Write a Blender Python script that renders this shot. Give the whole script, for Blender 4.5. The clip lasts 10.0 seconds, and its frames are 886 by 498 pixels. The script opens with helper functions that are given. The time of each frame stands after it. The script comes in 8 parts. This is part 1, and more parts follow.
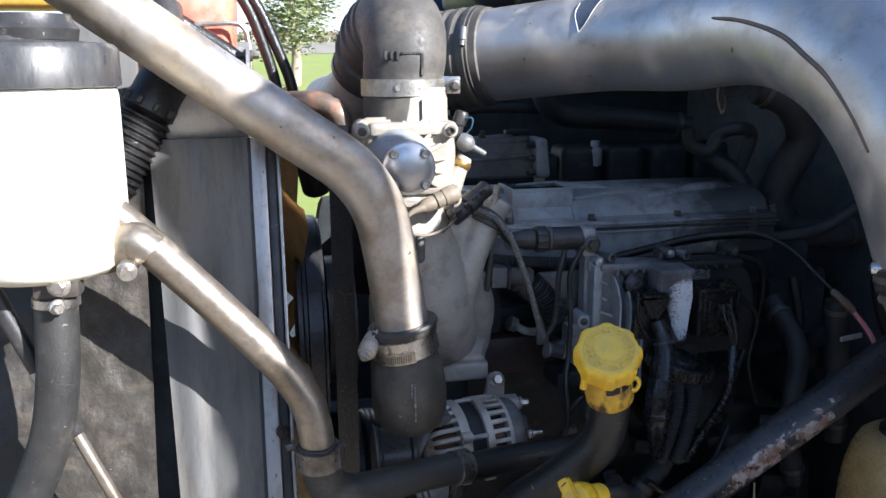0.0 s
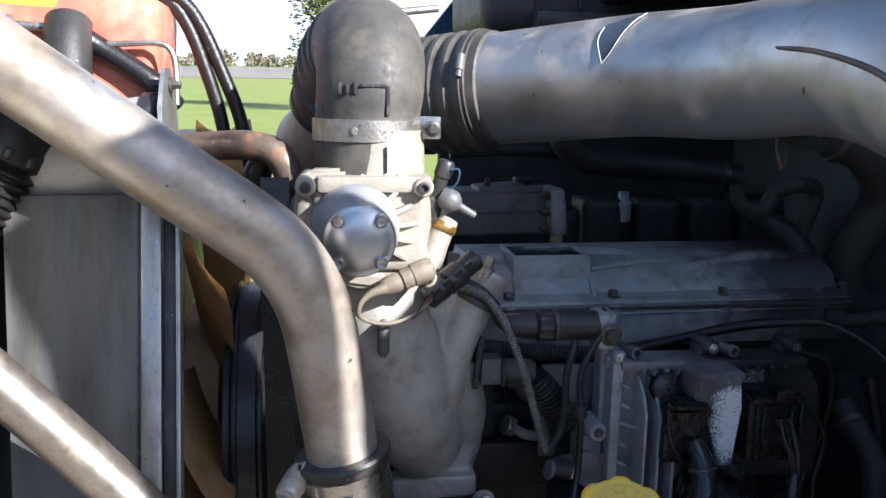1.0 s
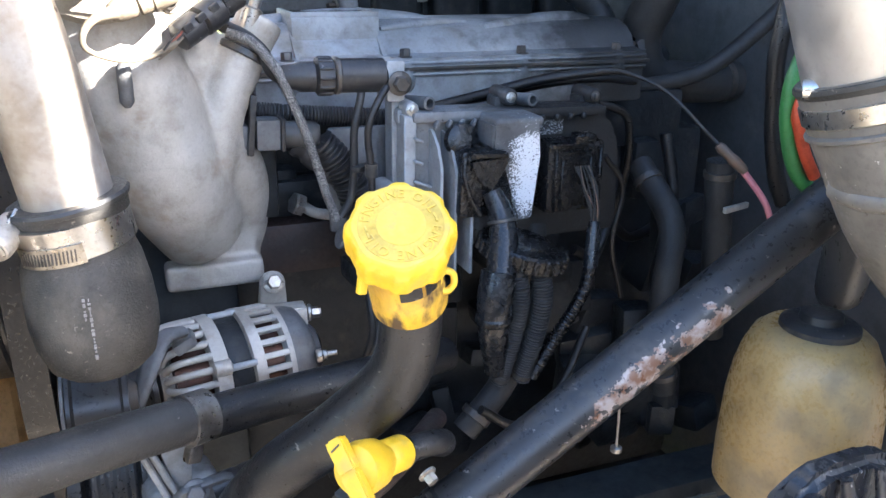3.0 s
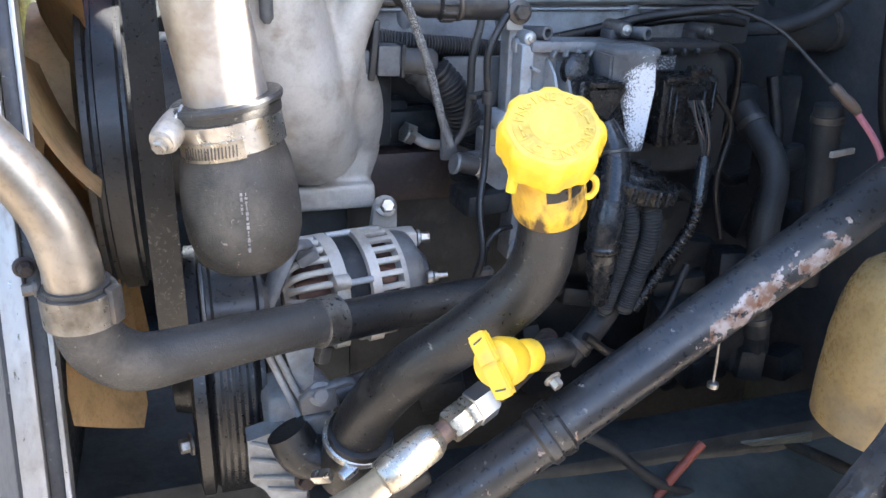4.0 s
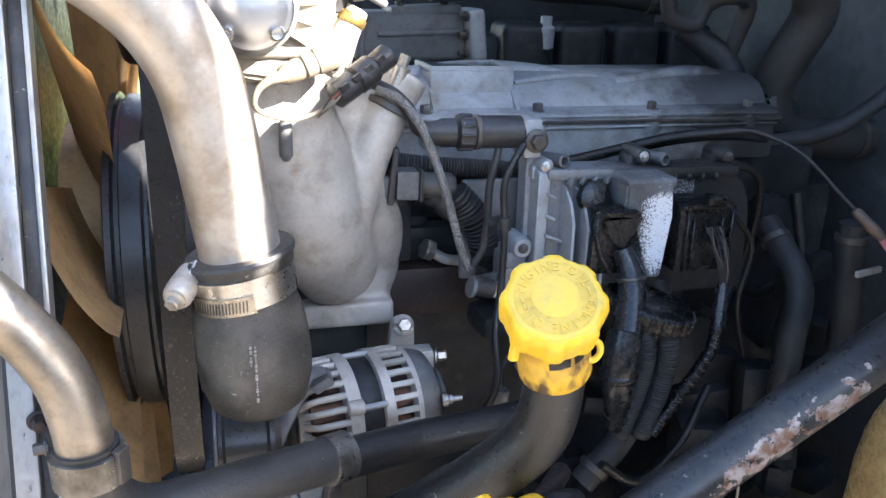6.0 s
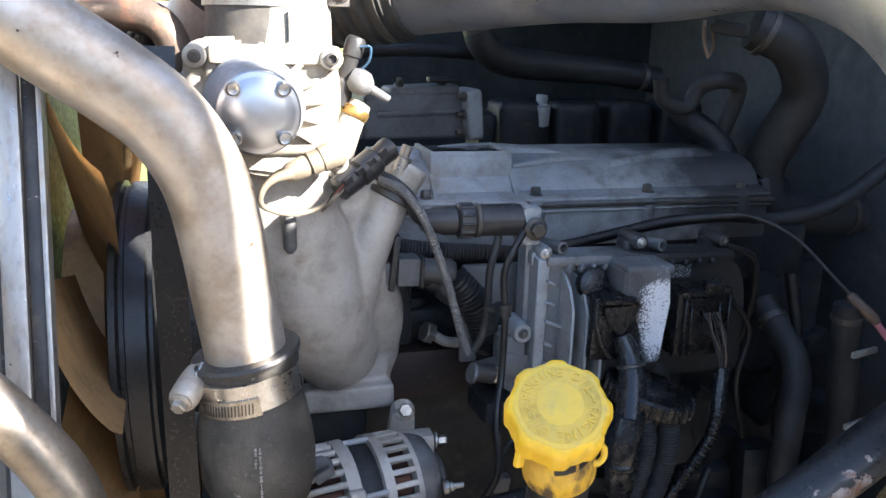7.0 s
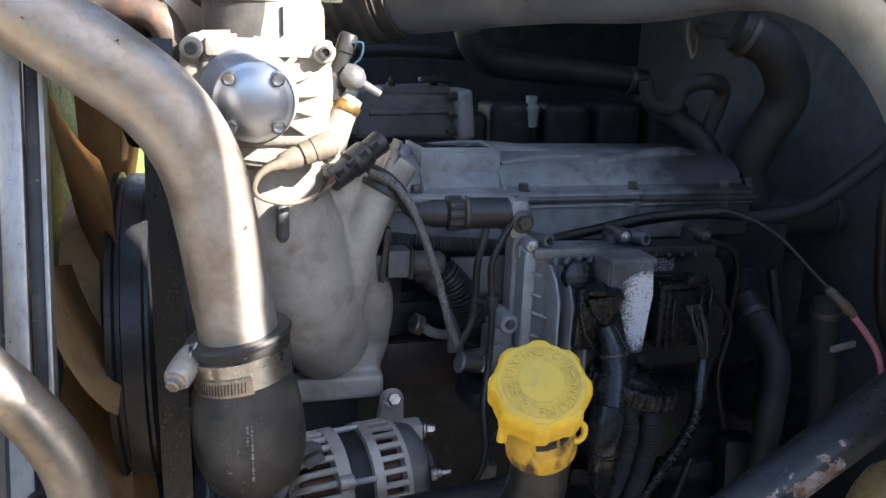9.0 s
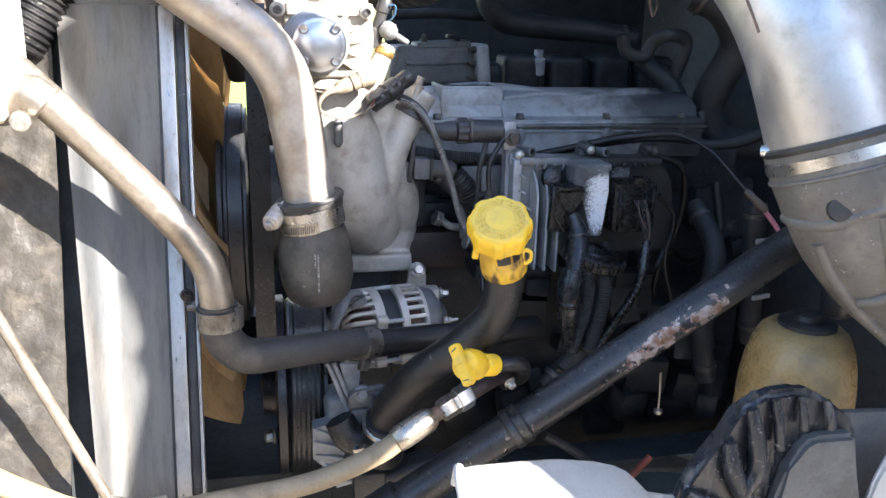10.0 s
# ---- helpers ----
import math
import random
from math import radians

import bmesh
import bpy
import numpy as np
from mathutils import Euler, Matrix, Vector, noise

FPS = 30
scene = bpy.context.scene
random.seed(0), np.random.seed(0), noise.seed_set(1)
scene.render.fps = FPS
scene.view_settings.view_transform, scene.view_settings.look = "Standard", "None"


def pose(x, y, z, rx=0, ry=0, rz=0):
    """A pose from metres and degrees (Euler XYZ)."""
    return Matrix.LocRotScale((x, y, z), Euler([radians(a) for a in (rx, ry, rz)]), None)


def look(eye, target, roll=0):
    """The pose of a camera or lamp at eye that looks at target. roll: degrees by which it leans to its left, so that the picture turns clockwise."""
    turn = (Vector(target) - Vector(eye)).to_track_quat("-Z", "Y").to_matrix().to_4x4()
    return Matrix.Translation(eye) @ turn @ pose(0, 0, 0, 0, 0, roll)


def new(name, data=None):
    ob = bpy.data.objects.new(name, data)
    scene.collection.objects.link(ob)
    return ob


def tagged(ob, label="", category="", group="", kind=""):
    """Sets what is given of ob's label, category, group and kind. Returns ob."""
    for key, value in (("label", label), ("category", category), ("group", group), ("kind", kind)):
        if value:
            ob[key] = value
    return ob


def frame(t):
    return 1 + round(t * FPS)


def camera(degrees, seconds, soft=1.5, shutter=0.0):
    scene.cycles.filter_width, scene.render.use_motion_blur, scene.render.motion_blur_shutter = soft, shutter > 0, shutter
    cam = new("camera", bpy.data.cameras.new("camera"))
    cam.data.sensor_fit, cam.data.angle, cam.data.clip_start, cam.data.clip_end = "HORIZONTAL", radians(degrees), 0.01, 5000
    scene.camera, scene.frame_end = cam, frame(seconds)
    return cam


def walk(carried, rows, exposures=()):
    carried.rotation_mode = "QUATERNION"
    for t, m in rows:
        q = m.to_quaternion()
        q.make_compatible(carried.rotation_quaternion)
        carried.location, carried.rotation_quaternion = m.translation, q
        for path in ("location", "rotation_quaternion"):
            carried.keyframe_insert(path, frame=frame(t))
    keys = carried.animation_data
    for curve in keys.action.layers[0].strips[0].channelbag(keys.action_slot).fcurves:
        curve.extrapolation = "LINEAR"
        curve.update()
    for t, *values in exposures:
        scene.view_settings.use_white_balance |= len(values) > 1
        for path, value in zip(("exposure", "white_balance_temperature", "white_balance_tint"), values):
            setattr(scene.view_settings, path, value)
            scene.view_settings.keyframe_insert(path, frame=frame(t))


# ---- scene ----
cam = camera(56.9, 10.0)
PATH = [
    (0, (0.076, 0.021, 1.713), (0.46, 1.933, 1.268), -0.4),
    (0.5, (0.176, 0.187, 1.726), (0.506, 2.121, 1.339), 0.4),
    (1, (0.216, 0.318, 1.723), (0.517, 2.259, 1.342), 0.8),
    (1.3, (0.255, 0.345, 1.676), (0.556, 2.27, 1.222), 0.3),
    (1.5, (0.268, 0.346, 1.65), (0.593, 2.252, 1.14), 0.4),
    (2, (0.287, 0.367, 1.603), (0.757, 2.217, 1.005), 0.6),
    (2.2, (0.297, 0.374, 1.59), (0.832, 2.198, 0.967), 1.1),
    (3.3, (0.275, 0.386, 1.541), (0.979, 2.125, 0.847), 0.6),
    (3.5, (0.254, 0.382, 1.536), (0.934, 2.126, 0.83), 0.9),
    (4, (0.2, 0.37, 1.504), (0.775, 2.135, 0.759), 1.6),
    (4.5, (0.183, 0.371, 1.475), (0.653, 2.137, 0.662), 1.9),
    (5, (0.2, 0.376, 1.487), (0.637, 2.146, 0.664), 1.4),
    (5.5, (0.219, 0.383, 1.546), (0.679, 2.184, 0.809), 1.3),
    (6, (0.233, 0.388, 1.596), (0.725, 2.219, 0.96), 1.4),
    (6.2, (0.235, 0.391, 1.612), (0.743, 2.225, 0.999), 1.5),
    (7.3, (0.219, 0.393, 1.659), (0.737, 2.267, 1.181), 1.6),
    (7.5, (0.218, 0.383, 1.676), (0.732, 2.263, 1.229), 2.3),
    (8, (0.209, 0.386, 1.701), (0.725, 2.282, 1.327), 2.5),
    (8.5, (0.216, 0.388, 1.679), (0.741, 2.279, 1.295), 2.2),
    (9, (0.22, 0.362, 1.629), (0.753, 2.225, 1.132), 1.9),
    (9.5, (0.199, 0.248, 1.607), (0.703, 2.092, 1.019), 1.5),
    (10, (0.185, -0.054, 1.623), (0.588, 1.82, 1.053), 1.4),
]
EXPOSURES = [(0.0, 1.68, 5675, 13), (0.5, 1.70, 5705, 13), (1.0, 1.50, 5705, 13), (1.5, 1.68, 5825, 13), (2.0, 3.00, 6060, 13), (2.2, 3.20, 6070, 13), (3.3, 3.70, 6050, 13), (3.5, 3.70, 6050, 13), (4.0, 3.72, 6050, 13), (4.5, 3.40, 6090, 13), (5.5, 3.58, 6130, 13), (6.2, 3.28, 6130, 13), (7.3, 2.65, 6100, 13), (8.0, 2.22, 6090, 13), (8.5, 2.05, 6090, 13), (9.0, 2.25, 6090, 13), (9.5, 2.92, 6090, 13), (10.0, 2.95, 6070, 13)]
walk(cam, [(t, look(eye, target, roll)) for t, eye, target, roll in PATH], EXPOSURES)

# ---- world and light ----
SUN = Vector((0.62, -0.62, 0.50)).normalized()
world = bpy.data.worlds.new("world")
scene.world = world
world.use_nodes = True
wn = world.node_tree
sky = wn.nodes.new("ShaderNodeTexSky")
sky.sky_type = "NISHITA"
sky.sun_disc = False
sky.sun_elevation = math.asin(SUN.z)
sky.sun_rotation = math.atan2(SUN.x, SUN.y)
sky.dust_density = 1.0
wn.nodes["Background"].inputs[1].default_value = 0.080
wn.links.new(sky.outputs[0], wn.nodes["Background"].inputs[0])
sun_data = bpy.data.lights.new("sun", "SUN")
sun_data.energy = 5.0
sun_data.angle = radians(0.4)
sun_data.color = (1.0, 0.93, 0.82)
sun = new("sun", sun_data)
sun.matrix_world = look(SUN * 20, (0, 0, 0))


# ---- materials ----
def node(nt, kind, **props):
    n = nt.nodes.new(kind)
    for key, value in props.items():
        n.inputs[key.replace("_", " ")].default_value = value
    return n


def surface(name, base, second, rough=0.5, metal=0.0, mix_scale=12.0, mix_lo=0.35, mix_hi=0.7,
            bump=0.15, bump_scale=220.0, dust=None, dust_lo=0.55, dust_hi=0.75, dust_scale=30.0, stretch=(1, 1, 1), rough_var=0.15,
            speck=None, speck_lo=0.66, speck_scale=160.0, grime=0.35, grime_scale=26.0, scuff=None, scuff_lo=0.69, shine=0.5, fine_grime=0.6):
    """A painted, moulded or metal surface: two tones, dust, specks, gloss that varies, and fine relief."""
    m = bpy.data.materials.new(name)
    m.use_nodes = True
    nt = m.node_tree
    bs = nt.nodes["Principled BSDF"]
    co = nt.nodes.new("ShaderNodeTexCoord")
    mp = nt.nodes.new("ShaderNodeMapping")
    mp.inputs["Scale"].default_value = stretch
    nt.links.new(co.outputs["Object"], mp.inputs[0])

    def noise_ramp(scale, lo, hi, detail=5.0):
        n = node(nt, "ShaderNodeTexNoise", Scale=scale, Detail=detail, Roughness=0.6)
        nt.links.new(mp.outputs[0], n.inputs["Vector"])
        r = node(nt, "ShaderNodeMapRange", From_Min=lo, From_Max=hi)
        nt.links.new(n.outputs[0], r.inputs[0])
        return n, r

    def blend(a, b, factor):
        x = nt.nodes.new("ShaderNodeMix")
        x.data_type = "RGBA"
        nt.links.new(factor, x.inputs[0])
        for sock, v in ((x.inputs[6], a), (x.inputs[7], b)):
            if isinstance(v, tuple):
                sock.default_value = (*v, 1)
            else:
                nt.links.new(v, sock)
        return x.outputs[2]

    _, tone = noise_ramp(mix_scale, mix_lo, mix_hi)
    col = blend(base, second, tone.outputs[0])
    fine, rr = noise_ramp(bump_scale, 0.3, 0.7)
    rr.inputs["To Min"].default_value = max(0.03, rough - rough_var)
    rr.inputs["To Max"].default_value = min(1.0, rough + rough_var)
    rough_out = rr.outputs[0]
    metal_out = None
    if dust:
        _, dm = noise_ramp(dust_scale, dust_lo, dust_hi, 8.0)
        col = blend(col, dust, dm.outputs[0])
        mr = node(nt, "ShaderNodeMix")
        nt.links.new(dm.outputs[0], mr.inputs[0])
        nt.links.new(rough_out, mr.inputs[2])
        mr.inputs[3].default_value = 0.85
        rough_out = mr.outputs[0]
        if metal > 0:
            mm = node(nt, "ShaderNodeMapRange", To_Min=metal, To_Max=metal * 0.25)
            nt.links.new(dm.outputs[0], mm.inputs[0])
            metal_out = mm.outputs[0]
    if speck:
        _, sm = noise_ramp(speck_scale, speck_lo, speck_lo + 0.03, 3.0)
        col = blend(col, speck, sm.outputs[0])
    if grime:
        _, gm = noise_ramp(grime_scale, 0.50, 0.68, 9.0)
        _, gf = noise_ramp(grime_scale * 7.0, 0.52, 0.66, 6.0)
        for mask, amount in ((gm, grime), (gf, grime * fine_grime)):
            mask.inputs["To Max"].default_value = amount
            gx = nt.nodes.new("ShaderNodeMix")
            gx.data_type, gx.blend_type = "RGBA", "MULTIPLY"
            nt.links.new(mask.outputs[0], gx.inputs[0])
            nt.links.new(col, gx.inputs[6])
            gx.inputs[7].default_value = (0.22, 0.17, 0.12, 1)
            col = gx.outputs[2]
    if scuff:
        sp = nt.nodes.new("ShaderNodeMapping")
        sp.inputs["Scale"].default_value = (1.0, 0.35, 1.6)
        sp.inputs["Rotation"].default_value = (0.4, 0.7, 0.5)
        nt.links.new(co.outputs["Object"], sp.inputs[0])
        sn = node(nt, "ShaderNodeTexNoise", Scale=140.0, Detail=5.0, Distortion=0.8)
        nt.links.new(sp.outputs[0], sn.inputs["Vector"])
        sr = node(nt, "ShaderNodeMapRange", From_Min=scuff_lo, From_Max=scuff_lo + 0.05)
        nt.links.new(sn.outputs[0], sr.inputs[0])
        col = blend(col, scuff, sr.outputs[0])
    bp = node(nt, "ShaderNodeBump", Strength=bump, Distance=0.002)
    nt.links.new(fine.outputs[0], bp.inputs["Height"])
    nt.links.new(bp.outputs[0], bs.inputs["Normal"])
    bs.inputs["Specular IOR Level"].default_value = shine
    nt.links.new(col, bs.inputs["Base Color"])
    nt.links.new(rough_out, bs.inputs["Roughness"])
    if metal_out is not None:
        nt.links.new(metal_out, bs.inputs["Metallic"])
    else:
        bs.inputs["Metallic"].default_value = metal
    return m


M_ALU_PIPE = surface("aluminised_pipe", (0.47, 0.44, 0.40), (0.39, 0.32, 0.24), 0.46, 0.75, 9, 0.38, 0.66, 0.05, 90, rough_var=0.10, dust=(0.28, 0.195, 0.115), dust_lo=0.48, dust_hi=0.74, dust_scale=16, speck=(0.10, 0.07, 0.05), speck_lo=0.685, speck_scale=48, grime=0.35, grime_scale=18, fine_grime=0.35)
M_AIR_PIPE = surface("weathered_air_pipe", (0.54, 0.53, 0.52), (0.48, 0.445, 0.40), 0.40, 0.85, 5, 0.35, 0.75, 0.03, 50, rough_var=0.05, dust=(0.44, 0.38, 0.30), dust_lo=0.50, dust_hi=0.95, dust_scale=16, speck=(0.16, 0.12, 0.08), speck_lo=0.72, speck_scale=45, grime=0.25, fine_grime=0.3)
M_STEEL_PIPE = surface("plated_steel_pipe", (0.34, 0.30, 0.25), (0.25, 0.21, 0.16), 0.36, 0.8, 14, 0.4, 0.7, 0.03, 80, rough_var=0.07, dust=(0.24, 0.18, 0.11), dust_lo=0.56, dust_hi=0.8, dust_scale=34)
M_CAST = surface("cast_aluminium", (0.50, 0.48, 0.44), (0.38, 0.35, 0.30), 0.58, 0.35, 14, 0.35, 0.7, 0.3, 330, dust=(0.30, 0.23, 0.15), dust_lo=0.58, dust_hi=0.8, dust_scale=18, fine_grime=0.3)
# Copy of the M_CAST metal, darkened to offset direct sun on the throttle.
M_THROTTLE = surface("toned_down_sunlit_casting", (0.40, 0.365, 0.305), (0.29, 0.255, 0.205), 0.60, 0.25, 22, 0.35, 0.7, 0.4, 300, dust=(0.22, 0.175, 0.12), dust_lo=0.56, dust_hi=0.78, dust_scale=30, grime=0.2, fine_grime=0.5)
M_CAST_COOL = surface("cast_alloy_cover", (0.36, 0.375, 0.385), (0.27, 0.28, 0.285), 0.55, 0.3, 10, 0.35, 0.7, 0.3, 330, dust=(0.24, 0.22, 0.18), dust_lo=0.55, dust_hi=0.8, dust_scale=15, fine_grime=0.4)
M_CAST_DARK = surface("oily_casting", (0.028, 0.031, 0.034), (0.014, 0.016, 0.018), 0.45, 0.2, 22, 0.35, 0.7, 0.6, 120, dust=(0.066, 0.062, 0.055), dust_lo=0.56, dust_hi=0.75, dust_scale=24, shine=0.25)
M_RUST_CAST = surface("rusty_casting", (0.036, 0.020, 0.016), (0.014, 0.013, 0.013), 0.55, 0.1, 30, 0.35, 0.7, 0.5, 150, dust=(0.10, 0.075, 0.06), dust_lo=0.6, dust_hi=0.8)
M_MACHINED = surface("machined_disc", (0.55, 0.56, 0.57), (0.42, 0.42, 0.43), 0.36, 0.95, 9, 0.4, 0.7, 0.01, 80, rough_var=0.04, grime=0.08)
M_BOLT = surface("zinc_bolt", (0.50, 0.48, 0.44), (0.33, 0.30, 0.26), 0.38, 0.85, 60, 0.35, 0.7, 0.1, 400)
M_BOLT_DARK = surface("black_bolt", (0.07, 0.07, 0.07), (0.12, 0.10, 0.08), 0.45, 0.5, 60, 0.35, 0.7, 0.1, 400)
M_CLAMP = surface("stainless_clamp", (0.62, 0.60, 0.56), (0.45, 0.41, 0.35), 0.30, 0.95, 30, 0.4, 0.75, 0.02, 120, rough_var=0.06)
M_RUBBER = surface("black_rubber", (0.008, 0.008, 0.009), (0.019, 0.018, 0.017), 0.38, 0.0, 16, 0.4, 0.7, 0.3, 300, dust=(0.055, 0.047, 0.036), dust_lo=0.62, dust_hi=0.80, dust_scale=22, scuff=(0.16, 0.145, 0.12))
M_COUPLER = surface("dusty_ribbed_rubber", (0.020, 0.020, 0.019), (0.050, 0.046, 0.040), 0.52, 0.0, 14, 0.35, 0.65, 0.5, 420, dust=(0.13, 0.115, 0.09), dust_lo=0.50, dust_hi=0.80, dust_scale=16, scuff=(0.24, 0.21, 0.17), scuff_lo=0.68, speck=(0.22, 0.20, 0.17), speck_lo=0.70, speck_scale=260)
M_CLAMP_PALE = surface("pale_plated_sleeve", (0.52, 0.48, 0.42), (0.40, 0.36, 0.30), 0.45, 0.5, 50, 0.4, 0.7, 0.25, 260, dust=(0.28, 0.23, 0.17), dust_lo=0.56, dust_hi=0.75, dust_scale=60)
M_CLAMP_TAIL = surface("dull_slotted_band", (0.44, 0.40, 0.33), (0.30, 0.26, 0.20), 0.34, 0.9, 40, 0.4, 0.7, 0.1, 300)
M_RUBBER_OILY = surface("oily_black_rubber", (0.028, 0.029, 0.030), (0.046, 0.045, 0.043), 0.5, 0.0, 16, 0.4, 0.7, 0.3, 300, dust=(0.06, 0.052, 0.042), dust_lo=0.58, dust_hi=0.80, dust_scale=22, shine=0.25)
M_RUBBER_GREY = surface("dusty_rubber", (0.024, 0.024, 0.024), (0.048, 0.046, 0.042), 0.46, 0.0, 12, 0.4, 0.75, 0.3, 380, dust=(0.12, 0.105, 0.085), dust_lo=0.58, dust_hi=0.85, dust_scale=20, scuff=(0.20, 0.18, 0.155))
M_ELBOW = surface("dusty_moulded_rubber", (0.050, 0.047, 0.043), (0.085, 0.078, 0.067), 0.6, 0.0, 10, 0.35, 0.7, 0.12, 160, dust=(0.16, 0.14, 0.11), dust_lo=0.48, dust_hi=0.8, dust_scale=14)
M_PLASTIC = surface("black_plastic", (0.022, 0.022, 0.024), (0.045, 0.043, 0.04), 0.42, 0.0, 30, 0.4, 0.75, 0.12, 300, dust=(0.12, 0.105, 0.085), dust_lo=0.58, dust_hi=0.80, dust_scale=36, scuff=(0.22, 0.21, 0.20))
M_YELLOW = surface("yellow_plastic", (0.80, 0.50, 0.02), (0.72, 0.44, 0.03), 0.42, 0.0, 30, 0.4, 0.75, 0.12, 300, dust=(0.50, 0.36, 0.10), dust_lo=0.5, dust_hi=0.8, dust_scale=42, grime=0.12)
M_YELLOW_STAIN = surface("stained_yellow_plastic", (0.74, 0.45, 0.03), (0.48, 0.27, 0.04), 0.42, 0.0, 24, 0.4, 0.65, 0.12, 300, dust=(0.10, 0.06, 0.025), dust_lo=0.50, dust_hi=0.60, dust_scale=34, stretch=(1, 1, 0.6))
M_CLAMP_DULL = surface("dull_band_clamp", (0.20, 0.19, 0.175), (0.12, 0.11, 0.095), 0.36, 0.8, 26, 0.4, 0.7, 0.05, 140)
M_YELLOW_DUST = surface("dusty_yellow_plastic", (0.78, 0.52, 0.05), (0.68, 0.48, 0.09), 0.6, 0.0, 30, 0.3, 0.7, 0.25, 300, dust=(0.52, 0.40, 0.14), dust_lo=0.5, dust_hi=0.8, dust_scale=90, grime=0.08)
M_BLACK_PAINT = surface("black_painted_tube", (0.022, 0.022, 0.023), (0.035, 0.034, 0.033), 0.35, 0.0, 20, 0.4, 0.75, 0.12, 120, dust=(0.11, 0.10, 0.085), dust_lo=0.58, dust_hi=0.85, dust_scale=20, speck=(0.28, 0.25, 0.22), speck_lo=0.70, speck_scale=70, scuff=(0.16, 0.14, 0.12))
M_PANEL = surface("grey_aluminium_tank", (0.080, 0.081, 0.080), (0.105, 0.101, 0.093), 0.5, 0.0, 4, 0.35, 0.7, 0.05, 60, rough_var=0.08, dust=(0.135, 0.118, 0.094), dust_lo=0.5, dust_hi=0.85, dust_scale=9, stretch=(3, 1, 0.35))
M_STRIP = surface("galvanised_strip", (0.42, 0.42, 0.41), (0.30, 0.28, 0.255), 0.4, 0.75, 10, 0.35, 0.7, 0.12, 200, dust=(0.36, 0.30, 0.22), dust_lo=0.58, dust_hi=0.8, stretch=(1, 1, 0.3))
M_CRINKLE = surface("crinkled_insulation_sheet", (0.050, 0.044, 0.035), (0.030, 0.027, 0.023), 0.5, 0.15, 18, 0.35, 0.7, 0.8, 70, dust=(0.082, 0.068, 0.050), dust_lo=0.52, dust_hi=0.75, dust_scale=30, scuff=(0.24, 0.21, 0.16), scuff_lo=0.72)
M_TAN = surface("tan_fan_plastic", (0.70, 0.50, 0.26), (0.58, 0.40, 0.19), 0.5, 0.0, 8, 0.35, 0.7, 0.1, 150, dust=(0.42, 0.31, 0.18), dust_lo=0.56, dust_hi=0.8, dust_scale=12)
M_WHITE_PLASTIC = surface("cream_plastic_bottle", (0.80, 0.77, 0.66), (0.74, 0.69, 0.54), 0.4, 0.0, 8, 0.35, 0.7, 0.06, 200, grime=0.0)
M_GRIME = surface("grimy_yellow_lettering", (0.64, 0.45, 0.09), (0.70, 0.47, 0.07), 0.7, 0.0, 60, 0.35, 0.7, 0.2, 300)
M_AMBER = surface("amber_bottle", (0.48, 0.32, 0.13), (0.38, 0.25, 0.10), 0.30, 0.0, 8, 0.35, 0.7, 0.1, 150, dust=(0.30, 0.24, 0.15), dust_lo=0.50, dust_hi=0.80, dust_scale=14)
M_WHITE_PAINT = surface("white_painted_panel", (0.58, 0.58, 0.56), (0.50, 0.49, 0.46), 0.35, 0.0, 6, 0.35, 0.7, 0.04, 120, dust=(0.48, 0.42, 0.33), dust_lo=0.6, dust_hi=0.9, dust_scale=10, grime=0.12)
M_GREY_PLASTIC = surface("scuffed_grey_plastic", (0.045, 0.045, 0.047), (0.09, 0.088, 0.083), 0.36, 0.0, 12, 0.4, 0.7, 0.2, 120, dust=(0.20, 0.18, 0.15), dust_lo=0.58, dust_hi=0.8, dust_scale=16, stretch=(1, 1, 0.3))
M_STEP = surface("dull_grey_moulding", (0.10, 0.103, 0.10), (0.15, 0.15, 0.143), 0.5, 0.0, 9, 0.35, 0.7, 0.15, 180, dust=(0.24, 0.23, 0.20), dust_lo=0.52, dust_hi=0.85, dust_scale=14)
M_SHIELD = surface("haze_tinted_sheet", (0.060, 0.072, 0.069), (0.042, 0.050, 0.049), 0.6, 0.0, 9, 0.35, 0.7, 0.3, 60, dust=(0.098, 0.105, 0.098), dust_lo=0.5, dust_hi=0.8, dust_scale=12)
M_GUARD = surface("glossy_black_guard", (0.020, 0.021, 0.024), (0.045, 0.045, 0.046), 0.28, 0.0, 14, 0.4, 0.7, 0.3, 60, dust=(0.20, 0.185, 0.165), dust_lo=0.56, dust_hi=0.70, dust_scale=26, stretch=(1.6, 1, 0.35), scuff=(0.32, 0.30, 0.28), scuff_lo=0.66)
M_DUCT_HOSE = surface("dusty_grey_moulded_hose", (0.10, 0.094, 0.084), (0.16, 0.148, 0.13), 0.42, 0.0, 8, 0.35, 0.7, 0.1, 120, dust=(0.25, 0.22, 0.18), dust_lo=0.5, dust_hi=0.8, dust_scale=18, speck=(0.38, 0.36, 0.33), speck_lo=0.68, speck_scale=120)
M_UNDER = surface("underbody_black", (0.016, 0.019, 0.021), (0.042, 0.047, 0.049), 0.6, 0.0, 11, 0.35, 0.7, 0.5, 60, dust=(0.078, 0.080, 0.077), dust_lo=0.55, dust_hi=0.75, dust_scale=26, shine=0.2)
M_FIREWALL = surface("grey_dusty_firewall", (0.070, 0.074, 0.078), (0.050, 0.053, 0.056), 0.6, 0.0, 8, 0.35, 0.7, 0.4, 50, dust=(0.11, 0.11, 0.105), dust_lo=0.52, dust_hi=0.8, dust_scale=18)
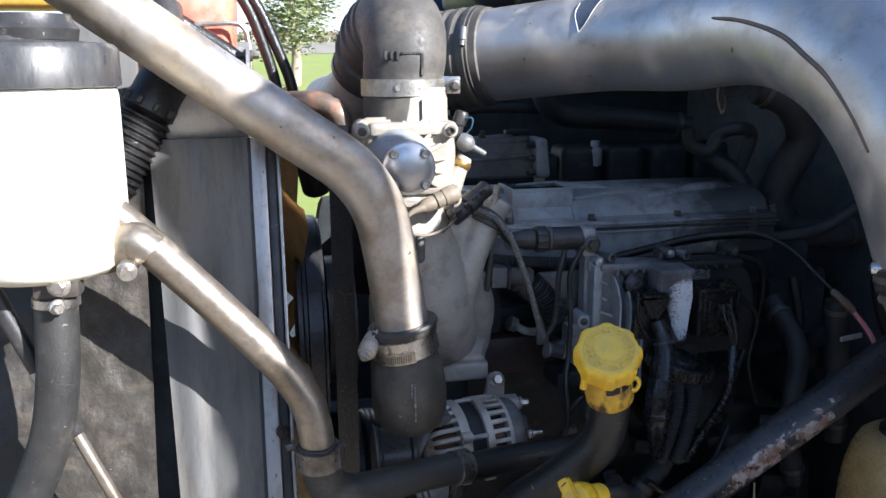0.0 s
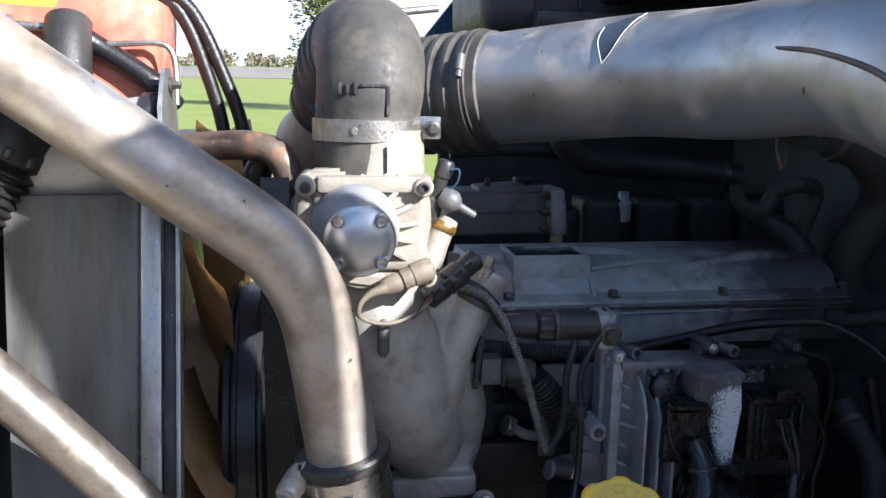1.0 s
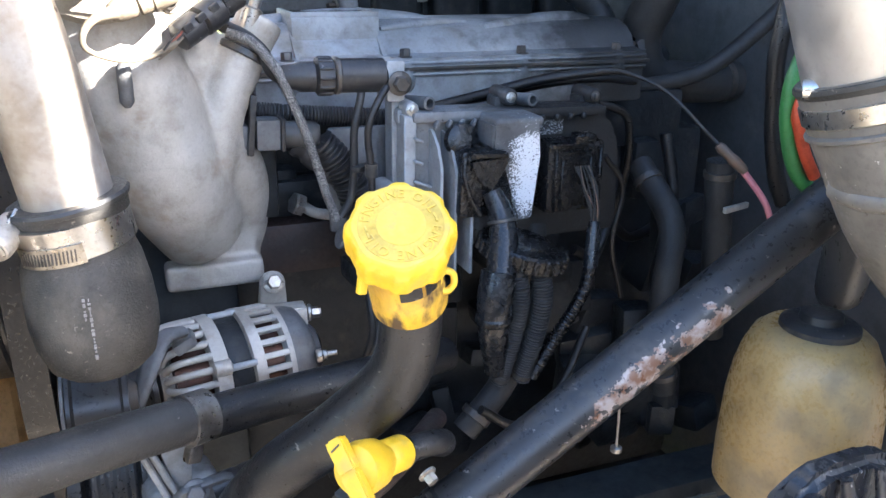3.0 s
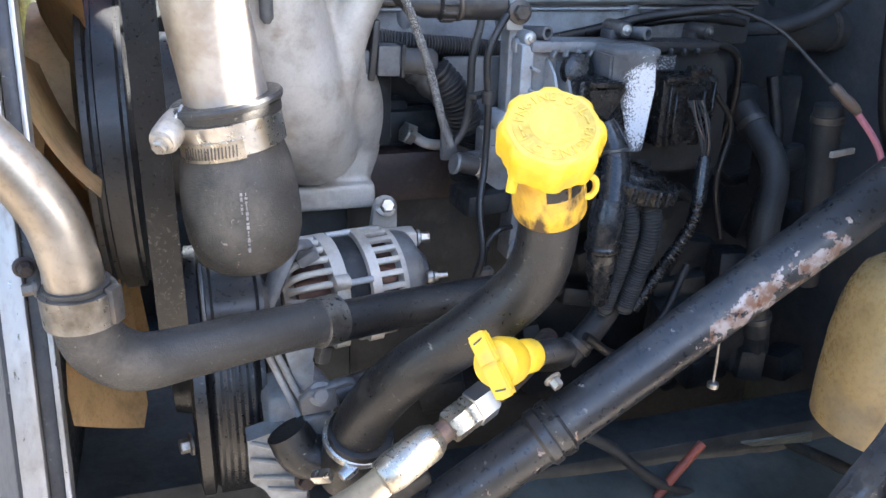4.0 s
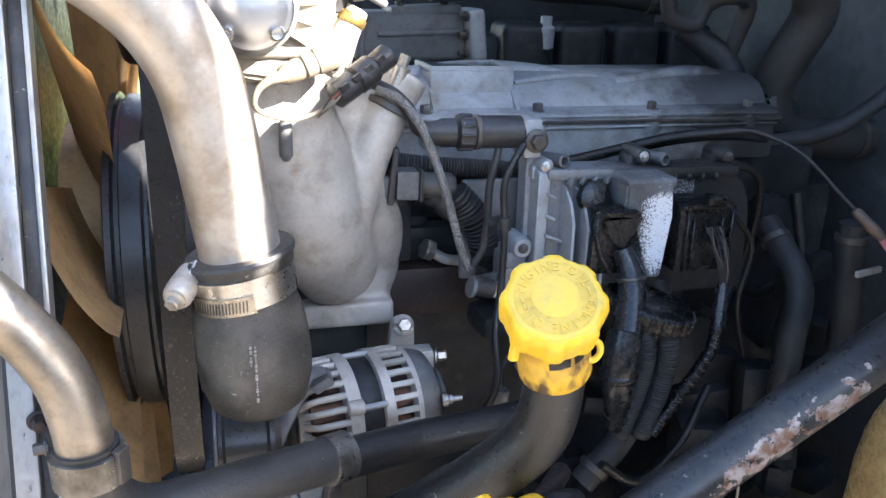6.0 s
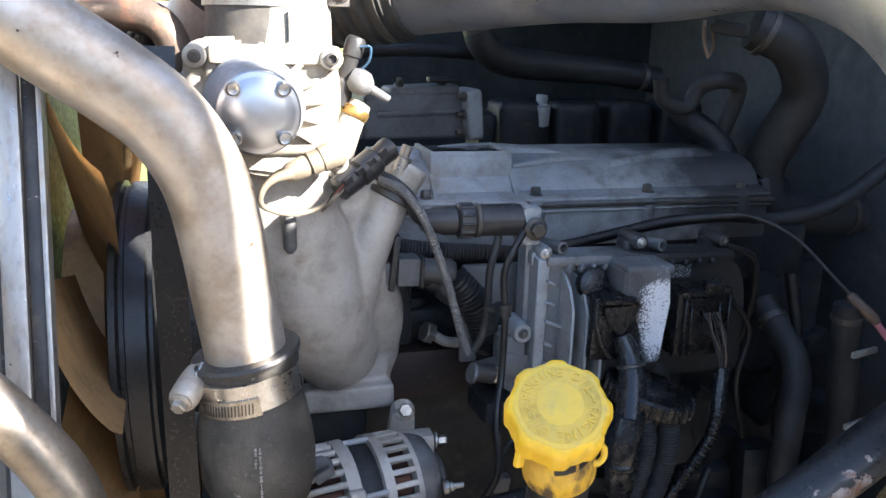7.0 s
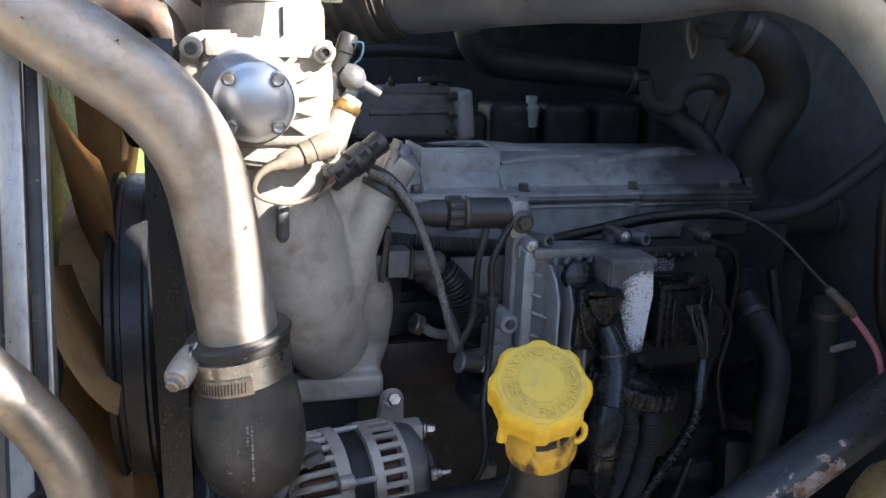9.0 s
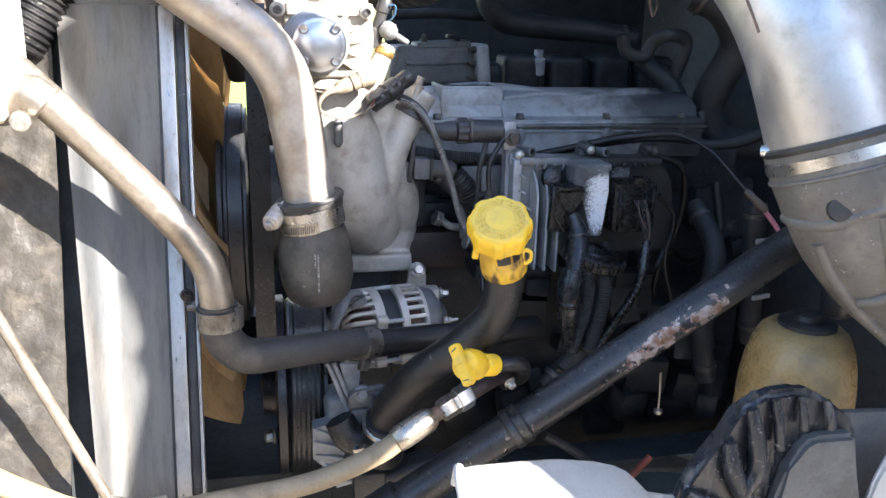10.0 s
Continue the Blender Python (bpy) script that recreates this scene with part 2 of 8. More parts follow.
M_RED = surface("red_painted_tank", (0.60, 0.10, 0.07), (0.62, 0.24, 0.15), 0.35, 0.0, 10, 0.35, 0.65, 0.05, 120, dust=(0.70, 0.46, 0.36), dust_lo=0.52, dust_hi=0.78, dust_scale=9, grime=0.1)
M_YELLOW_PAINT = surface("yellow_painted_panel", (0.72, 0.42, 0.06), (0.62, 0.36, 0.08), 0.35, 0.0, 10, 0.35, 0.7, 0.05, 120)
M_COPPER = surface("rusty_elbow_pipe", (0.17, 0.12, 0.088), (0.10, 0.08, 0.066), 0.5, 0.4, 22, 0.35, 0.7, 0.25, 200, dust=(0.24, 0.115, 0.07), dust_lo=0.56, dust_hi=0.68, dust_scale=35)
M_HYD = surface("tan_dusty_hose", (0.25, 0.195, 0.12), (0.19, 0.148, 0.09), 0.55, 0.0, 20, 0.35, 0.7, 0.2, 320)
M_BELT = surface("ribbed_belt", (0.005, 0.006, 0.008), (0.010, 0.011, 0.013), 0.36, 0.0, 20, 0.35, 0.7, 0.12, 260, shine=0.5)
M_PULLEY = surface("black_pulley", (0.027, 0.028, 0.030), (0.046, 0.046, 0.045), 0.36, 0.25, 14, 0.35, 0.7, 0.1, 200)
M_GREEN_HOSE = surface("green_air_line", (0.05, 0.22, 0.06), (0.04, 0.16, 0.05), 0.4, 0.0, 20, 0.4, 0.7, 0.05, 200)
M_RED_HOSE = surface("red_air_line", (0.55, 0.08, 0.03), (0.45, 0.06, 0.03), 0.4, 0.0, 20, 0.4, 0.7, 0.05, 200)
M_DULL_RED = surface("dull_red_line", (0.26, 0.06, 0.035), (0.16, 0.05, 0.035), 0.5, 0.0, 30, 0.4, 0.7, 0.1, 200)
M_PINK = surface("pink_wire", (0.55, 0.20, 0.24), (0.45, 0.16, 0.18), 0.5, 0.0, 20, 0.4, 0.7, 0.05, 200)
M_BRASS = surface("brass", (0.55, 0.36, 0.12), (0.45, 0.28, 0.10), 0.35, 0.9, 30, 0.4, 0.7, 0.05, 300)
M_TAPE = surface("beige_harness_tape", (0.21, 0.175, 0.125), (0.13, 0.105, 0.075), 0.6, 0.0, 40, 0.4, 0.7, 0.3, 300)
M_BRAID = surface("braided_sleeve", (0.04, 0.04, 0.04), (0.06, 0.055, 0.05), 0.6, 0.0, 40, 0.4, 0.7, 0.3, 300, speck=(0.42, 0.41, 0.38), speck_lo=0.535, speck_scale=900)
M_OVERSPRAY = surface("white_overspray", (0.13, 0.135, 0.14), (0.08, 0.08, 0.08), 0.6, 0.0, 20, 0.4, 0.7, 0.15, 250)
M_SPECKLED = surface("speckled_module", (0.20, 0.205, 0.21), (0.13, 0.13, 0.13), 0.5, 0.2, 20, 0.4, 0.7, 0.3, 250, dust=(0.24, 0.23, 0.215), dust_lo=0.5, dust_hi=0.75, dust_scale=30, speck=(0.03, 0.03, 0.03), speck_lo=0.66, speck_scale=200)
M_SPECK_LABEL = surface("speckled_label", (0.05, 0.05, 0.05), (0.09, 0.09, 0.09), 0.5, 0.0, 60, 0.4, 0.7, 0.1, 200, speck=(0.5, 0.5, 0.5), speck_lo=0.53, speck_scale=420)
M_BLUE = surface("blue_body_paint", (0.03, 0.075, 0.13), (0.04, 0.09, 0.15), 0.3, 0.0, 5, 0.4, 0.7, 0.03, 100)
M_CAB = surface("cab_body_paint", (0.55, 0.54, 0.52), (0.48, 0.47, 0.45), 0.35, 0.0, 5, 0.4, 0.7, 0.03, 100, grime=0.0)
M_DUCT = surface("black_cowl", (0.030, 0.033, 0.037), (0.045, 0.046, 0.05), 0.5, 0.0, 10, 0.4, 0.7, 0.15, 150, dust=(0.10, 0.095, 0.085), dust_lo=0.55, dust_hi=0.9, dust_scale=8)
M_PALE_EDGE = surface("pale_decal_edge", (0.60, 0.63, 0.66), (0.45, 0.47, 0.50), 0.5, 0.0, 60, 0.4, 0.7, 0.03, 100)
M_BOOT = surface("smooth_oily_boot", (0.012, 0.013, 0.015), (0.020, 0.021, 0.023), 0.26, 0.0, 24, 0.4, 0.7, 0.15, 120, dust=(0.05, 0.048, 0.044), dust_lo=0.62, dust_hi=0.80, dust_scale=40)
M_PLUG = surface("oily_black_plug", (0.007, 0.007, 0.008), (0.014, 0.014, 0.014), 0.22, 0.0, 30, 0.4, 0.7, 0.5, 180, dust=(0.05, 0.047, 0.042), dust_lo=0.62, dust_hi=0.80, dust_scale=40, scuff=(0.14, 0.135, 0.13))
M_AGED_CAST = surface("aged_cast_iron_grey", (0.17, 0.175, 0.18), (0.11, 0.11, 0.11), 0.55, 0.3, 12, 0.35, 0.7, 0.3, 300, dust=(0.20, 0.18, 0.15), dust_lo=0.58, dust_hi=0.8, dust_scale=18)
M_LABEL = surface("dark_label", (0.10, 0.13, 0.19), (0.13, 0.16, 0.22), 0.4, 0.0, 40, 0.4, 0.7, 0.03, 100)
M_PRINT = surface("pale_print", (0.30, 0.29, 0.27), (0.16, 0.15, 0.14), 0.6, 0.0, 60, 0.4, 0.7, 0.03, 100)
M_COPPER_WIRE = surface("winding_copper", (0.08, 0.035, 0.022), (0.04, 0.022, 0.018), 0.4, 0.6, 60, 0.4, 0.7, 0.1, 300)
M_GRASS = surface("grass", (0.16, 0.21, 0.035), (0.21, 0.245, 0.05), 0.9, 0.0, 0.35, 0.35, 0.7, 0.6, 6, dust=(0.20, 0.19, 0.07), dust_lo=0.55, dust_hi=0.8, dust_scale=0.12, grime=0.0)
M_CONCRETE = surface("pale_concrete", (0.48, 0.45, 0.40), (0.40, 0.37, 0.33), 0.85, 0.0, 1.5, 0.35, 0.7, 0.3, 40, grime=0.0)
M_BLOCKER_WALL = surface("brown_blocker_wall", (0.16, 0.14, 0.12), (0.11, 0.095, 0.08), 0.9, 0.0, 0.8, 0.35, 0.7, 0.4, 12, grime=0.0)
M_DIRT = surface("gravel_yard", (0.29, 0.245, 0.19), (0.22, 0.185, 0.145), 0.95, 0.0, 1.2, 0.35, 0.7, 0.6, 25, grime=0.0)
M_LEAF = surface("leaves", (0.10, 0.13, 0.05), (0.15, 0.17, 0.07), 0.7, 0.0, 0.8, 0.35, 0.7, 0.05, 20, grime=0.0)
M_FAR_LEAF = surface("far_scrub", (0.14, 0.125, 0.075), (0.19, 0.155, 0.10), 0.9, 0.0, 0.05, 0.35, 0.7, 0.05, 5, grime=0.0)
M_BARK = surface("bark", (0.34, 0.28, 0.21), (0.24, 0.19, 0.14), 0.85, 0.0, 3, 0.35, 0.7, 0.4, 30, grime=0.0)
M_GLASS_DARK = surface("tinted_windscreen", (0.02, 0.025, 0.03), (0.025, 0.03, 0.035), 0.06, 0.0, 3, 0.4, 0.7, 0.0, 30, grime=0.0)


M_HAZE = bpy.data.materials.new("bright_horizon_haze")
M_HAZE.use_nodes = True
haze = M_HAZE.node_tree.nodes["Principled BSDF"]
haze.inputs["Base Color"].default_value = (0, 0, 0, 1)
haze.inputs["Specular IOR Level"].default_value = 0.0
haze.inputs["Emission Color"].default_value = (0.93, 0.97, 1.0, 1)
haze.inputs["Emission Strength"].default_value = 0.48


def add_rust(m, x0, x1, colour, scale=55.0, lo=0.50):
    """Flaked paint with rust on one stretch of a tube, between two places along x."""
    nt = m.node_tree
    bs = nt.nodes["Principled BSDF"]
    old = bs.inputs["Base Color"].links[0].from_socket
    co = nt.nodes.new("ShaderNodeTexCoord")
    sep = nt.nodes.new("ShaderNodeSeparateXYZ")
    nt.links.new(co.outputs["Object"], sep.inputs[0])
    a = node(nt, "ShaderNodeMapRange", From_Min=x0, From_Max=x0 + 0.07, To_Min=-0.16, To_Max=0.035)
    b = node(nt, "ShaderNodeMapRange", From_Min=x1 - 0.02, From_Max=x1, To_Min=0.0, To_Max=-0.5)
    c = node(nt, "ShaderNodeMapRange", From_Min=1.022, From_Max=1.048, To_Min=0.08, To_Max=-0.45)
    nt.links.new(sep.outputs[0], a.inputs[0])
    nt.links.new(sep.outputs[0], b.inputs[0])
    nt.links.new(sep.outputs[1], c.inputs[0])
    n = node(nt, "ShaderNodeTexNoise", Scale=scale, Detail=7.0, Roughness=0.62)
    nt.links.new(co.outputs["Object"], n.inputs["Vector"])
    total = n.outputs[0]
    for r in (a, b, c):
        add = nt.nodes.new("ShaderNodeMath")
        nt.links.new(total, add.inputs[0])
        nt.links.new(r.outputs[0], add.inputs[1])
        total = add.outputs[0]
    mask = node(nt, "ShaderNodeMapRange", From_Min=lo, From_Max=lo + 0.02)
    nt.links.new(total, mask.inputs[0])
    tone = nt.nodes.new("ShaderNodeValToRGB")
    tone.color_ramp.elements[0].position, tone.color_ramp.elements[0].color = 0.4, (*colour, 1)
    tone.color_ramp.elements[1].position, tone.color_ramp.elements[1].color = 0.58, (0.40, 0.33, 0.29, 1)
    n2 = node(nt, "ShaderNodeTexNoise", Scale=70.0, Detail=5.0)
    nt.links.new(co.outputs["Object"], n2.inputs["Vector"])
    nt.links.new(n2.outputs[0], tone.inputs[0])
    x = nt.nodes.new("ShaderNodeMix")
    x.data_type = "RGBA"
    nt.links.new(mask.outputs[0], x.inputs[0])
    nt.links.new(old, x.inputs[6])
    nt.links.new(tone.outputs[0], x.inputs[7])
    nt.links.new(x.outputs[2], bs.inputs["Base Color"])


def add_overspray(m, x0, half, z_top, z_low):
    """A sprayed white patch that breaks into dots towards its edges."""
    nt = m.node_tree
    bs = nt.nodes["Principled BSDF"]
    old = bs.inputs["Base Color"].links[0].from_socket
    co = nt.nodes.new("ShaderNodeTexCoord")
    sep = nt.nodes.new("ShaderNodeSeparateXYZ")
    nt.links.new(co.outputs["Object"], sep.inputs[0])
    a = node(nt, "ShaderNodeMapRange", From_Min=x0 - half, From_Max=x0, To_Min=-0.20, To_Max=0.18)
    b = node(nt, "ShaderNodeMapRange", From_Min=x0 + half * 0.4, From_Max=x0 + half * 1.25, To_Min=0.0, To_Max=-0.30)
    c = node(nt, "ShaderNodeMapRange", From_Min=z_top - 0.012, From_Max=z_top, To_Min=0.0, To_Max=-0.35)
    d = node(nt, "ShaderNodeMapRange", From_Min=z_low, From_Max=z_low + 0.03, To_Min=-0.25, To_Max=0.0)
    n = node(nt, "ShaderNodeTexNoise", Scale=520.0, Detail=2.0)
    nt.links.new(co.outputs["Object"], n.inputs["Vector"])
    total = n.outputs[0]
    for r, k in ((a, 0), (b, 0), (c, 2), (d, 2)):
        nt.links.new(sep.outputs[k], r.inputs[0])
        add = nt.nodes.new("ShaderNodeMath")
        nt.links.new(total, add.inputs[0])
        nt.links.new(r.outputs[0], add.inputs[1])
        total = add.outputs[0]
    mask = node(nt, "ShaderNodeMapRange", From_Min=0.50, From_Max=0.53)
    nt.links.new(total, mask.inputs[0])
    x = nt.nodes.new("ShaderNodeMix")
    x.data_type = "RGBA"
    nt.links.new(mask.outputs[0], x.inputs[0])
    nt.links.new(old, x.inputs[6])
    x.inputs[7].default_value = (0.70, 0.71, 0.73, 1)
    nt.links.new(x.outputs[2], bs.inputs["Base Color"])


def add_shade_and_soot(m, x0, x1, amount):
    """Darkens in patches along x: rear shade on the cover, oily soot on the module."""
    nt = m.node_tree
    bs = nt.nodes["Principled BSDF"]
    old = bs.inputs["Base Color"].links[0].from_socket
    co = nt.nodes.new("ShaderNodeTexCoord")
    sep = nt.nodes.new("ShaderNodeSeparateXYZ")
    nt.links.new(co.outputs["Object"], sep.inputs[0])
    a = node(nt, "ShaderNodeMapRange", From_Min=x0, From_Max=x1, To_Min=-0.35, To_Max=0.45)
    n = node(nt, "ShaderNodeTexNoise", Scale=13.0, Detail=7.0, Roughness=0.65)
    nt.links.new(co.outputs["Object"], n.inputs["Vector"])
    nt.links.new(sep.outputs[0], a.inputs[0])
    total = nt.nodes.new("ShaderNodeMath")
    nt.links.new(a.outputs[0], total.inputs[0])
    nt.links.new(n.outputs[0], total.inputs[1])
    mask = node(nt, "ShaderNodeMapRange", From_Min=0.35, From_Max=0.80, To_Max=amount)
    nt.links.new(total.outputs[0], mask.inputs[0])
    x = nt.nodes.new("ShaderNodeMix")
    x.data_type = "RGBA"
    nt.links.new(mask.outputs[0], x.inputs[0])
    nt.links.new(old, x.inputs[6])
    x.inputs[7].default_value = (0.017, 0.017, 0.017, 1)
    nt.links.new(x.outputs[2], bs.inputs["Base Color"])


# Cover colour fades to black rearward, painting in the shade there.
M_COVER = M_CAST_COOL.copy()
M_COVER.name = "rear_shaded_valve_cover"
add_shade_and_soot(M_COVER, 0.72, 1.02, 0.90)
add_shade_and_soot(M_SPECKLED, 0.64, 0.80, 0.95)
M_BRACE = M_BLACK_PAINT.copy()
M_BRACE.name = "rusted_black_tube"
add_rust(M_BRACE, 0.672, 0.892, (0.19, 0.095, 0.055), 52.0, 0.535)


# ---- shaping helpers ----
def axes(axis):
    w = Vector(axis).normalized()
    u = w.cross(Vector((0, 0, 1)))
    if u.length < 0.1:
        u = w.cross(Vector((0, 1, 0)))
    u.normalize()
    return u, w.cross(u), w


def smooth_line(pts, steps=6):
    """Points of a soft curve through pts (each x, y, z, r)."""
    p = [np.array(q, float) for q in pts]
    if len(p) < 3:
        return p
    p = [2 * p[0] - p[1]] + p + [2 * p[-1] - p[-2]]
    out = []
    for i in range(1, len(p) - 2):
        a, b, c, d = p[i - 1:i + 3]
        for k in range(steps):
            t = k / steps
            out.append(0.5 * (2 * b + (c - a) * t + (2 * a - 5 * b + 4 * c - d) * t * t + (3 * b - a - 3 * c + d) * t ** 3))
    out.append(p[-2])
    return out


def sweep(bm, pts, r=None, seg=20, steps=6, flat=1.0, straight=False):
    """A round tube along points (x, y, z) or (x, y, z, r), closed at both ends."""
    pts = [tuple(q) + (r,) if len(q) == 3 else tuple(q) for q in pts]
    line = [np.array(q, float) for q in pts] if straight else smooth_line(pts, steps)
    n = len(line)
    u = None
    rings = []
    for i, q in enumerate(line):
        d = Vector(line[min(i + 1, n - 1)][:3] - line[max(i - 1, 0)][:3]).normalized()
        if u is None:
            u = axes(d)[0]
        u = (u - d * u.dot(d)).normalized()
        v = d.cross(u)
        c = Vector(q[:3])
        rings.append([bm.verts.new(c + (u * math.cos(a) + v * math.sin(a) * flat) * q[3])
                      for a in (2 * math.pi * k / seg for k in range(seg))])
    for a, b in zip(rings, rings[1:]):
        for k in range(seg):
            bm.faces.new((a[k], a[(k + 1) % seg], b[(k + 1) % seg], b[k]))
    bm.faces.new(rings[0][::-1])
    bm.faces.new(rings[-1])
    return bm


def lathe(bm, origin, axis, profile, seg=28, wave=None):
    """A turned solid: profile of (radius, height along axis). wave(angle) scales the radius."""
    u, v, w = axes(axis)
    o = Vector(origin)
    rings = []
    for r, h in profile:
        ring = []
        for k in range(seg):
            a = 2 * math.pi * k / seg
            s = r * (wave(a) if wave else 1.0)
            ring.append(bm.verts.new(o + w * h + (u * math.cos(a) + v * math.sin(a)) * s))
        rings.append(ring)
    for a, b in zip(rings, rings[1:]):
        for k in range(seg):
            bm.faces.new((a[k], a[(k + 1) % seg], b[(k + 1) % seg], b[k]))
    bm.faces.new(rings[0][::-1])
    bm.faces.new(rings[-1])
    return bm


def block(bm, centre, size, rot=(0, 0, 0), bevel=0.003, segs=2):
    made = bmesh.ops.create_cube(bm, size=1.0, matrix=pose(*centre, *rot) @ Matrix.Diagonal((*size, 1)))
    if bevel:
        edges = list({e for v in made["verts"] for e in v.link_edges})
        bmesh.ops.bevel(bm, geom=edges, offset=bevel, segments=segs, affect="EDGES", profile=0.6)
    return bm


def prism(bm, poly, origin, u, v, depth):
    """A plate: the outline poly in the plane of u and v, thickened along u x v."""
    u, v = Vector(u).normalized(), Vector(v).normalized()
    w = u.cross(v)
    o = Vector(origin)
    a = [bm.verts.new(o + u * x + v * y) for x, y in poly]
    b = [bm.verts.new(o + u * x + v * y + w * depth) for x, y in poly]
    n = len(poly)
    bm.faces.new(a[::-1])
    bm.faces.new(b)
    for k in range(n):
        bm.faces.new((a[k], a[(k + 1) % n], b[(k + 1) % n], b[k]))
    return bm


def hex_bolt(bm, place, axis, r=0.008, h=0.007, washer=True):
    w = Vector(axis).normalized()
    p = Vector(place)
    if washer:
        lathe(bm, p, w, [(r * 1.5, 0), (r * 1.5, h * 0.25), (r * 1.25, h * 0.4)], 18)
        p = p + w * h * 0.4
    lathe(bm, p, w, [(r, 0), (r, h * 0.85), (r * 0.82, h)], 6)
    return bm


def band(bm, origin, axis, r, width, thick=0.0025, seg=36):
    """A clamp band round an axis."""
    return lathe(bm, origin, axis, [(r, -width / 2), (r + thick, -width / 2 + 0.001), (r + thick, width / 2 - 0.001), (r, width / 2)], seg)


def finish(ob, bm, material, angle=40):
    bmesh.ops.recalc_face_normals(bm, faces=bm.faces)
    me = bpy.data.meshes.new(ob)
    bm.to_mesh(me)
    bm.free()
    for p in me.polygons:
        p.use_smooth = True
    me.set_sharp_from_angle(angle=radians(angle))
    me.materials.append(material)
    return me


BASES = {}


def thing(name, label, category, base, group="", kind="", move=(0, 0, 0)):
    """An empty at the base of a thing; move shifts the thing with all its parts."""
    ob = new(name)
    BASES[ob] = Vector(base)
    ob.location = Vector(base) + Vector(move)
    ob.empty_display_size = 0.02
    return tagged(ob, label, category, group, kind)


def part(name, bm, material, parent, label="", angle=40):
    ob = new(name, finish(name, bm, material, angle))
    ob.parent = parent
    if parent.parent is None:
        ob.matrix_parent_inverse = Matrix.Translation(-BASES[parent])
    return tagged(ob, label)


def solid(name, bm, material, label, category, group="", kind="", angle=40):
    return tagged(new(name, finish(name, bm, material, angle)), label, category, group, kind)


def blended(ob, voxel=0.006, rounds=6):
    """Melts the lumps of one casting into a single skin."""
    m = ob.modifiers.new("melt", "REMESH")
    m.mode, m.voxel_size, m.use_smooth_shade = "VOXEL", voxel, True
    s = ob.modifiers.new("soften", "SMOOTH")
    s.iterations, s.factor = rounds, 0.5
    return ob


def corrugated(bm, pts, pitch=0.004, depth=0.14, seg=16):
    """A ridged conduit along points (x, y, z, r)."""
    line = smooth_line(pts, 40)
    out, run, mark, up = [line[0]], 0.0, 0.0, True
    for a, b in zip(line, line[1:]):
        run += float(np.linalg.norm(b[:3] - a[:3]))
        if run - mark >= pitch * 0.25:
            mark = run
            q = b.copy()
            phase = (run / pitch) % 1.0
            q[3] = b[3] * (1.0 if phase < 0.55 else 1.0 - depth)
            out.append(q)
    return sweep(bm, out, seg=seg, straight=True)


def B():
    return bmesh.new()


def worm_clamp(parent, origin, axis, r, width, screw_at, screw_axis, name="hose_clamp", label=""):
    """A worm-drive clamp: band, slotted tail and screw housing."""
    c = part(name, band(B(), origin, axis, r, width), M_CLAMP, parent, label)
    bm = B()
    w = Vector(screw_axis).normalized()
    lathe(bm, screw_at, w, [(0.005, -0.012), (0.007, -0.011), (0.007, 0.011), (0.005, 0.012), (0.0045, 0.018)], 12)
    part("screw", bm, M_BOLT, c)
    return c

# ---- ground and distance ----
def rise(y):
    """Height of the paddock, which climbs gently away from the yard."""
    return 0.033 * max(0.0, min(y, 330.0) - 30.0)


bm = B()
rows = [[bm.verts.new((x, y, rise(y))) for x in (-1500, -700, -300, -100, -30, 30, 100, 300, 700, 1500)] for y in (-1500, -300, -60, 0, 30, 60, 100, 150, 220, 290, 330, 1500)]
for r0, r1 in zip(rows, rows[1:]):
    for k in range(9):
        bm.faces.new((r0[k], r0[k + 1], r1[k + 1], r1[k]))
tagged(new("ground", finish("ground", bm, M_GRASS)), "bright green mown grass field", "ground", kind="structure")
bm = B()
block(bm, (4, -2.5, 0.02), (34, 17, 0.04), bevel=0.01)
tagged(new("pavement_yard", finish("pavement_yard", bm, M_DIRT)), "brown gravel yard under the truck", "ground", kind="structure")
bm = B()
rows = [[bm.verts.new((x, y, rise(y) + 0.06)) for x in (-450, 450)] for y in (122, 180, 240, 278)]
for r0, r1 in zip(rows, rows[1:]):
    bm.faces.new((r0[0], r0[1], r1[1], r1[0]))
bmesh.ops.solidify(bm, geom=bm.faces[:], thickness=0.05)
tagged(new("road", finish("road", bm, M_CONCRETE)), "pale sunlit concrete track beyond the grass", "road", kind="structure")
rng = random.Random(4)
bm = B()
for k in range(520):
    x, y = rng.uniform(-200, 200), rng.uniform(296, 320)
    h = rng.uniform(3.6, 6.6) * (0.8 + 0.5 * noise.noise(Vector((x * 0.05, 3.0, 0))))
    w = rng.uniform(1.6, 3.2)
    for i in range(26):
        a, e = rng.uniform(0, 6.28), rng.uniform(0.05, 1.0)
        c = Vector((x + math.cos(a) * w * math.sqrt(1 - e * e * 0.8) * rng.uniform(0.5, 1.0), y + math.sin(a) * w * 0.8, rise(y) + h * e))
        u, v, _ = axes((rng.gauss(0, 1), rng.gauss(0, 1), rng.gauss(0, 0.6)))
        q = rng.uniform(0.35, 0.75)
        bm.faces.new([bm.verts.new(c + u * q * m_ + v * q * n_) for m_, n_ in ((-1, -0.5), (0.2, -0.8), (1, 0.1), (0.3, 0.9), (-0.7, 0.6))])
tagged(new("far_treeline", finish("far_treeline", bm, M_FAR_LEAF, 180)), "low brown-green scrub along the horizon", "trees", kind="stuff")


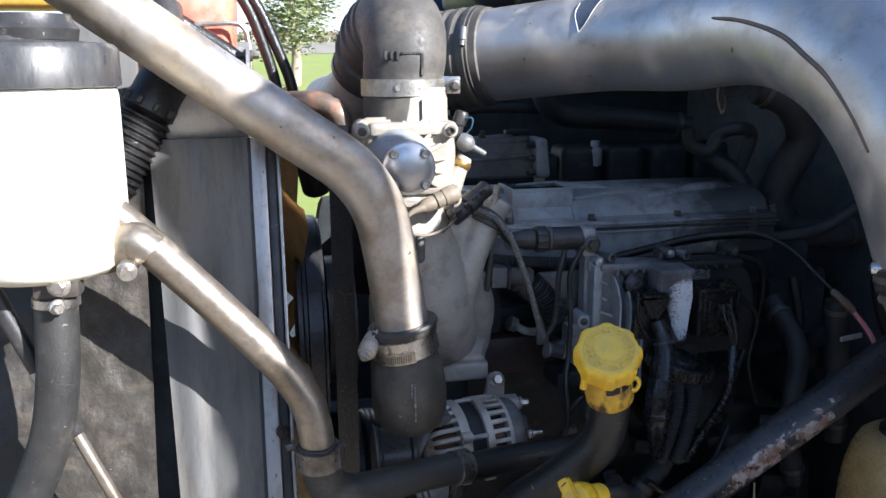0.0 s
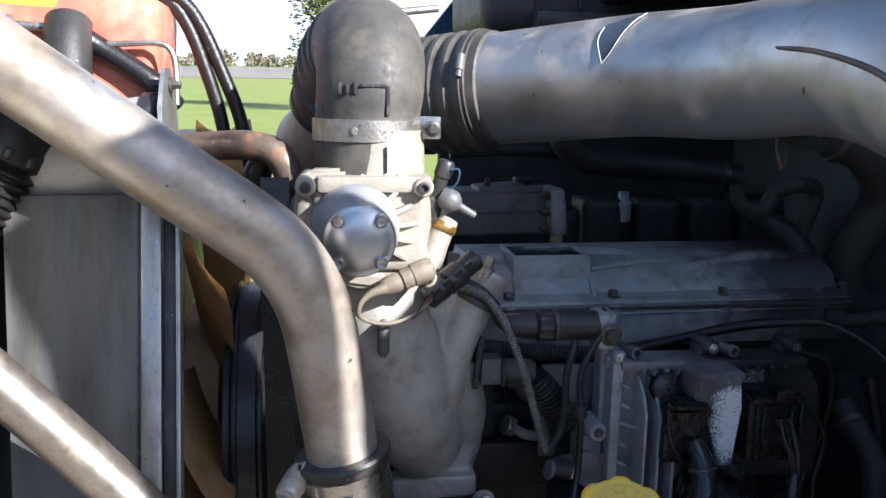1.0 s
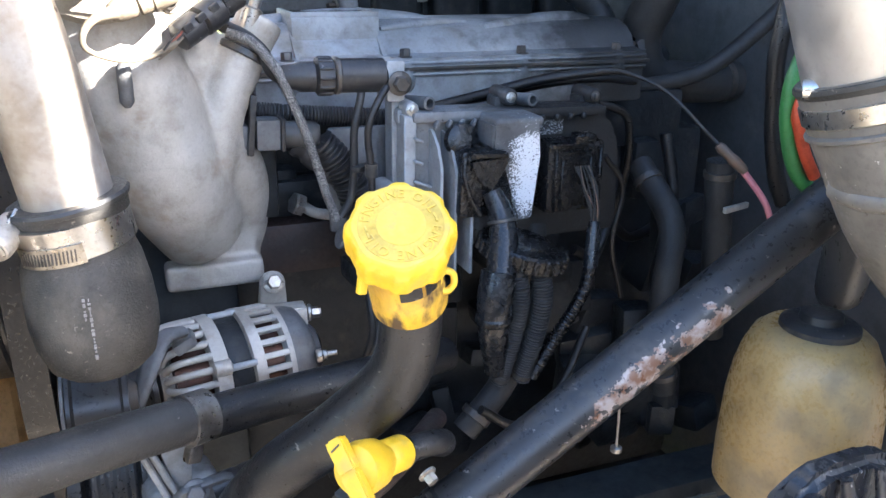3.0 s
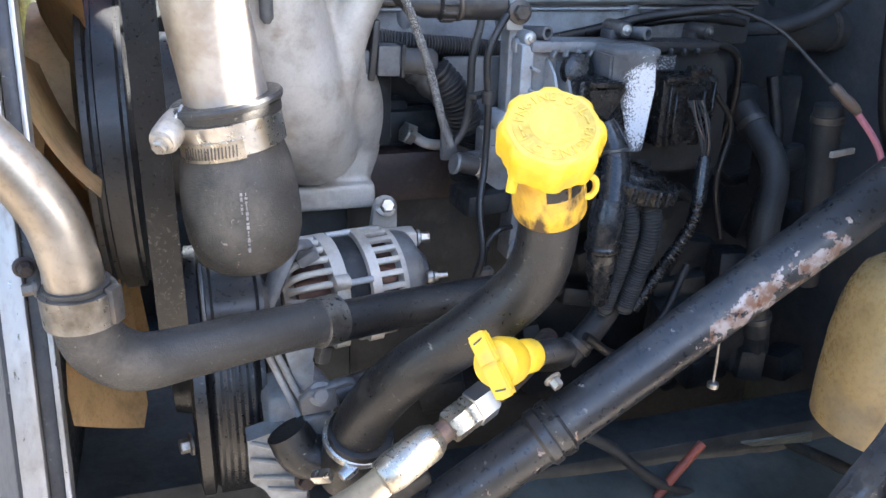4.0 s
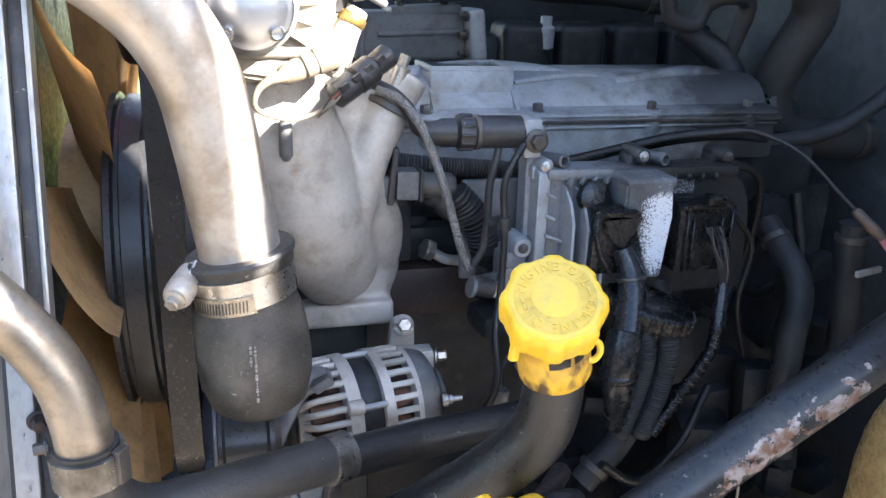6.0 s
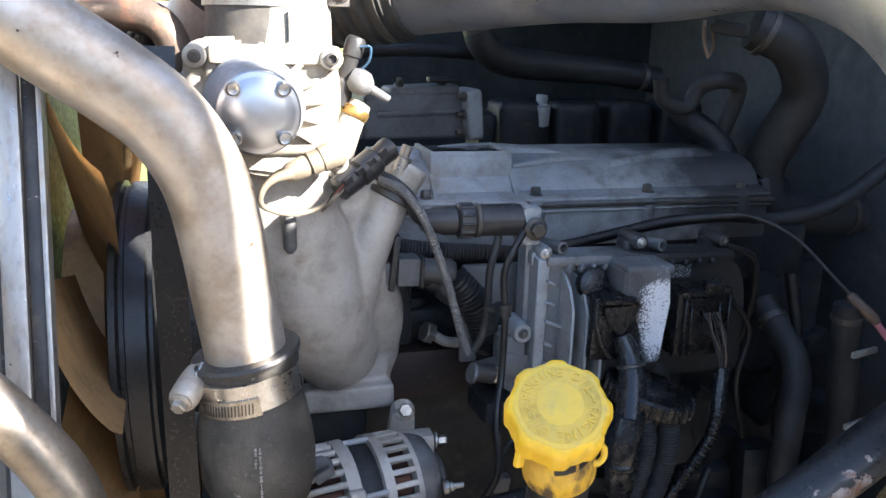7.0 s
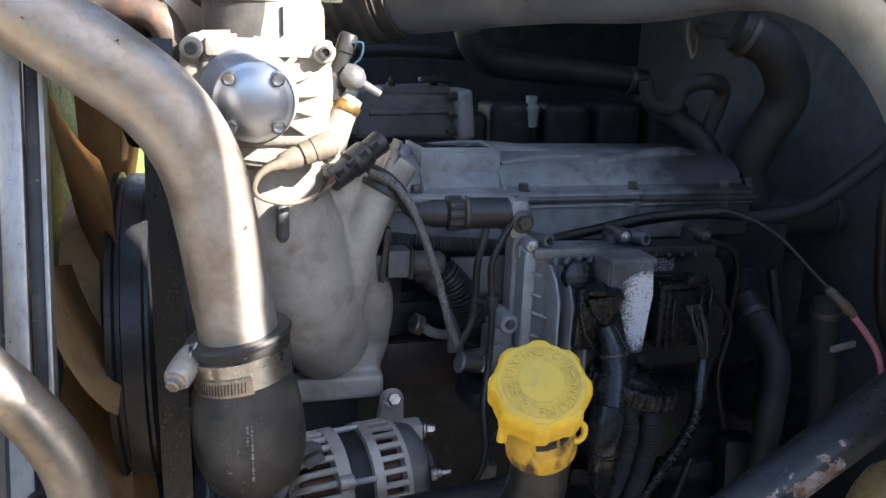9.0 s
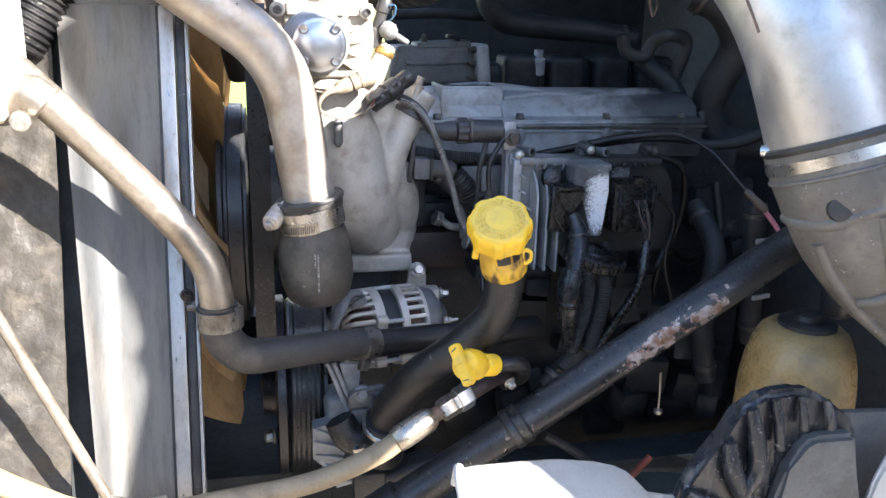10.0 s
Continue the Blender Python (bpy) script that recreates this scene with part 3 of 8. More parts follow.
bm = B()
bmesh.ops.create_grid(bm, x_segments=2, y_segments=2, size=0.5, matrix=pose(0, 900, 240, 90, 0, 0) @ Matrix.Diagonal((2400, 500, 1, 1)))
tagged(new("backdrop_sky_haze", finish("backdrop_sky_haze", bm, M_HAZE)), "bright hazy sky low over the horizon", "sky", kind="structure")


def gum_tree(x, y, height, seed):
    rr = random.Random(seed)
    tree = thing("gum_tree", "tall sparse gum tree standing in the paddock", "tree", (x, y, 0))
    bm = B()
    sweep(bm, [(x, y, 0, 0.32), (x + 0.2, y, height * 0.3, 0.26), (x - 0.1, y, height * 0.6, 0.17), (x + 0.1, y, height * 0.93, 0.05)], seg=10)
    tips = []
    for k in range(34):
        z = height * rr.uniform(0.26, 0.88)
        a = rr.uniform(0, 6.28)
        reach = height * rr.uniform(0.12, 0.24) * (1.15 - z / height * 0.6)
        e = Vector((x + math.cos(a) * reach, y + math.sin(a) * reach, z + reach * rr.uniform(0.25, 0.8)))
        s = Vector((x, y, z))
        sweep(bm, [(*s, 0.09), (*s.lerp(e, 0.5), 0.06), (*e, 0.02)], seg=6, steps=3)
        tips += [e, s.lerp(e, 0.72)]
    part("trunk", bm, M_BARK, tree, "pale bark trunk and limbs")
    bm = B()
    for tip in tips:
        for k in range(95):
            c = tip + Vector((rr.gauss(0, 0.55), rr.gauss(0, 0.55), rr.gauss(0, 0.42)))
            d = Vector((rr.gauss(0, 1), rr.gauss(0, 1), rr.gauss(0, 1))).normalized()
            u, v, w = axes(d)
            s = rr.uniform(0.08, 0.19)
            vs = [bm.verts.new(c + u * s * a + v * s * 0.45 * b) for a, b in ((-1, 0), (0, 1), (1, 0), (0, -1))]
            bm.faces.new(vs)
    part("crown", bm, M_LEAF, tree, "thin grey-green crown with gaps")
    return tree


gum_tree(1.15, 46, 8.8, 3)

# ---- truck body and unseen light blockers that close the place ----
# Cab stays out of view; near side and top set where its shadow must end.
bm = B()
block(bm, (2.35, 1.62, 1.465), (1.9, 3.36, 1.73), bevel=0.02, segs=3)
tagged(new("wall_cab", finish("wall_cab", bm, M_CAB)), "unseen pale cab block sized to shade the engine bay", "cab", kind="structure")
# Added shadow caster: outline and gaps follow the sun patches on tank and pipes.
bm = B()
outer = [(-0.442, 1.922), (-0.442, 2.092), (-0.422, 2.135), (-0.396, 2.178), (-0.374, 2.215), (-0.362, 2.242), (-0.363, 2.288), (-0.348, 2.304), (-0.346, 2.352), (-0.348, 2.392), (-0.332, 2.442), (-0.325, 2.512), (-0.322, 2.632), (-0.337, 2.732), (-0.337, 2.792)]
prism(bm, outer + [(-0.13, 2.75), (-0.13, 1.93)], (1.405, 0, 0), (0, 1, 0), (0, 0, 1), 0.05)
block(bm, (1.43, -0.05, 2.10), (0.05, 0.17, 0.34), bevel=0.004)
block(bm, (1.43, -0.01, 2.50), (0.05, 0.08, 0.50), bevel=0.004)
tagged(new("wall_shadow_cutter", finish("wall_shadow_cutter", bm, M_CAB)), "unseen panel cut to throw the shadow edge on the tank", "door", kind="structure")
# Out-of-view slab that keeps skylight off the rear of the bay.
bm = B()
block(bm, (1.12, 2.43, 2.11), (0.66, 1.86, 0.42), bevel=0.02)
tagged(new("ceiling_light_blocker", finish("ceiling_light_blocker", bm, M_UNDER)), "unseen dark slab added over the engine to cut skylight", "cab", kind="structure")
bm = B()
block(bm, (1.36, 1.8, 1.15), (0.05, 1.7, 1.3), bevel=0.01)
tagged(new("wall_firewall", finish("wall_firewall", bm, M_FIREWALL)), "dark firewall closing the rear of the engine bay", "firewall", kind="structure")
# Assumed panel: gives the far side its darkness and hides the grass.
bm = B()
block(bm, (1.0, 2.42, 1.2), (0.95, 0.03, 1.3), bevel=0.01)
block(bm, (0.32, 2.42, 0.87), (0.41, 0.03, 0.66), bevel=0.01)
tagged(new("wall_far_side", finish("wall_far_side", bm, M_UNDER)), "added dark panel closing the far side of the bay", "panel", kind="structure")
# Stands in for deep shade below: hides the lit yard and stops its bounce.
bm = B()
block(bm, (0.62, 1.85, 0.48), (1.6, 1.15, 0.03), bevel=0.01)
tagged(new("floor_shade_sheet", finish("floor_shade_sheet", bm, M_UNDER)), "black sheet standing in for the shade under the engine", "tray", kind="structure")
for yy, x0, nm in ((1.25, 0.46, "frame_rail_near"), (2.1, -0.9, "frame_rail_far")):
    bm = B()
    block(bm, ((x0 + 3.3) / 2, yy, 0.68), (3.3 - x0, 0.08, 0.26), bevel=0.008)
    tagged(new(nm, finish(nm, bm, M_UNDER)), "black steel chassis rail under the engine", "rail", kind="structure")

# Added behind the camera to hold back horizon glow; the sun clears its top.
bm = B()
block(bm, (0, -7.2, 1.5), (60, 0.3, 3.0), bevel=0.02)
tagged(new("wall_glow_blocker", finish("wall_glow_blocker", bm, M_BLOCKER_WALL)), "unseen dull brown wall added to block the low sky glow", "wall", kind="structure")

# black cowl and the blue panel above the air pipe
cowl = thing("air_cleaner_cowl", "black ribbed plastic cowl above the air pipe", "cowl", (0.85, 2.15, 1.84))
bm = B()
block(bm, (0.95, 2.2, 2.1), (0.80, 0.42, 0.52), bevel=0.05, segs=4)
part("housing", bm, M_DUCT, cowl)
for k in range(6):
    bm = B()
    block(bm, (0.66 + 0.09 * k, 1.985, 2.06), (0.008, 0.016, 0.34), bevel=0.003)
    part("rib", bm, M_DUCT, cowl)
bm = B()
block(bm, (0.86, 1.975, 1.865), (0.42, 0.06, 0.035), bevel=0.01)
part("lip", bm, M_PLASTIC, cowl)
bm = B()
prism(bm, [(0, 0), (0.35, 0.0), (0.35, 0.42), (0.16, 0.30), (0.0, 0.10)], (0.47, 2.75, 1.70), (1, 0, 0), (0, 0, 1), -0.04)
part("blue_panel", bm, M_BLUE, cowl, "dark blue painted panel behind the cowl")

# ---- radiator side ----
def lean(bm):
    """Tips the side of the radiator back towards its top."""
    for v in bm.verts:
        v.co.y += 0.27 * (v.co.z - 1.08)
    return bm


rad = thing("radiator_side_tank", "grey ribbed aluminium side tank of the radiator", "radiator", (-0.02, 1.15, 0.5), move=(0.006, -0.018, 0.014))
bm = B()
outline = [(-0.100, 1.064)]
for k in range(61):
    x = -0.100 + 0.129 * k / 60
    fold = 0.0020 * math.cos((x + 0.066) / 0.062 * 2 * math.pi)
    outline.append((x, 1.058 - fold * min(1.0, (0.029 - x) / 0.02)))
outline += [(0.029, 1.20), (-0.100, 1.20)]
prism(bm, outline, (0, 0, 0.45), (1, 0, 0), (0, 1, 0), 1.15)
lean(bm)
for v in bm.verts:
    if v.co.x < -0.03 and v.co.z < 0.5:
        v.co.x += 0.05 * (-0.03 - v.co.x) / 0.07
part("ribbed_face", bm, M_PANEL, rad)
bm = B()
block(bm, (0.0435, 1.056, 1.025), (0.020, 0.012, 1.15), bevel=0.003)
part("edge_strip", lean(bm), M_STRIP, rad, "bright galvanised edge strip")
bm = B()
block(bm, (0.0312, 1.066, 1.025), (0.0044, 0.016, 1.15), bevel=0.001)
block(bm, (0.0605, 1.066, 1.025), (0.013, 0.020, 1.15), bevel=0.004)
part("rubber_channel", lean(bm), M_PLASTIC, rad, "black channel seal")
bm = B()
block(bm, (0.0700, 1.058, 1.025), (0.0045, 0.022, 1.15), bevel=0.0015)
part("trim_edge", lean(bm), M_STRIP, rad, "thin bright trim edge")
part("strip_bolt", hex_bolt(B(), (0.057, 1.080, 1.217), (0.3, -1, 0), 0.006, 0.010), M_RUST_CAST, rad, "small rusty bolt")
bm = B()
bmesh.ops.create_grid(bm, x_segments=60, y_segments=150, size=0.5, matrix=pose(-0.322, 1.084, 1.0, 90, 0, 0) @ Matrix.Diagonal((0.42, 1.14, 1, 1)))
for v in bm.verts:
    v.co.y += 0.005 * noise.noise(v.co * 12) + 0.004 * noise.noise(v.co * 40) + 0.0022 * abs(noise.noise(v.co * 100))
bmesh.ops.solidify(bm, geom=bm.faces[:], thickness=0.004)
part("insulation_sheet", lean(bm), M_CRINKLE, rad, "crinkled grey-brown insulation sheet")
part("upper_sheet", block(B(), (-0.285, 1.300, 1.655), (0.33, 0.010, 0.23), (-6, 0, 0), 0.004), M_PANEL, rad, "grey metal sheet above the insulation")
# Black strip that paints the shade in the gap beside the tank.
bm = B()
block(bm, (-0.10, 1.115, 1.0), (0.05, 0.012, 1.14), bevel=0.002)
part("gap_filler", lean(bm), M_UNDER, rad, "dark strip standing in for shade between tank and sheet")
bm = B()
sweep(bm, [(-0.09, 1.255, 1.625, 0.05), (-0.03, 1.26, 1.63, 0.055), (0.02, 1.27, 1.63, 0.052)], seg=20)
part("top_shoulder", bm, M_CAST, rad, "pale cast top of the tank")
bm = B()
block(bm, (-0.045, 1.70, 1.12), (0.07, 0.95, 1.0), bevel=0.006)
part("core", bm, M_CAST_DARK, rad, "dark radiator core")

# fan, pulleys and belt
FX, FY, FZ = 0.066, 1.52, 1.24
FAN_Y, FAN_R = 1.60, 0.435
fan = thing("engine_fan", "tan moulded plastic engine fan at rest", "fan", (FX, FAN_Y, FZ))
part("hub", lathe(B(), (FX - 0.045, FAN_Y, FZ), (1, 0, 0), [(0.05, -0.01), (0.15, 0.0), (0.15, 0.05), (0.05, 0.055)], 40), M_TAN, fan, "tan fan hub")
for k in range(11):
    a = radians(180 - 14 + 360 / 11 * k)
    ca, sa = math.cos(a), math.sin(a)
    bm = B()
    rows = []
    for i in range(10):
        q = i / 9
        rad_i = 0.13 + (FAN_R - 0.13) * q
        row = []
        for j in range(9):
            w_ = j / 8
            corner = max(0.0, q - 0.86) / 0.14
            squeeze = 1.0 - 0.22 * corner * corner * (1.0 if w_ > 0.5 else 0.5)
            dx = -0.029 + 0.082 * (0.5 + (w_ - 0.5) * squeeze) * (0.72 + 0.28 * q)
            tang = (w_ - 0.5) * squeeze * (0.115 + 0.045 * q) + 0.018 * math.sin(math.pi * w_) + 0.02 * q
            row.append(bm.verts.new((FX + dx, FAN_Y + ca * rad_i - sa * tang, FZ + sa * rad_i + ca * tang)))
        rows.append(row)
    for r0, r1 in zip(rows, rows[1:]):
        for j in range(8):
            bm.faces.new((r0[j], r0[j + 1], r1[j + 1], r1[j]))
    bmesh.ops.solidify(bm, geom=bm.faces[:], thickness=0.004)
    part("blade", bm, M_TAN, fan)

pulley = thing("fan_drive_pulley", "large black grooved fan drive pulley", "pulley", (0.10, FY, FZ))
part("wheel", lathe(B(), (0.092, FY - 0.03, FZ), (1, 0, 0), [(0.06, 0), (0.19, 0.0), (0.206, 0.003), (0.206, 0.010), (0.198, 0.013), (0.198, 0.018), (0.204, 0.020), (0.204, 0.042), (0.197, 0.045), (0.197, 0.049), (0.06, 0.052)], 64), M_PULLEY, pulley)
part("rear_disc", lathe(B(), (0.15, FY, FZ), (1, 0, 0), [(0.05, 0), (0.12, 0.0), (0.12, 0.05), (0.05, 0.05)], 40), M_PULLEY, pulley)
belt = B()
path = [(1.29, 1.62), (1.27, 1.5), (1.265, 1.3), (1.27, 1.1), (1.285, 1.035), (1.33, 1.0), (1.42, 1.02)]
sec = [(0.150, -0.003), (0.183, -0.003), (0.183, 0.003), (0.150, 0.003)]
rings = []
line = smooth_line([(0, a, b, 0) for a, b in path], 6)
for i, q in enumerate(line):
    d = Vector((line[min(i + 1, len(line) - 1)] - line[max(i - 1, 0)])[:3]).normalized()
    nrm = Vector((0, -d.z, d.y))
    rings.append([belt.verts.new(Vector((x, q[1], q[2])) + nrm * s) for x, s in sec])
for a, b in zip(rings, rings[1:]):
    for k in range(4):
        belt.faces.new((a[k], a[(k + 1) % 4], b[(k + 1) % 4], b[k]))
drive = thing("serpentine_belt", "smooth black drive belt running vertically past the pulleys", "belt", (0.166, 1.27, 1.3))
part("belt_back", belt, M_BELT, drive)
for k in range(6):
    ribs = B()
    x = 0.153 + 0.0054 * k
    sweep(ribs, [(x, q[1] + 0.0045, q[2], 0.0024) for q in line[:24:3]], seg=6, steps=2)
    part("rib", ribs, M_BELT, drive)
idler = thing("idler_pulley", "small black idler pulley with thin metal rim", "pulley", (0.23, 1.22, 1.09), move=(0.0, -0.02, 0.015))
part("wheel", lathe(B(), (0.204, 1.222, 1.09), (1, 0, 0), [(0.02, 0), (0.050, 0), (0.050, 0.004), (0.046, 0.007), (0.046, 0.050), (0.052, 0.053), (0.052, 0.058), (0.02, 0.058)], 40), M_PULLEY, idler)
part("rim", lathe(B(), (0.199, 1.222, 1.09), (1, 0, 0), [(0.046, 0), (0.053, 0.001), (0.053, 0.004), (0.046, 0.0048)], 44), M_AGED_CAST, idler, "worn steel rim")
part("cap", lathe(B(), (0.262, 1.222, 1.09), (1, 0, 0), [(0.025, 0), (0.02, 0.008)], 20), M_BOLT_DARK, idler)
damper = thing("crank_damper", "black grooved crankshaft damper low in the bay", "pulley", (0.20, 1.44, 0.80), move=(0.0, -0.02, 0.015))
dprof = [(0.06, 0.0), (0.155, 0.0), (0.172, 0.004), (0.172, 0.018), (0.160, 0.022)]
for k in range(6):
    dprof += [(0.1645, 0.026 + 0.009 * k), (0.166, 0.029 + 0.009 * k), (0.166, 0.031 + 0.009 * k), (0.1645, 0.034 + 0.009 * k)]
dprof += [(0.172, 0.084), (0.172, 0.090), (0.06, 0.092)]
part("wheel", lathe(B(), (0.178, 1.44, 0.90), (1, 0, 0), dprof, 64), M_BELT, damper)
part("hub", lathe(B(), (0.150, 1.44, 0.90), (1, 0, 0), [(0.02, 0), (0.055, 0.004), (0.062, 0.03)], 32), M_BELT, damper)
part("bolt", hex_bolt(B(), (0.172, 1.355, 0.835), (-1, -0.2, 0), 0.010, 0.012), M_BOLT, damper)
dbelt = B()
prev = None
for k in range(27):
    a = radians(200 + 180 * k / 26)
    ring = [dbelt.verts.new((x, 1.44 + math.cos(a) * r, 0.90 + math.sin(a) * r)) for x, r in ((0.204, 0.167), (0.256, 0.167), (0.256, 0.172), (0.204, 0.172))]
    if prev:
        for i in range(4):
            dbelt.faces.new((prev[i], prev[(i + 1) % 4], ring[(i + 1) % 4], ring[i]))
    prev = ring
solid("damper_belt", dbelt, M_BELT, "black ribbed belt round the crankshaft damper", "belt")

# Assumed dark blocks that make the space behind the fan read as black.
bm = B()
block(bm, (0.345, 1.72, 1.02), (0.13, 0.56, 0.86), bevel=0.02)
block(bm, (0.300, 1.62, 1.16), (0.06, 0.30, 0.30), bevel=0.02)
block(bm, (0.215, 1.74, 1.33), (0.16, 0.05, 0.20), (0, 12, 0), 0.02)
solid("timing_cover", bm, M_UNDER, "assumed timing cover, dark blocks filling the gap behind the fan", "engine cover")
xm = thing("front_crossmember", "assumed front crossmember, black blocks hiding the lit ground", "crossmember", (0.16, 1.62, 0.62))
part("beam", block(B(), (0.16, 1.85, 0.66), (0.62, 0.80, 0.08), bevel=0.01), M_UNDER, xm)
part("upright", block(B(), (-0.06, 1.62, 0.80), (0.06, 1.0, 0.24), bevel=0.01), M_UNDER, xm)
# ---- charge air pipe and its coupler ----
pipe = thing("charge_air_pipe", "dull aluminium charge air pipe with a long bend", "pipe", (0.229, 1.135, 1.33), move=(0.009, -0.016, 0.013))
bm = B()
CH = 0.0372
sweep(bm, [(-0.303, 1.138, 1.894, CH), (-0.173, 1.138, 1.802, CH), (-0.014, 1.138, 1.687, CH), (0.036, 1.138, 1.651, CH), (0.088, 1.138, 1.614, CH), (0.131, 1.138, 1.584, CH), (0.164, 1.138, 1.557, CH), (0.188, 1.138, 1.525, CH), (0.203, 1.138, 1.490, CH), (0.213, 1.138, 1.440, CH), (0.220, 1.138, 1.393, CH), (0.2275, 1.137, 1.345, CH), (0.229, 1.135, 1.325, CH)], seg=40, steps=8)
part("tube", bm, M_ALU_PIPE, pipe)
coupler = thing("coupler_hose", "black rubber charge air coupler with pale print", "hose", (0.231, 1.135, 1.17), move=(0.009, -0.016, 0.013))
bm = B()
ax = Vector((0.010, 0.0, -0.14)).normalized()
top = Vector((0.2285, 1.135, 1.338))
lathe(bm, top, ax, [(0.040, 0.0), (0.0475, 0.001), (0.0475, 0.01), (0.0455, 0.014), (0.0455, 0.04), (0.050, 0.055), (0.0535, 0.08), (0.0545, 0.105), (0.0530, 0.125), (0.046, 0.148), (0.035, 0.158)], 44)
part("body", bm, M_COUPLER, coupler)
tilt = (ax + Vector((0.10, 0.0, 0.0))).normalized()
part("bead", lathe(B(), top + ax * 0.001, tilt, [(0.0415, -0.0035), (0.0490, -0.0040), (0.0508, -0.0012), (0.0500, 0.0022), (0.0470, 0.0032)], 52, lambda a: 1.0 + 0.006 * math.cos(3 * a) + 0.004 * math.cos(11 * a)), M_RUBBER_GREY, coupler, "rolled rubber lip")
hc = part("hose_clamp", band(B(), top + ax * 0.026, tilt, 0.0466, 0.030, 0.0016, 52), M_CLAMP, coupler, "bright stainless clamp band")
tu, tv, tw = axes(tilt)


def round_clamp(a, r, h):
    """A point on the clamp: a in degrees from the camera side towards +x."""
    out = Vector((math.sin(radians(a)), -math.cos(radians(a)), 0))
    out = (out - tilt * out.dot(tilt)).normalized()
    return top + ax * 0.026 + tilt * h + out * r


for k in range(17):
    a = -58 + 3.6 * k
    bm = B()
    block(bm, round_clamp(a, 0.0500, 0.0075), (0.0013, 0.0014, 0.0105), (0, 0, a), 0)
    part("slot", bm, M_BOLT_DARK, hc)
bm = B()
rows = [[bm.verts.new(round_clamp(a, r, h)) for r, h in ((0.0484, -0.001), (0.0500, -0.001), (0.0500, 0.016), (0.0484, 0.016))] for a in range(-64, 9, 6)]
for r0, r1 in zip(rows, rows[1:]):
    for k in range(4):
        bm.faces.new((r0[k], r0[(k + 1) % 4], r1[(k + 1) % 4], r1[k]))
bm.faces.new(rows[0])
bm.faces.new(rows[-1][::-1])
part("tail", bm, M_CLAMP_TAIL, hc, "dull slotted tail of the band")
tb = Vector((0.176, 1.108, 1.315))
nd = Vector((-0.35, -0.75, -0.30)).normalized()
part("spring_sleeve", lathe(B(), tb, nd, [(0.0085, -0.026), (0.0118, -0.024), (0.0126, -0.018), (0.0131, -0.008), (0.0132, 0.002), (0.0128, 0.008), (0.0115, 0.0115), (0.0085, 0.0128)], 30, lambda a: 1.0 + 0.008 * math.cos(5 * a)), M_CLAMP_PALE, hc, "pale rounded spring sleeve")
part("nut", hex_bolt(B(), tb + nd * 0.0122, nd, 0.0068, 0.0065), M_BOLT, hc)
bm = B()
sweep(bm, [(0.190, 1.118, 1.338, 0.0014), (0.186, 1.112, 1.332, 0.0014), (0.182, 1.112, 1.326, 0.0014), (0.187, 1.116, 1.320, 0.0014)], seg=8)
part("wire_loop", bm, M_CLAMP, hc)
bm = B()
block(bm, (0.188, 1.120, 1.322), (0.010, 0.012, 0.026), (0, 10, 20), 0.002)
part("trunnion", bm, M_CLAMP_TAIL, hc)
bm = B()
rr = random.Random(5)
for col in range(2):
    z = 1.266
    while z > (1.212 if col else 1.248):
        h = rr.uniform(0.0012, 0.0034)
        a = -1.62 + 0.075 * col + 0.0009 * (1.266 - z) * 1000 / 8
        block(bm, (0.2345 + math.cos(a) * (0.0546 - 0.04 * max(0, z - 1.245)), 1.135 + math.sin(a) * (0.0546 - 0.04 * max(0, z - 1.245)), z), (rr.uniform(0.0008, 0.0026), 0.0012, h), (0, 0, math.degrees(a) + 90), 0)
        z -= h + rr.uniform(0.0008, 0.0022)
part("print", bm, M_PRINT, coupler)

# ---- coolant pipe across the front ----
cool = thing("coolant_pipe", "dusty bent coolant pipe with rubber elbows", "pipe", (0.10, 1.03, 1.1), move=(0.016, -0.019, 0.012))
CR = 0.0225
bm = B()
sweep(bm, [(-0.135, 1.042, 1.53, CR), (-0.108, 1.043, 1.503, CR), (-0.023, 1.045, 1.410, CR), (0.045, 1.042, 1.332, CR), (0.078, 1.036, 1.283, CR), (0.089, 1.032, 1.243, CR), (0.092, 1.03, 1.205, CR)], seg=30, steps=8)
part("steel_tube", bm, M_STEEL_PIPE, cool, "worn plated steel tube")
bm = B()
sweep(bm, [(0.092, 1.030, 1.222, 0.0255), (0.0935, 1.032, 1.188, 0.0255), (0.102, 1.036, 1.160, 0.0258), (0.128, 1.047, 1.137, 0.0255), (0.170, 1.07, 1.128, 0.024), (0.235, 1.108, 1.117, 0.0235), (0.315, 1.155, 1.100, 0.0235)], seg=30, steps=8)
part("rubber_elbow", bm, M_RUBBER_GREY, cool, "dusty black rubber elbow")
bm = B()
sweep(bm, [(0.30, 1.147, 1.099, 0.022), (0.40, 1.19, 1.086, 0.022), (0.52, 1.225, 1.075, 0.022), (0.62, 1.27, 1.06, 0.022)], seg=24, steps=6)
part("black_tube", bm, M_RUBBER, cool)
c1 = part("band_clamp", band(B(), (0.0925, 1.031, 1.203), (0.02, 0.03, -1), 0.0275, 0.029, 0.002), M_CLAMP_DULL, cool, "wide dark clamp band")
bm = B()
block(bm, (0.119, 1.018, 1.206), (0.008, 0.014, 0.030), (0, 0, -30), bevel=0.002)
part("clamp_ear", bm, M_BOLT_DARK, c1)
part("clamp_bolt", hex_bolt(B(), (0.062, 1.04, 1.216), (-1, -0.2, 0), 0.005, 0.008), M_BOLT_DARK, c1)
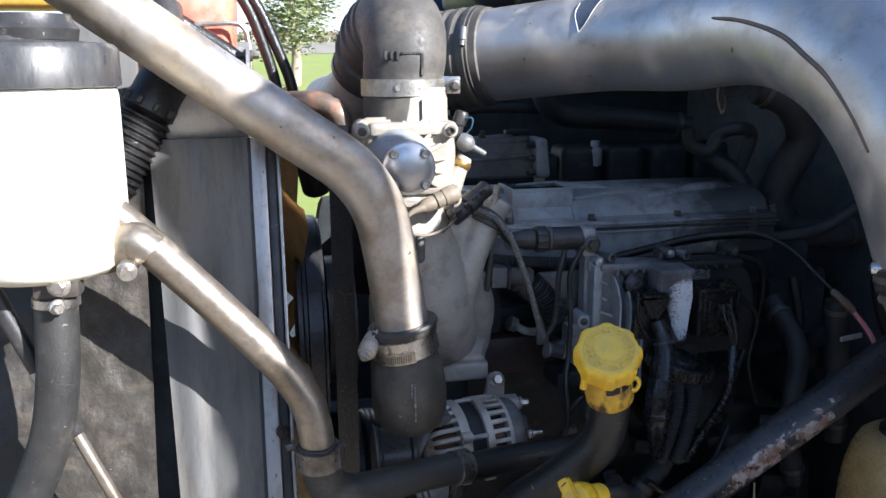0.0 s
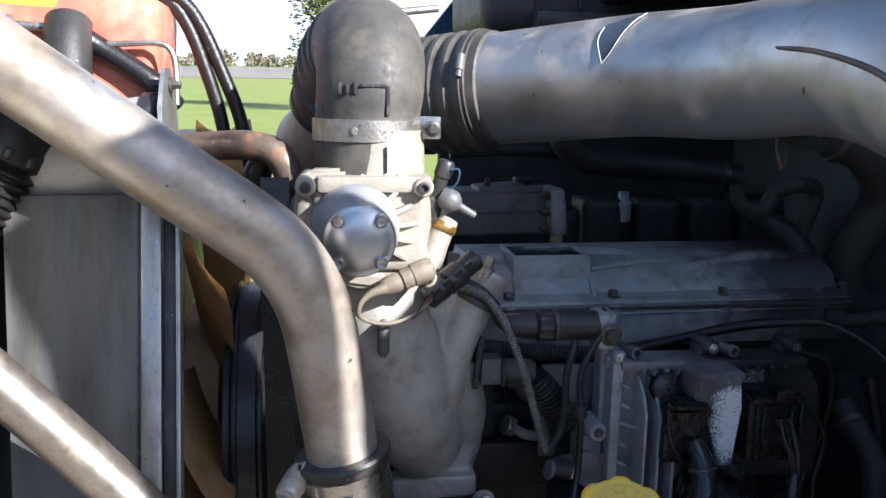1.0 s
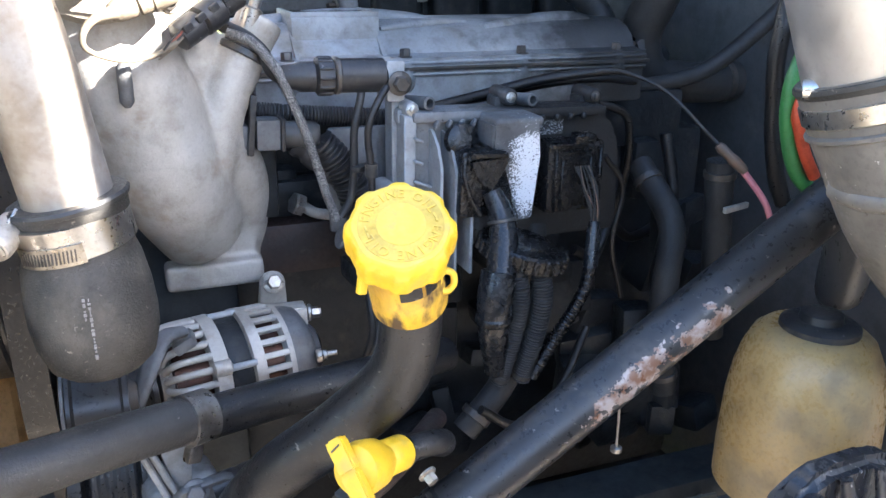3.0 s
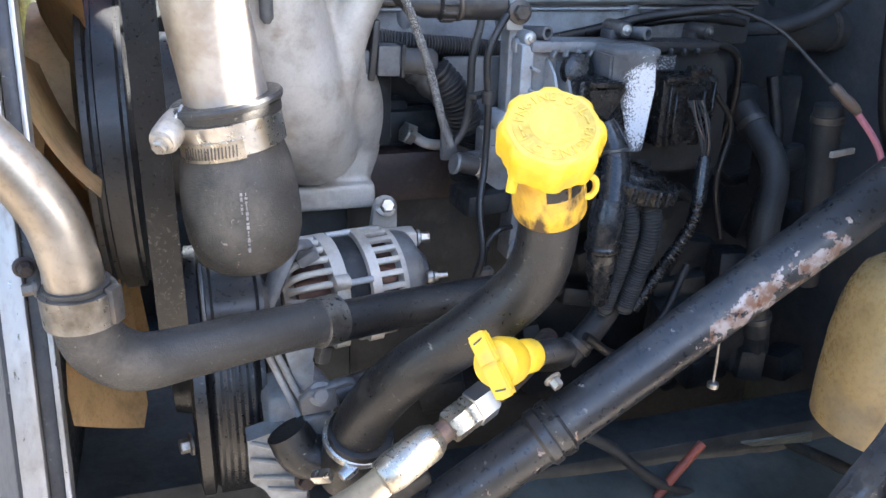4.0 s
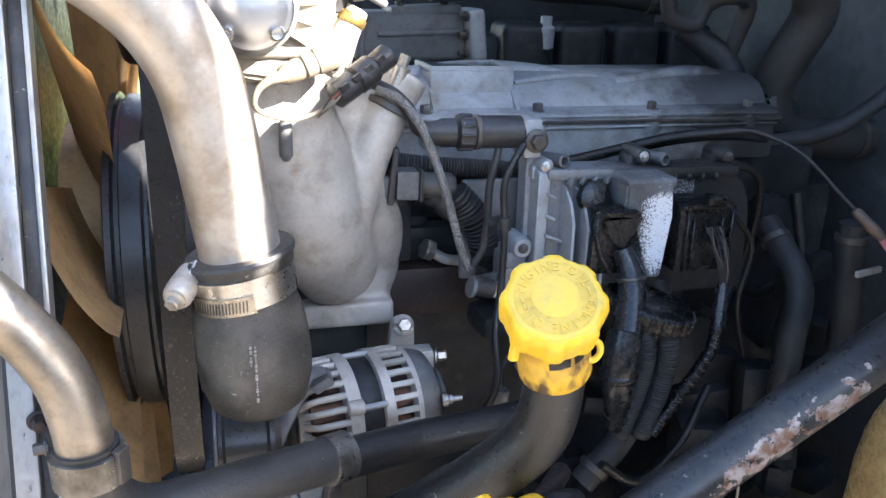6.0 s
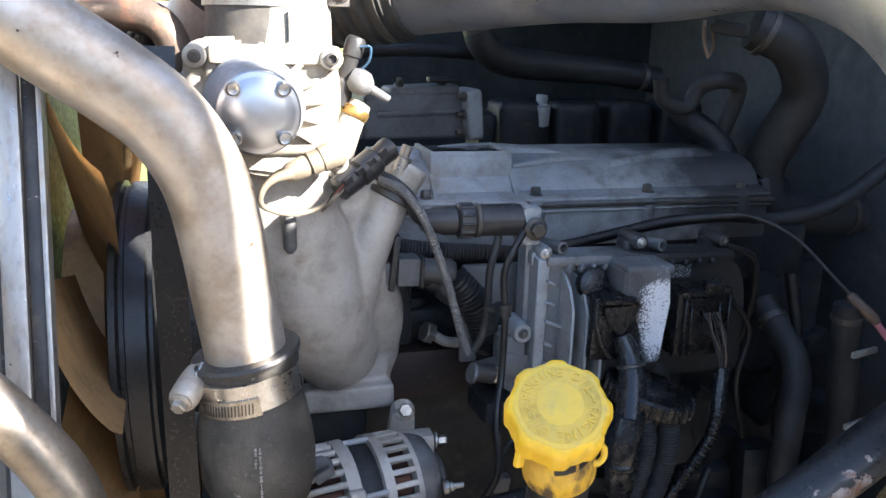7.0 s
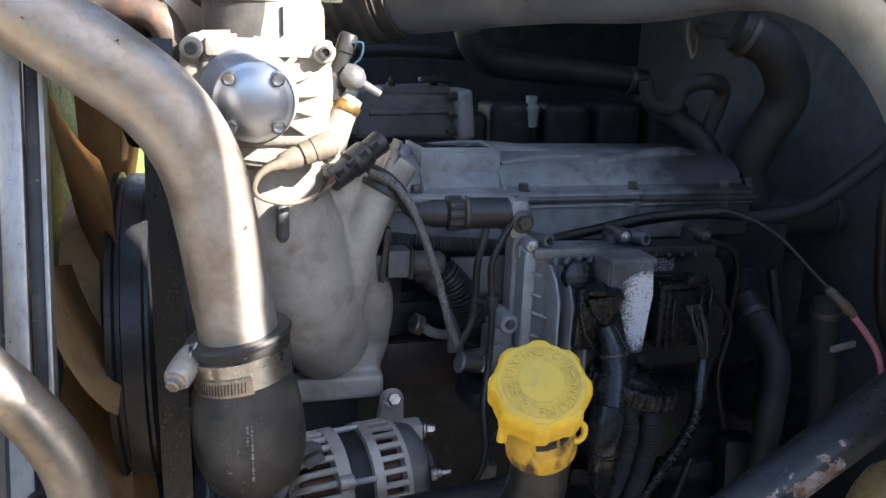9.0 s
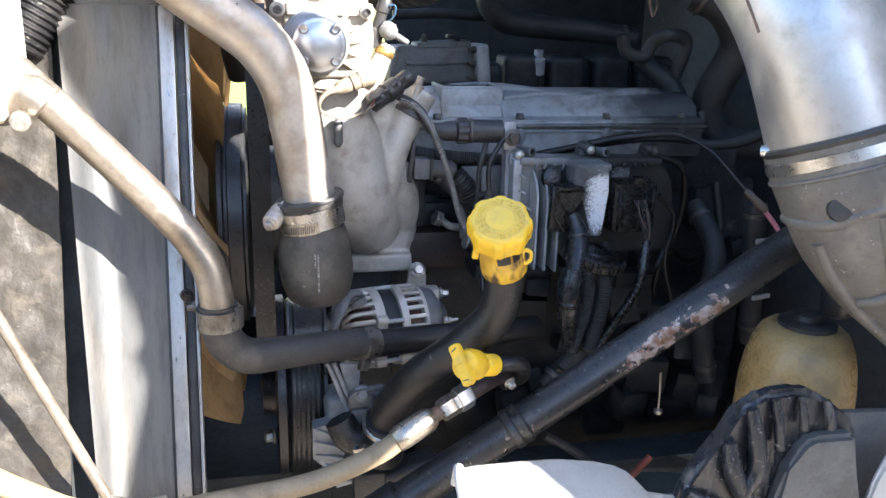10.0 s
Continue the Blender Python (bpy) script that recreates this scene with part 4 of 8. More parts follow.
c2 = part("band_clamp", band(B(), (0.306, 1.150, 1.102), (0.85, 0.48, -0.12), 0.0245, 0.028, 0.002), M_CLAMP_DULL, cool, "dusty grey hose clamp sleeve")
bm = B()
block(bm, (0.300, 1.142, 1.068), (0.016, 0.012, 0.020), (0, 18, 28), 0.003)
part("clamp_ear", bm, M_CLAMP_DULL, c2, "dull clamp ear")

# ---- oil filler ----
filler = thing("oil_filler_tube", "black rubber oil filler tube with yellow ENGINE OIL cap", "hose", (0.356, 1.13, 0.95), move=(-0.001, -0.01, 0.012))
bm = B()
sweep(bm, [(0.492, 0.990, 1.290, 0.026), (0.497, 0.992, 1.245, 0.0268), (0.486, 1.000, 1.19, 0.0275), (0.440, 1.026, 1.132, 0.0275), (0.392, 1.058, 1.080, 0.0275), (0.362, 1.094, 1.022, 0.0285), (0.352, 1.120, 0.975, 0.030), (0.350, 1.135, 0.93, 0.030)], seg=30, steps=8)
part("tube", bm, M_RUBBER, filler)
bm = B()
lathe(bm, (0.351, 1.128, 0.950), (-0.1, 0.35, -0.9), [(0.030, -0.03), (0.036, -0.028), (0.0375, 0.0), (0.0375, 0.05), (0.030, 0.055)], 30)
part("lower_sleeve", bm, M_RUBBER, filler)
hc = part("hose_clamp", band(B(), (0.3515, 1.124, 0.965), (-0.1, 0.35, -0.9), 0.0375, 0.010, 0.0015), M_CLAMP, filler)
for place, turn in (((0.335, 1.092, 0.946), 25), ((0.308, 1.104, 0.936), -35)):
    bm = B()
    block(bm, place, (0.022, 0.012, 0.012), (20, -20, turn), 0.002)
    part("clamp_buckle", bm, M_CLAMP, hc)

AX = Vector((-0.18, -0.60, 0.78)).normalized()
CAPC = Vector((0.4785, 0.963, 1.3305))
lobes = lambda a: 1.0 + 0.045 * max(-0.6, min(1.0, 1.7 * math.cos(8 * a)))
cap = part("cap", lathe(B(), CAPC, AX, [(0.0385, -0.013), (0.0410, -0.011), (0.0420, 0.008), (0.0412, 0.014), (0.0392, 0.0178), (0.0372, 0.0192)], 128, lobes), M_YELLOW, filler, "bright yellow engine oil cap")
part("cap_top", lathe(B(), CAPC + AX * 0.0185, AX, [(0.0376, -0.001), (0.0366, 0.0014), (0.035, 0.0020)], 64, lambda a: 1.0 + 0.020 * math.cos(8 * a)), M_YELLOW_DUST, cap, "dust-covered top face")
part("letter_ring", lathe(B(), CAPC + AX * 0.0190, AX, [(0.0180, 0.0012), (0.0330, 0.0012), (0.0328, 0.0022), (0.0182, 0.0022)], 64), M_GRIME, cap, "grimy ring round the lettering")
part("cap_centre", lathe(B(), CAPC + AX * 0.0203, AX, [(0.0192, 0.0), (0.0188, 0.0014), (0.0150, 0.0020), (0.0, 0.0021)], 48), M_YELLOW_DUST, cap)
neck_axis = Vector((0.26, 0.34, -0.91)).normalized()
N0 = CAPC - AX * 0.014 + Vector((0, 0, -0.002))
part("neck", lathe(B(), N0, neck_axis, [(0.032, 0.0), (0.032, 0.010), (0.0302, 0.014), (0.0302, 0.032), (0.0318, 0.036), (0.0322, 0.058), (0.0296, 0.062)], 40), M_YELLOW_STAIN, cap)
def on_neck(a, r, h):
    """A point on the filler neck: a in radians round it, h along it."""
    out = Vector((math.cos(a), math.sin(a), 0))
    return N0 + neck_axis * h + (out - neck_axis * out.dot(neck_axis)).normalized() * r


for a0, a1 in ((-2.05, -1.48), (-1.38, -0.95)):
    bm = B()
    rows = [[bm.verts.new(on_neck(a0 + (a1 - a0) * k / 6, r, h)) for r, h in ((0.0298, 0.0145), (0.0309, 0.0150), (0.0309, 0.0275), (0.0298, 0.028))] for k in range(7)]
    for r0, r1 in zip(rows, rows[1:]):
        for k in range(4):
            bm.faces.new((r0[k], r0[(k + 1) % 4], r1[(k + 1) % 4], r1[k]))
    part("neck_slot", bm, M_RUBBER, cap, "dark slot under the cap")
bm = B()
lp = [(0.5185 + 0.007 * math.cos(a), 0.966, 1.289 + 0.009 * math.sin(a), 0.0030) for a in (3.3, 2.4, 1.6, 0.6, -0.4, -1.4, -2.3, -3.1)]
sweep(bm, lp, seg=10, steps=4)
part("tether_loop", bm, M_YELLOW, cap)
bm = B()
block(bm, (0.446, 0.958, 1.300), (0.008, 0.006, 0.018), (0, 10, 20), 0.002)
part("catch", bm, M_YELLOW, cap)


def glyphs(text, size, depth):
    """The outline of letters as a small mesh."""
    cu = bpy.data.curves.new("letter", "FONT")
    cu.body, cu.size, cu.extrude, cu.align_x, cu.align_y = text, size, depth, "CENTER", "CENTER"
    cu.resolution_u = 2
    ob = bpy.data.objects.new("letter", cu)
    scene.collection.objects.link(ob)
    me = bpy.data.meshes.new_from_object(ob.evaluated_get(bpy.context.evaluated_depsgraph_get()))
    bpy.data.objects.remove(ob)
    bpy.data.curves.remove(cu)
    return me


u, v, w = axes(AX)
right = (Vector((1, 0, 0)) - AX * AX.x).normalized()
fwd = AX.cross(right)
bm = B()
for text, start, step in (("ENGINE", 158, -16.5), ("OIL", 47, -15.5), ("ENGINE", -22, -16.5), ("OIL", -133, -15.5)):
    for k, ch in enumerate(text):
        ang = radians(start + step * k)
        at = CAPC + AX * 0.0212 + (right * math.cos(ang) + fwd * math.sin(ang)) * 0.0272
        out = (right * math.cos(ang) + fwd * math.sin(ang))
        side = out.cross(AX)
        mat = Matrix((side.to_4d(), out.to_4d(), AX.to_4d(), (0, 0, 0, 1))).transposed()
        mat[3] = (0, 0, 0, 1)
        mat.translation = at
        for r in range(3):
            mat[r][3] = at[r]
        me = glyphs(ch, 0.0112, 0.0011)
        me.transform(mat)
        bm.from_mesh(me)
        bpy.data.meshes.remove(me)
for ang in (176, 2, -4, -170):
    out = right * math.cos(radians(ang)) + fwd * math.sin(radians(ang))
    block(bm, CAPC + AX * 0.0212 + out * 0.0268, (0.0016, 0.0055, 0.002), (25, 0, 0), 0)
part("lettering", bm, M_YELLOW_DUST, cap, "raised ENGINE OIL lettering")

# ---- dipstick ----
dip = thing("oil_dipstick", "yellow plastic dipstick handle on its tube", "dipstick", (0.52, 1.01, 1.08), move=(-0.003, -0.014, 0.018))
d0, d1 = Vector((0.432, 0.938, 1.144)), Vector((0.500, 1.000, 1.111))
da = (d1 - d0).normalized()
part("plug", lathe(B(), d0, da, [(0.010, -0.004), (0.020, 0.0), (0.0225, 0.012), (0.021, 0.028), (0.014, 0.038), (0.013, 0.046), (0.016, 0.050), (0.016, 0.076), (0.012, 0.080)], 30), M_YELLOW, dip)
bm = B()
gu = Vector((0.62, -0.18, -0.80)).normalized()
gu = (gu - da * gu.dot(da)).normalized()
gv = da.cross(gu).normalized()
for s in (-1, 1):
    prism(bm, [(0.0, -0.0085), (0.027, -0.0085), (0.0295, -0.006), (0.0295, 0.006), (0.027, 0.0085), (0.0, 0.0085)], d0 - da * 0.012, gu * s, gv * s, 0.010)
bmesh.ops.bevel(bm, geom=[e for e in bm.edges if e.calc_length() > 0.004], offset=0.0016, segments=2, affect="EDGES")
grip = part("grip", bm, M_YELLOW, dip)
for s in (-1, 1):
    bm = B()
    sweep(bm, [tuple(d0 - da * 0.0125 + gu * s * 0.021 + gv * 0.0045) + (0.0008,), tuple(d0 - da * 0.0125 + gu * s * 0.023 - gv * 0.0045) + (0.0008,)], seg=6)
    part("mark", bm, M_BOLT_DARK, grip, "dark moulded mark")
bm = B()
sweep(bm, [(*(d1 - da * 0.004), 0.012), (0.525, 1.006, 1.108, 0.012), (0.545, 1.03, 1.09, 0.011), (0.56, 1.08, 1.05, 0.011), (0.57, 1.2, 0.98, 0.011)], seg=14)
part("tube", bm, M_RUBBER, dip)
bm = hex_bolt(B(), (0.512, 0.990, 1.088), (0.3, -0.8, -0.4), 0.006, 0.008)
part("clip_bolt", bm, M_BOLT, dip)

# ---- hydraulic hose ----
hyd = thing("hydraulic_hose", "tan dusty hydraulic hose with crimped steel end", "hose", (0.2, 0.97, 0.96), move=(-0.002, -0.02, 0.02))
hp = [Vector(p) for p in ((0.464, 1.022, 1.062), (0.403, 1.001, 1.039), (0.344, 0.985, 1.012))]
hd = (hp[2] - hp[1]).normalized()
bm = B()
sweep(bm, [(0.356, 0.988, 1.017, 0.0147), (0.315, 0.983, 0.993, 0.0147), (0.225, 0.972, 0.966, 0.0147), (0.115, 0.962, 0.958, 0.0147), (0.025, 0.952, 0.955, 0.0147), (-0.06, 0.938, 0.975, 0.0147), (-0.12, 0.92, 1.02, 0.0147), (-0.20, 0.89, 1.10, 0.0147)], seg=24, steps=8)
part("hose", bm, M_HYD, hyd)
bm = B()
lathe(bm, hp[1] + hd * 0.005, hd, [(0.013, -0.004), (0.0155, 0.0), (0.0185, 0.006), (0.0190, 0.048), (0.0175, 0.060), (0.0160, 0.062)], 9)
part("crimp_sleeve", bm, M_CLAMP_TAIL, hyd, "crimped steel sleeve")
fx = (hp[0] - hp[1]).normalized()
part("collar", lathe(B(), hp[1] + fx * -0.002, fx, [(0.011, 0), (0.011, 0.014)], 16), M_COPPER, hyd)
part("hex_nut", lathe(B(), hp[1] + fx * 0.010, fx, [(0.0150, 0), (0.0170, 0.003), (0.0170, 0.020), (0.0162, 0.022), (0.0172, 0.024), (0.0172, 0.030), (0.0150, 0.032)], 6), M_CLAMP_TAIL, hyd)
part("hex_nut", lathe(B(), hp[1] + fx * 0.038, fx, [(0.0150, 0), (0.0190, 0.003), (0.0190, 0.022), (0.0160, 0.026)], 6), M_MACHINED, hyd)
bm = B()
sweep(bm, [(*(hp[1] + fx * 0.06), 0.012), (*(hp[1] + fx * 0.09), 0.012), (0.53, 1.08, 1.06, 0.012), (0.58, 1.15, 1.04, 0.012)], seg=14)
part("steel_stub", bm, M_RUST_CAST, hyd)
bm = B()
lathe(bm, (0.02, 0.950, 0.955), (0.95, 0.1, 0.1), [(0.016, -0.02), (0.021, -0.018), (0.021, 0.018), (0.016, 0.02)], 20)
block(bm, (-0.01, 0.945, 0.975), (0.05, 0.02, 0.010), (0, 20, 0), 0.003)
part("hose_clip", bm, M_CLAMP, hyd)

# ---- brace tube ----
brace = thing("brace_tube", "black painted diagonal brace tube with flaking rust", "tube", (0.36, 1.05, 0.85), move=(-0.009, -0.013, 0.0155))
BA = Vector((0.33, 1.050, 0.842))
BD = (Vector((1.10, 1.054, 1.331)) - BA).normalized()
bm = B()
lathe(bm, BA, BD, [(0.030, 0.0), (0.030, 0.055), (0.029, 0.06), (0.029, 0.92)], 32)
part("tube", bm, M_BRACE, brace)
k0 = (0.562 - BA.x) / BD.x
part("collar", lathe(B(), BA + BD * (k0 - 0.012), BD, [(0.029, -0.016), (0.033, -0.012), (0.0325, -0.002), (0.0305, 0.0), (0.0325, 0.004), (0.033, 0.014), (0.029, 0.018)], 32), M_BLACK_PAINT, brace)
part("end_socket", lathe(B(), BA, BD, [(0.030, -0.06), (0.036, -0.055), (0.036, 0.05), (0.030, 0.056)], 28), M_BLACK_PAINT, brace)

# ---- alternator ----
alt = thing("alternator", "grey cast alternator with slotted end covers", "alternator", (0.39, 1.33, 0.98), move=(0.006, -0.014, 0.000))
AR = 0.073
AO, AA = Vector((0.355, 1.335, 1.062)), Vector((0.98, 0.196, 0.0)).normalized()
AU = Vector((0, 0, 1))
AV = AA.cross(AU).normalized()


def alt_at(s_, r, deg):
    """A point of the alternator: s_ along its shaft, deg from straight up towards the open side of the bay."""
    a = radians(deg)
    return AO + AA * s_ + (AU * math.cos(a) + AV * math.sin(a)) * r


part("stator", lathe(B(), AO, AA, [(AR - 0.007, -0.002), (AR - 0.0055, 0.0), (AR - 0.0055, 0.026), (AR - 0.007, 0.028)], 56), M_CAST_DARK, alt, "dark laminated stator ring")
part("core", lathe(B(), AO, AA, [(0.03, -0.062), (0.053, -0.060), (0.056, 0.080), (0.04, 0.084)], 32), M_COPPER_WIRE, alt, "copper windings behind the slots")
drive = part("drive_end_cover", lathe(B(), AO, AA, [(AR - 0.006, -0.020), (AR - 0.0005, -0.0185), (AR, -0.002), (AR - 0.006, 0.0)], 56), M_CAST, alt, "cast aluminium drive end cover")
rear_cover = part("rear_end_cover", lathe(B(), AO, AA, [(AR - 0.006, 0.026), (AR, 0.028), (AR - 0.0005, 0.041), (AR - 0.006, 0.043)], 56), M_CAST, alt, "cast aluminium rear end cover")
part("end_ring", lathe(B(), AO, AA, [(0.02, -0.072), (0.040, -0.074), (0.046, -0.068), (0.044, -0.060), (0.02, -0.058)], 44), M_CAST, drive)
part("end_ring", lathe(B(), AO, AA, [(AR - 0.007, 0.070), (AR - 0.002, 0.0715), (AR - 0.004, 0.079), (AR - 0.012, 0.081)], 52), M_CAST, rear_cover)
for k in range(26):
    a = 360 / 26 * k + 4
    claw = [(*alt_at(-0.017, AR - 0.005, a), 0.0046), (*alt_at(-0.046, AR - 0.0055, a), 0.0044), (*alt_at(-0.057, AR - 0.008, a), 0.0044), (*alt_at(-0.065, AR - 0.016, a), 0.0042), (*alt_at(-0.069, AR - 0.030, a), 0.0040)]
    part("claw", sweep(B(), claw, seg=10, steps=4), M_CAST, drive)
    bm = B()
    block(bm, (0, 0, 0), (0.033, 0.0075, 0.007), (0, 0, 0), 0.0012, 1)
    bm.transform(Matrix.Translation(alt_at(0.056, AR - 0.0045, a)) @ Matrix((AA, AV * math.cos(radians(a)) - AU * math.sin(radians(a)), AU * math.cos(radians(a)) + AV * math.sin(radians(a)))).transposed().to_4x4())
    part("bar", bm, M_CAST, rear_cover)
part("rear_cap", lathe(B(), AO, AA, [(AR - 0.014, 0.074), (AR - 0.0095, 0.078), (AR - 0.010, 0.094), (AR - 0.014, 0.106), (AR - 0.030, 0.116), (0.02, 0.120)], 44), M_AGED_CAST, alt, "dull grey rear cover")
part("rear_nose", lathe(B(), AO, AA, [(0.034, 0.112), (0.033, 0.126), (0.028, 0.130)], 32), M_GREY_PLASTIC, alt)
bm = B()
lathe(bm, (0.470, 1.292, 1.084), (1, -0.1, 0.1), [(0.007, 0), (0.0085, 0.002), (0.0085, 0.007), (0.006, 0.009), (0.006, 0.013), (0.0035, 0.014), (0.0035, 0.026)], 12)
part("terminal_stud", bm, M_BOLT, alt)
for a in (-6, 62, 128):
    part("through_bolt", sweep(B(), [(*alt_at(-0.004, AR - 0.002, a), 0.0042), (*alt_at(0.030, AR - 0.002, a), 0.0042)], seg=12), M_CAST_COOL, alt)
for a, s_ in ((60, -0.010), (128, -0.010), (128, 0.036)):
    bm = B()
    lathe(bm, alt_at(s_ - 0.012, AR - 0.001, a), AA, [(0.006, 0), (0.0095, 0.002), (0.0095, 0.020), (0.006, 0.022)], 16)
    part("bolt_boss", bm, M_CAST, alt)
bm = B()
prism(bm, [(-0.018, -0.04), (0.020, -0.045), (0.017, -0.008), (0.0145, 0.012), (0.010, 0.019), (0.0, 0.0225), (-0.010, 0.019), (-0.0155, 0.010), (-0.016, -0.005)], (0.437, 1.395, 1.145), (1, 0, 0), (0, -0.35, 0.94), 0.014)
block(bm, (0.452, 1.375, 1.105), (0.05, 0.03, 0.03), bevel=0.006)
bmesh.ops.bevel(bm, geom=[e for e in bm.edges if e.calc_length() > 0.013], offset=0.0015, segments=2, affect="EDGES")
ear = part("mounting_ear", bm, M_CAST, alt)
part("bolt", hex_bolt(B(), (0.438, 1.383, 1.151), (0, -0.9, 0.42), 0.0098, 0.011), M_BOLT, ear)
part("bolt", hex_bolt(B(), (0.478, 1.370, 1.108), (1, -0.1, 0), 0.0075, 0.012), M_BOLT, ear)
bm = B()
sweep(bm, [(0.318, 1.275, 1.150, 0.010), (0.298, 1.262, 1.152, 0.012), (0.284, 1.25, 1.135, 0.013), (0.270, 1.242, 1.108, 0.012), (0.258, 1.236, 1.085, 0.012)], seg=14, flat=0.6)
block(bm, (0.318, 1.285, 1.132), (0.026, 0.03, 0.014), (0, -30, 0), 0.004)
part("front_arm", bm, M_AGED_CAST, alt, "dark cast arm in front of the cover")
part("pulley", lathe(B(), AO, AA, [(0.02, -0.118), (0.036, -0.118), (0.036, -0.114), (0.030, -0.111), (0.030, -0.088), (0.036, -0.084), (0.036, -0.078), (0.02, -0.076)], 32), M_PULLEY, alt)

# bracket and pump below the alternator
brk = thing("alternator_bracket", "grey folded steel bracket below the alternator", "bracket", (0.28, 1.2, 0.90), move=(0.007, -0.03, 0.022))
bm = B()
prism(bm, [(0.262, 1.018), (0.297, 1.016), (0.294, 0.984), (0.292, 0.962), (0.278, 0.945)], (0.014, 1.222, 0.014), (1, 0, 0), (0, 0, 1), 0.005)
bmesh.ops.bevel(bm, geom=bm.edges[:], offset=0.0012, segments=1, affect="EDGES")
part("face_plate", bm, M_CAST_COOL, brk)
for x0, dx in ((0.256, 0.0), (0.266, 0.004)):
    bm = B()
    sweep(bm, [(x0, 1.215, 1.036, 0.004), (x0 + 0.018, 1.212, 0.988, 0.004), (x0 + 0.034 + dx, 1.209, 0.945, 0.004), (x0 + 0.046 + dx, 1.205, 0.915, 0.0035)], seg=8, straight=True)
    part("flange", bm, M_CAST_COOL, brk)
bm = B()
prism(bm, [(0.246, 1.016), (0.256, 1.016), (0.292, 0.930), (0.282, 0.920)], (0.012, 1.226, 0.016), (1, 0, 0), (0, 0, 1), 0.004)
part("web", bm, M_AGED_CAST, brk)
bm = B()
prism(bm, [(-0.022, -0.024), (0.014, -0.026), (0.036, -0.010), (0.040, 0.010), (0.030, 0.016), (-0.014, 0.012), (-0.024, 0.0)], (0.308, 1.180, 0.997), (1, 0.1, 0.05), (0, -0.3, 0.95), 0.010)
bmesh.ops.bevel(bm, geom=bm.edges[:], offset=0.0015, segments=1, affect="EDGES")
part("tab", bm, M_AGED_CAST, brk)
part("bolt", hex_bolt(B(), (0.308, 1.172, 0.999), (0, -0.95, 0.25), 0.0095, 0.009), M_AGED_CAST, brk)
bm = B()
prism(bm, [(0.0, 0.0), (0.030, 0.004), (0.026, -0.050), (0.008, -0.058), (-0.006, -0.040)], (0.292, 1.196, 0.962), (1, 0, 0), (0, -0.1, 1), 0.012)
bmesh.ops.bevel(bm, geom=bm.edges[:], offset=0.002, segments=1, affect="EDGES")
part("leg", bm, M_AGED_CAST, brk)
bm = B()
sweep(bm, [(0.325, 1.18, 0.99, 0.016), (0.39, 1.19, 1.0, 0.016), (0.46, 1.22, 1.01, 0.016)], seg=14)
part("pipe", bm, M_BLACK_PAINT, brk)
pump = thing("water_pump_housing", "grey cast pump housing with ribs", "pump", (0.29, 1.25, 0.78), move=(0.001, -0.026, 0.024))
bm = B()
block(bm, (0.300, 1.290, 0.87), (0.085, 0.07, 0.16), (0, 0, 12), 0.02, 3)
prism(bm, [(0.236, 0.905), (0.280, 0.915), (0.322, 0.868), (0.328, 0.822), (0.318, 0.796), (0.276, 0.786), (0.252, 0.832), (0.236, 0.848)], (0, 1.262, 0), (1, 0, 0), (0, 0, 1), 0.03)
part("casting", bm, M_CAST_COOL, pump)
for p0_, p1_ in (((0.240, 0.903), (0.296, 0.880)), ((0.238, 0.880), (0.300, 0.862)), ((0.240, 0.854), (0.306, 0.842)), ((0.256, 0.834), (0.312, 0.822)), ((0.270, 0.800), (0.318, 0.800))):
    bm = B()
    sweep(bm, [(p0_[0], 1.232, p0_[1], 0.0030), (p1_[0], 1.228, p1_[1], 0.0045)], seg=8)
    part("rib", bm, M_CAST_COOL, pump)
bm = B()
sweep(bm, [(0.278, 1.185, 0.945, 0.025), (0.295, 1.178, 0.915, 0.027), (0.335, 1.172, 0.905, 0.026), (0.38, 1.18, 0.905, 0.024)], seg=22)
part("outlet", bm, M_RUBBER, pump, "black rubber outlet elbow")
part("bolt", hex_bolt(B(), (0.298, 1.20, 0.862), (0, -1, 0.1), 0.009, 0.009), M_RUST_CAST, pump)
bm = B()
block(bm, (0.40, 1.20, 0.83), (0.10, 0.05, 0.04), (0, -10, 10), 0.012, 3)
block(bm, (0.33, 1.20, 0.815), (0.06, 0.04, 0.05), (0, 0, 0), 0.008, 2)
part("connector", bm, M_PLASTIC, pump)

# ---- engine block and head ----
eng = thing("engine_block", "dark oily engine block in shade", "engine", (0.8, 1.7, 0.55))
bm = B()
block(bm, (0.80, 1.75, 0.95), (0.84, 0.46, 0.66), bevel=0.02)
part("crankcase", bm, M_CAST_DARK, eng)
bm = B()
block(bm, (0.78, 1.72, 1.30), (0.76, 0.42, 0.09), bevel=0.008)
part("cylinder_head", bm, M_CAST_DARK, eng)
for k in range(6):
    bm = B()
    block(bm, (0.48 + 0.12 * k, 1.505, 1.22), (0.05, 0.05, 0.10), bevel=0.012)
    part("head_boss", bm, M_CAST_DARK, eng)
bm = B()
block(bm, (0.505, 1.475, 1.165), (0.15, 0.06, 0.075), bevel=0.012)
part("side_cover", bm, M_RUST_CAST, eng, "rust-brown side cover")
bm = B()
block(bm, (0.445, 1.46, 1.265), (0.05, 0.05, 0.10), bevel=0.01)
block(bm, (0.50, 1.49, 1.23), (0.09, 0.04, 0.05), bevel=0.01)
part("housing_lump", bm, M_CAST_DARK, eng)
rr = random.Random(11)
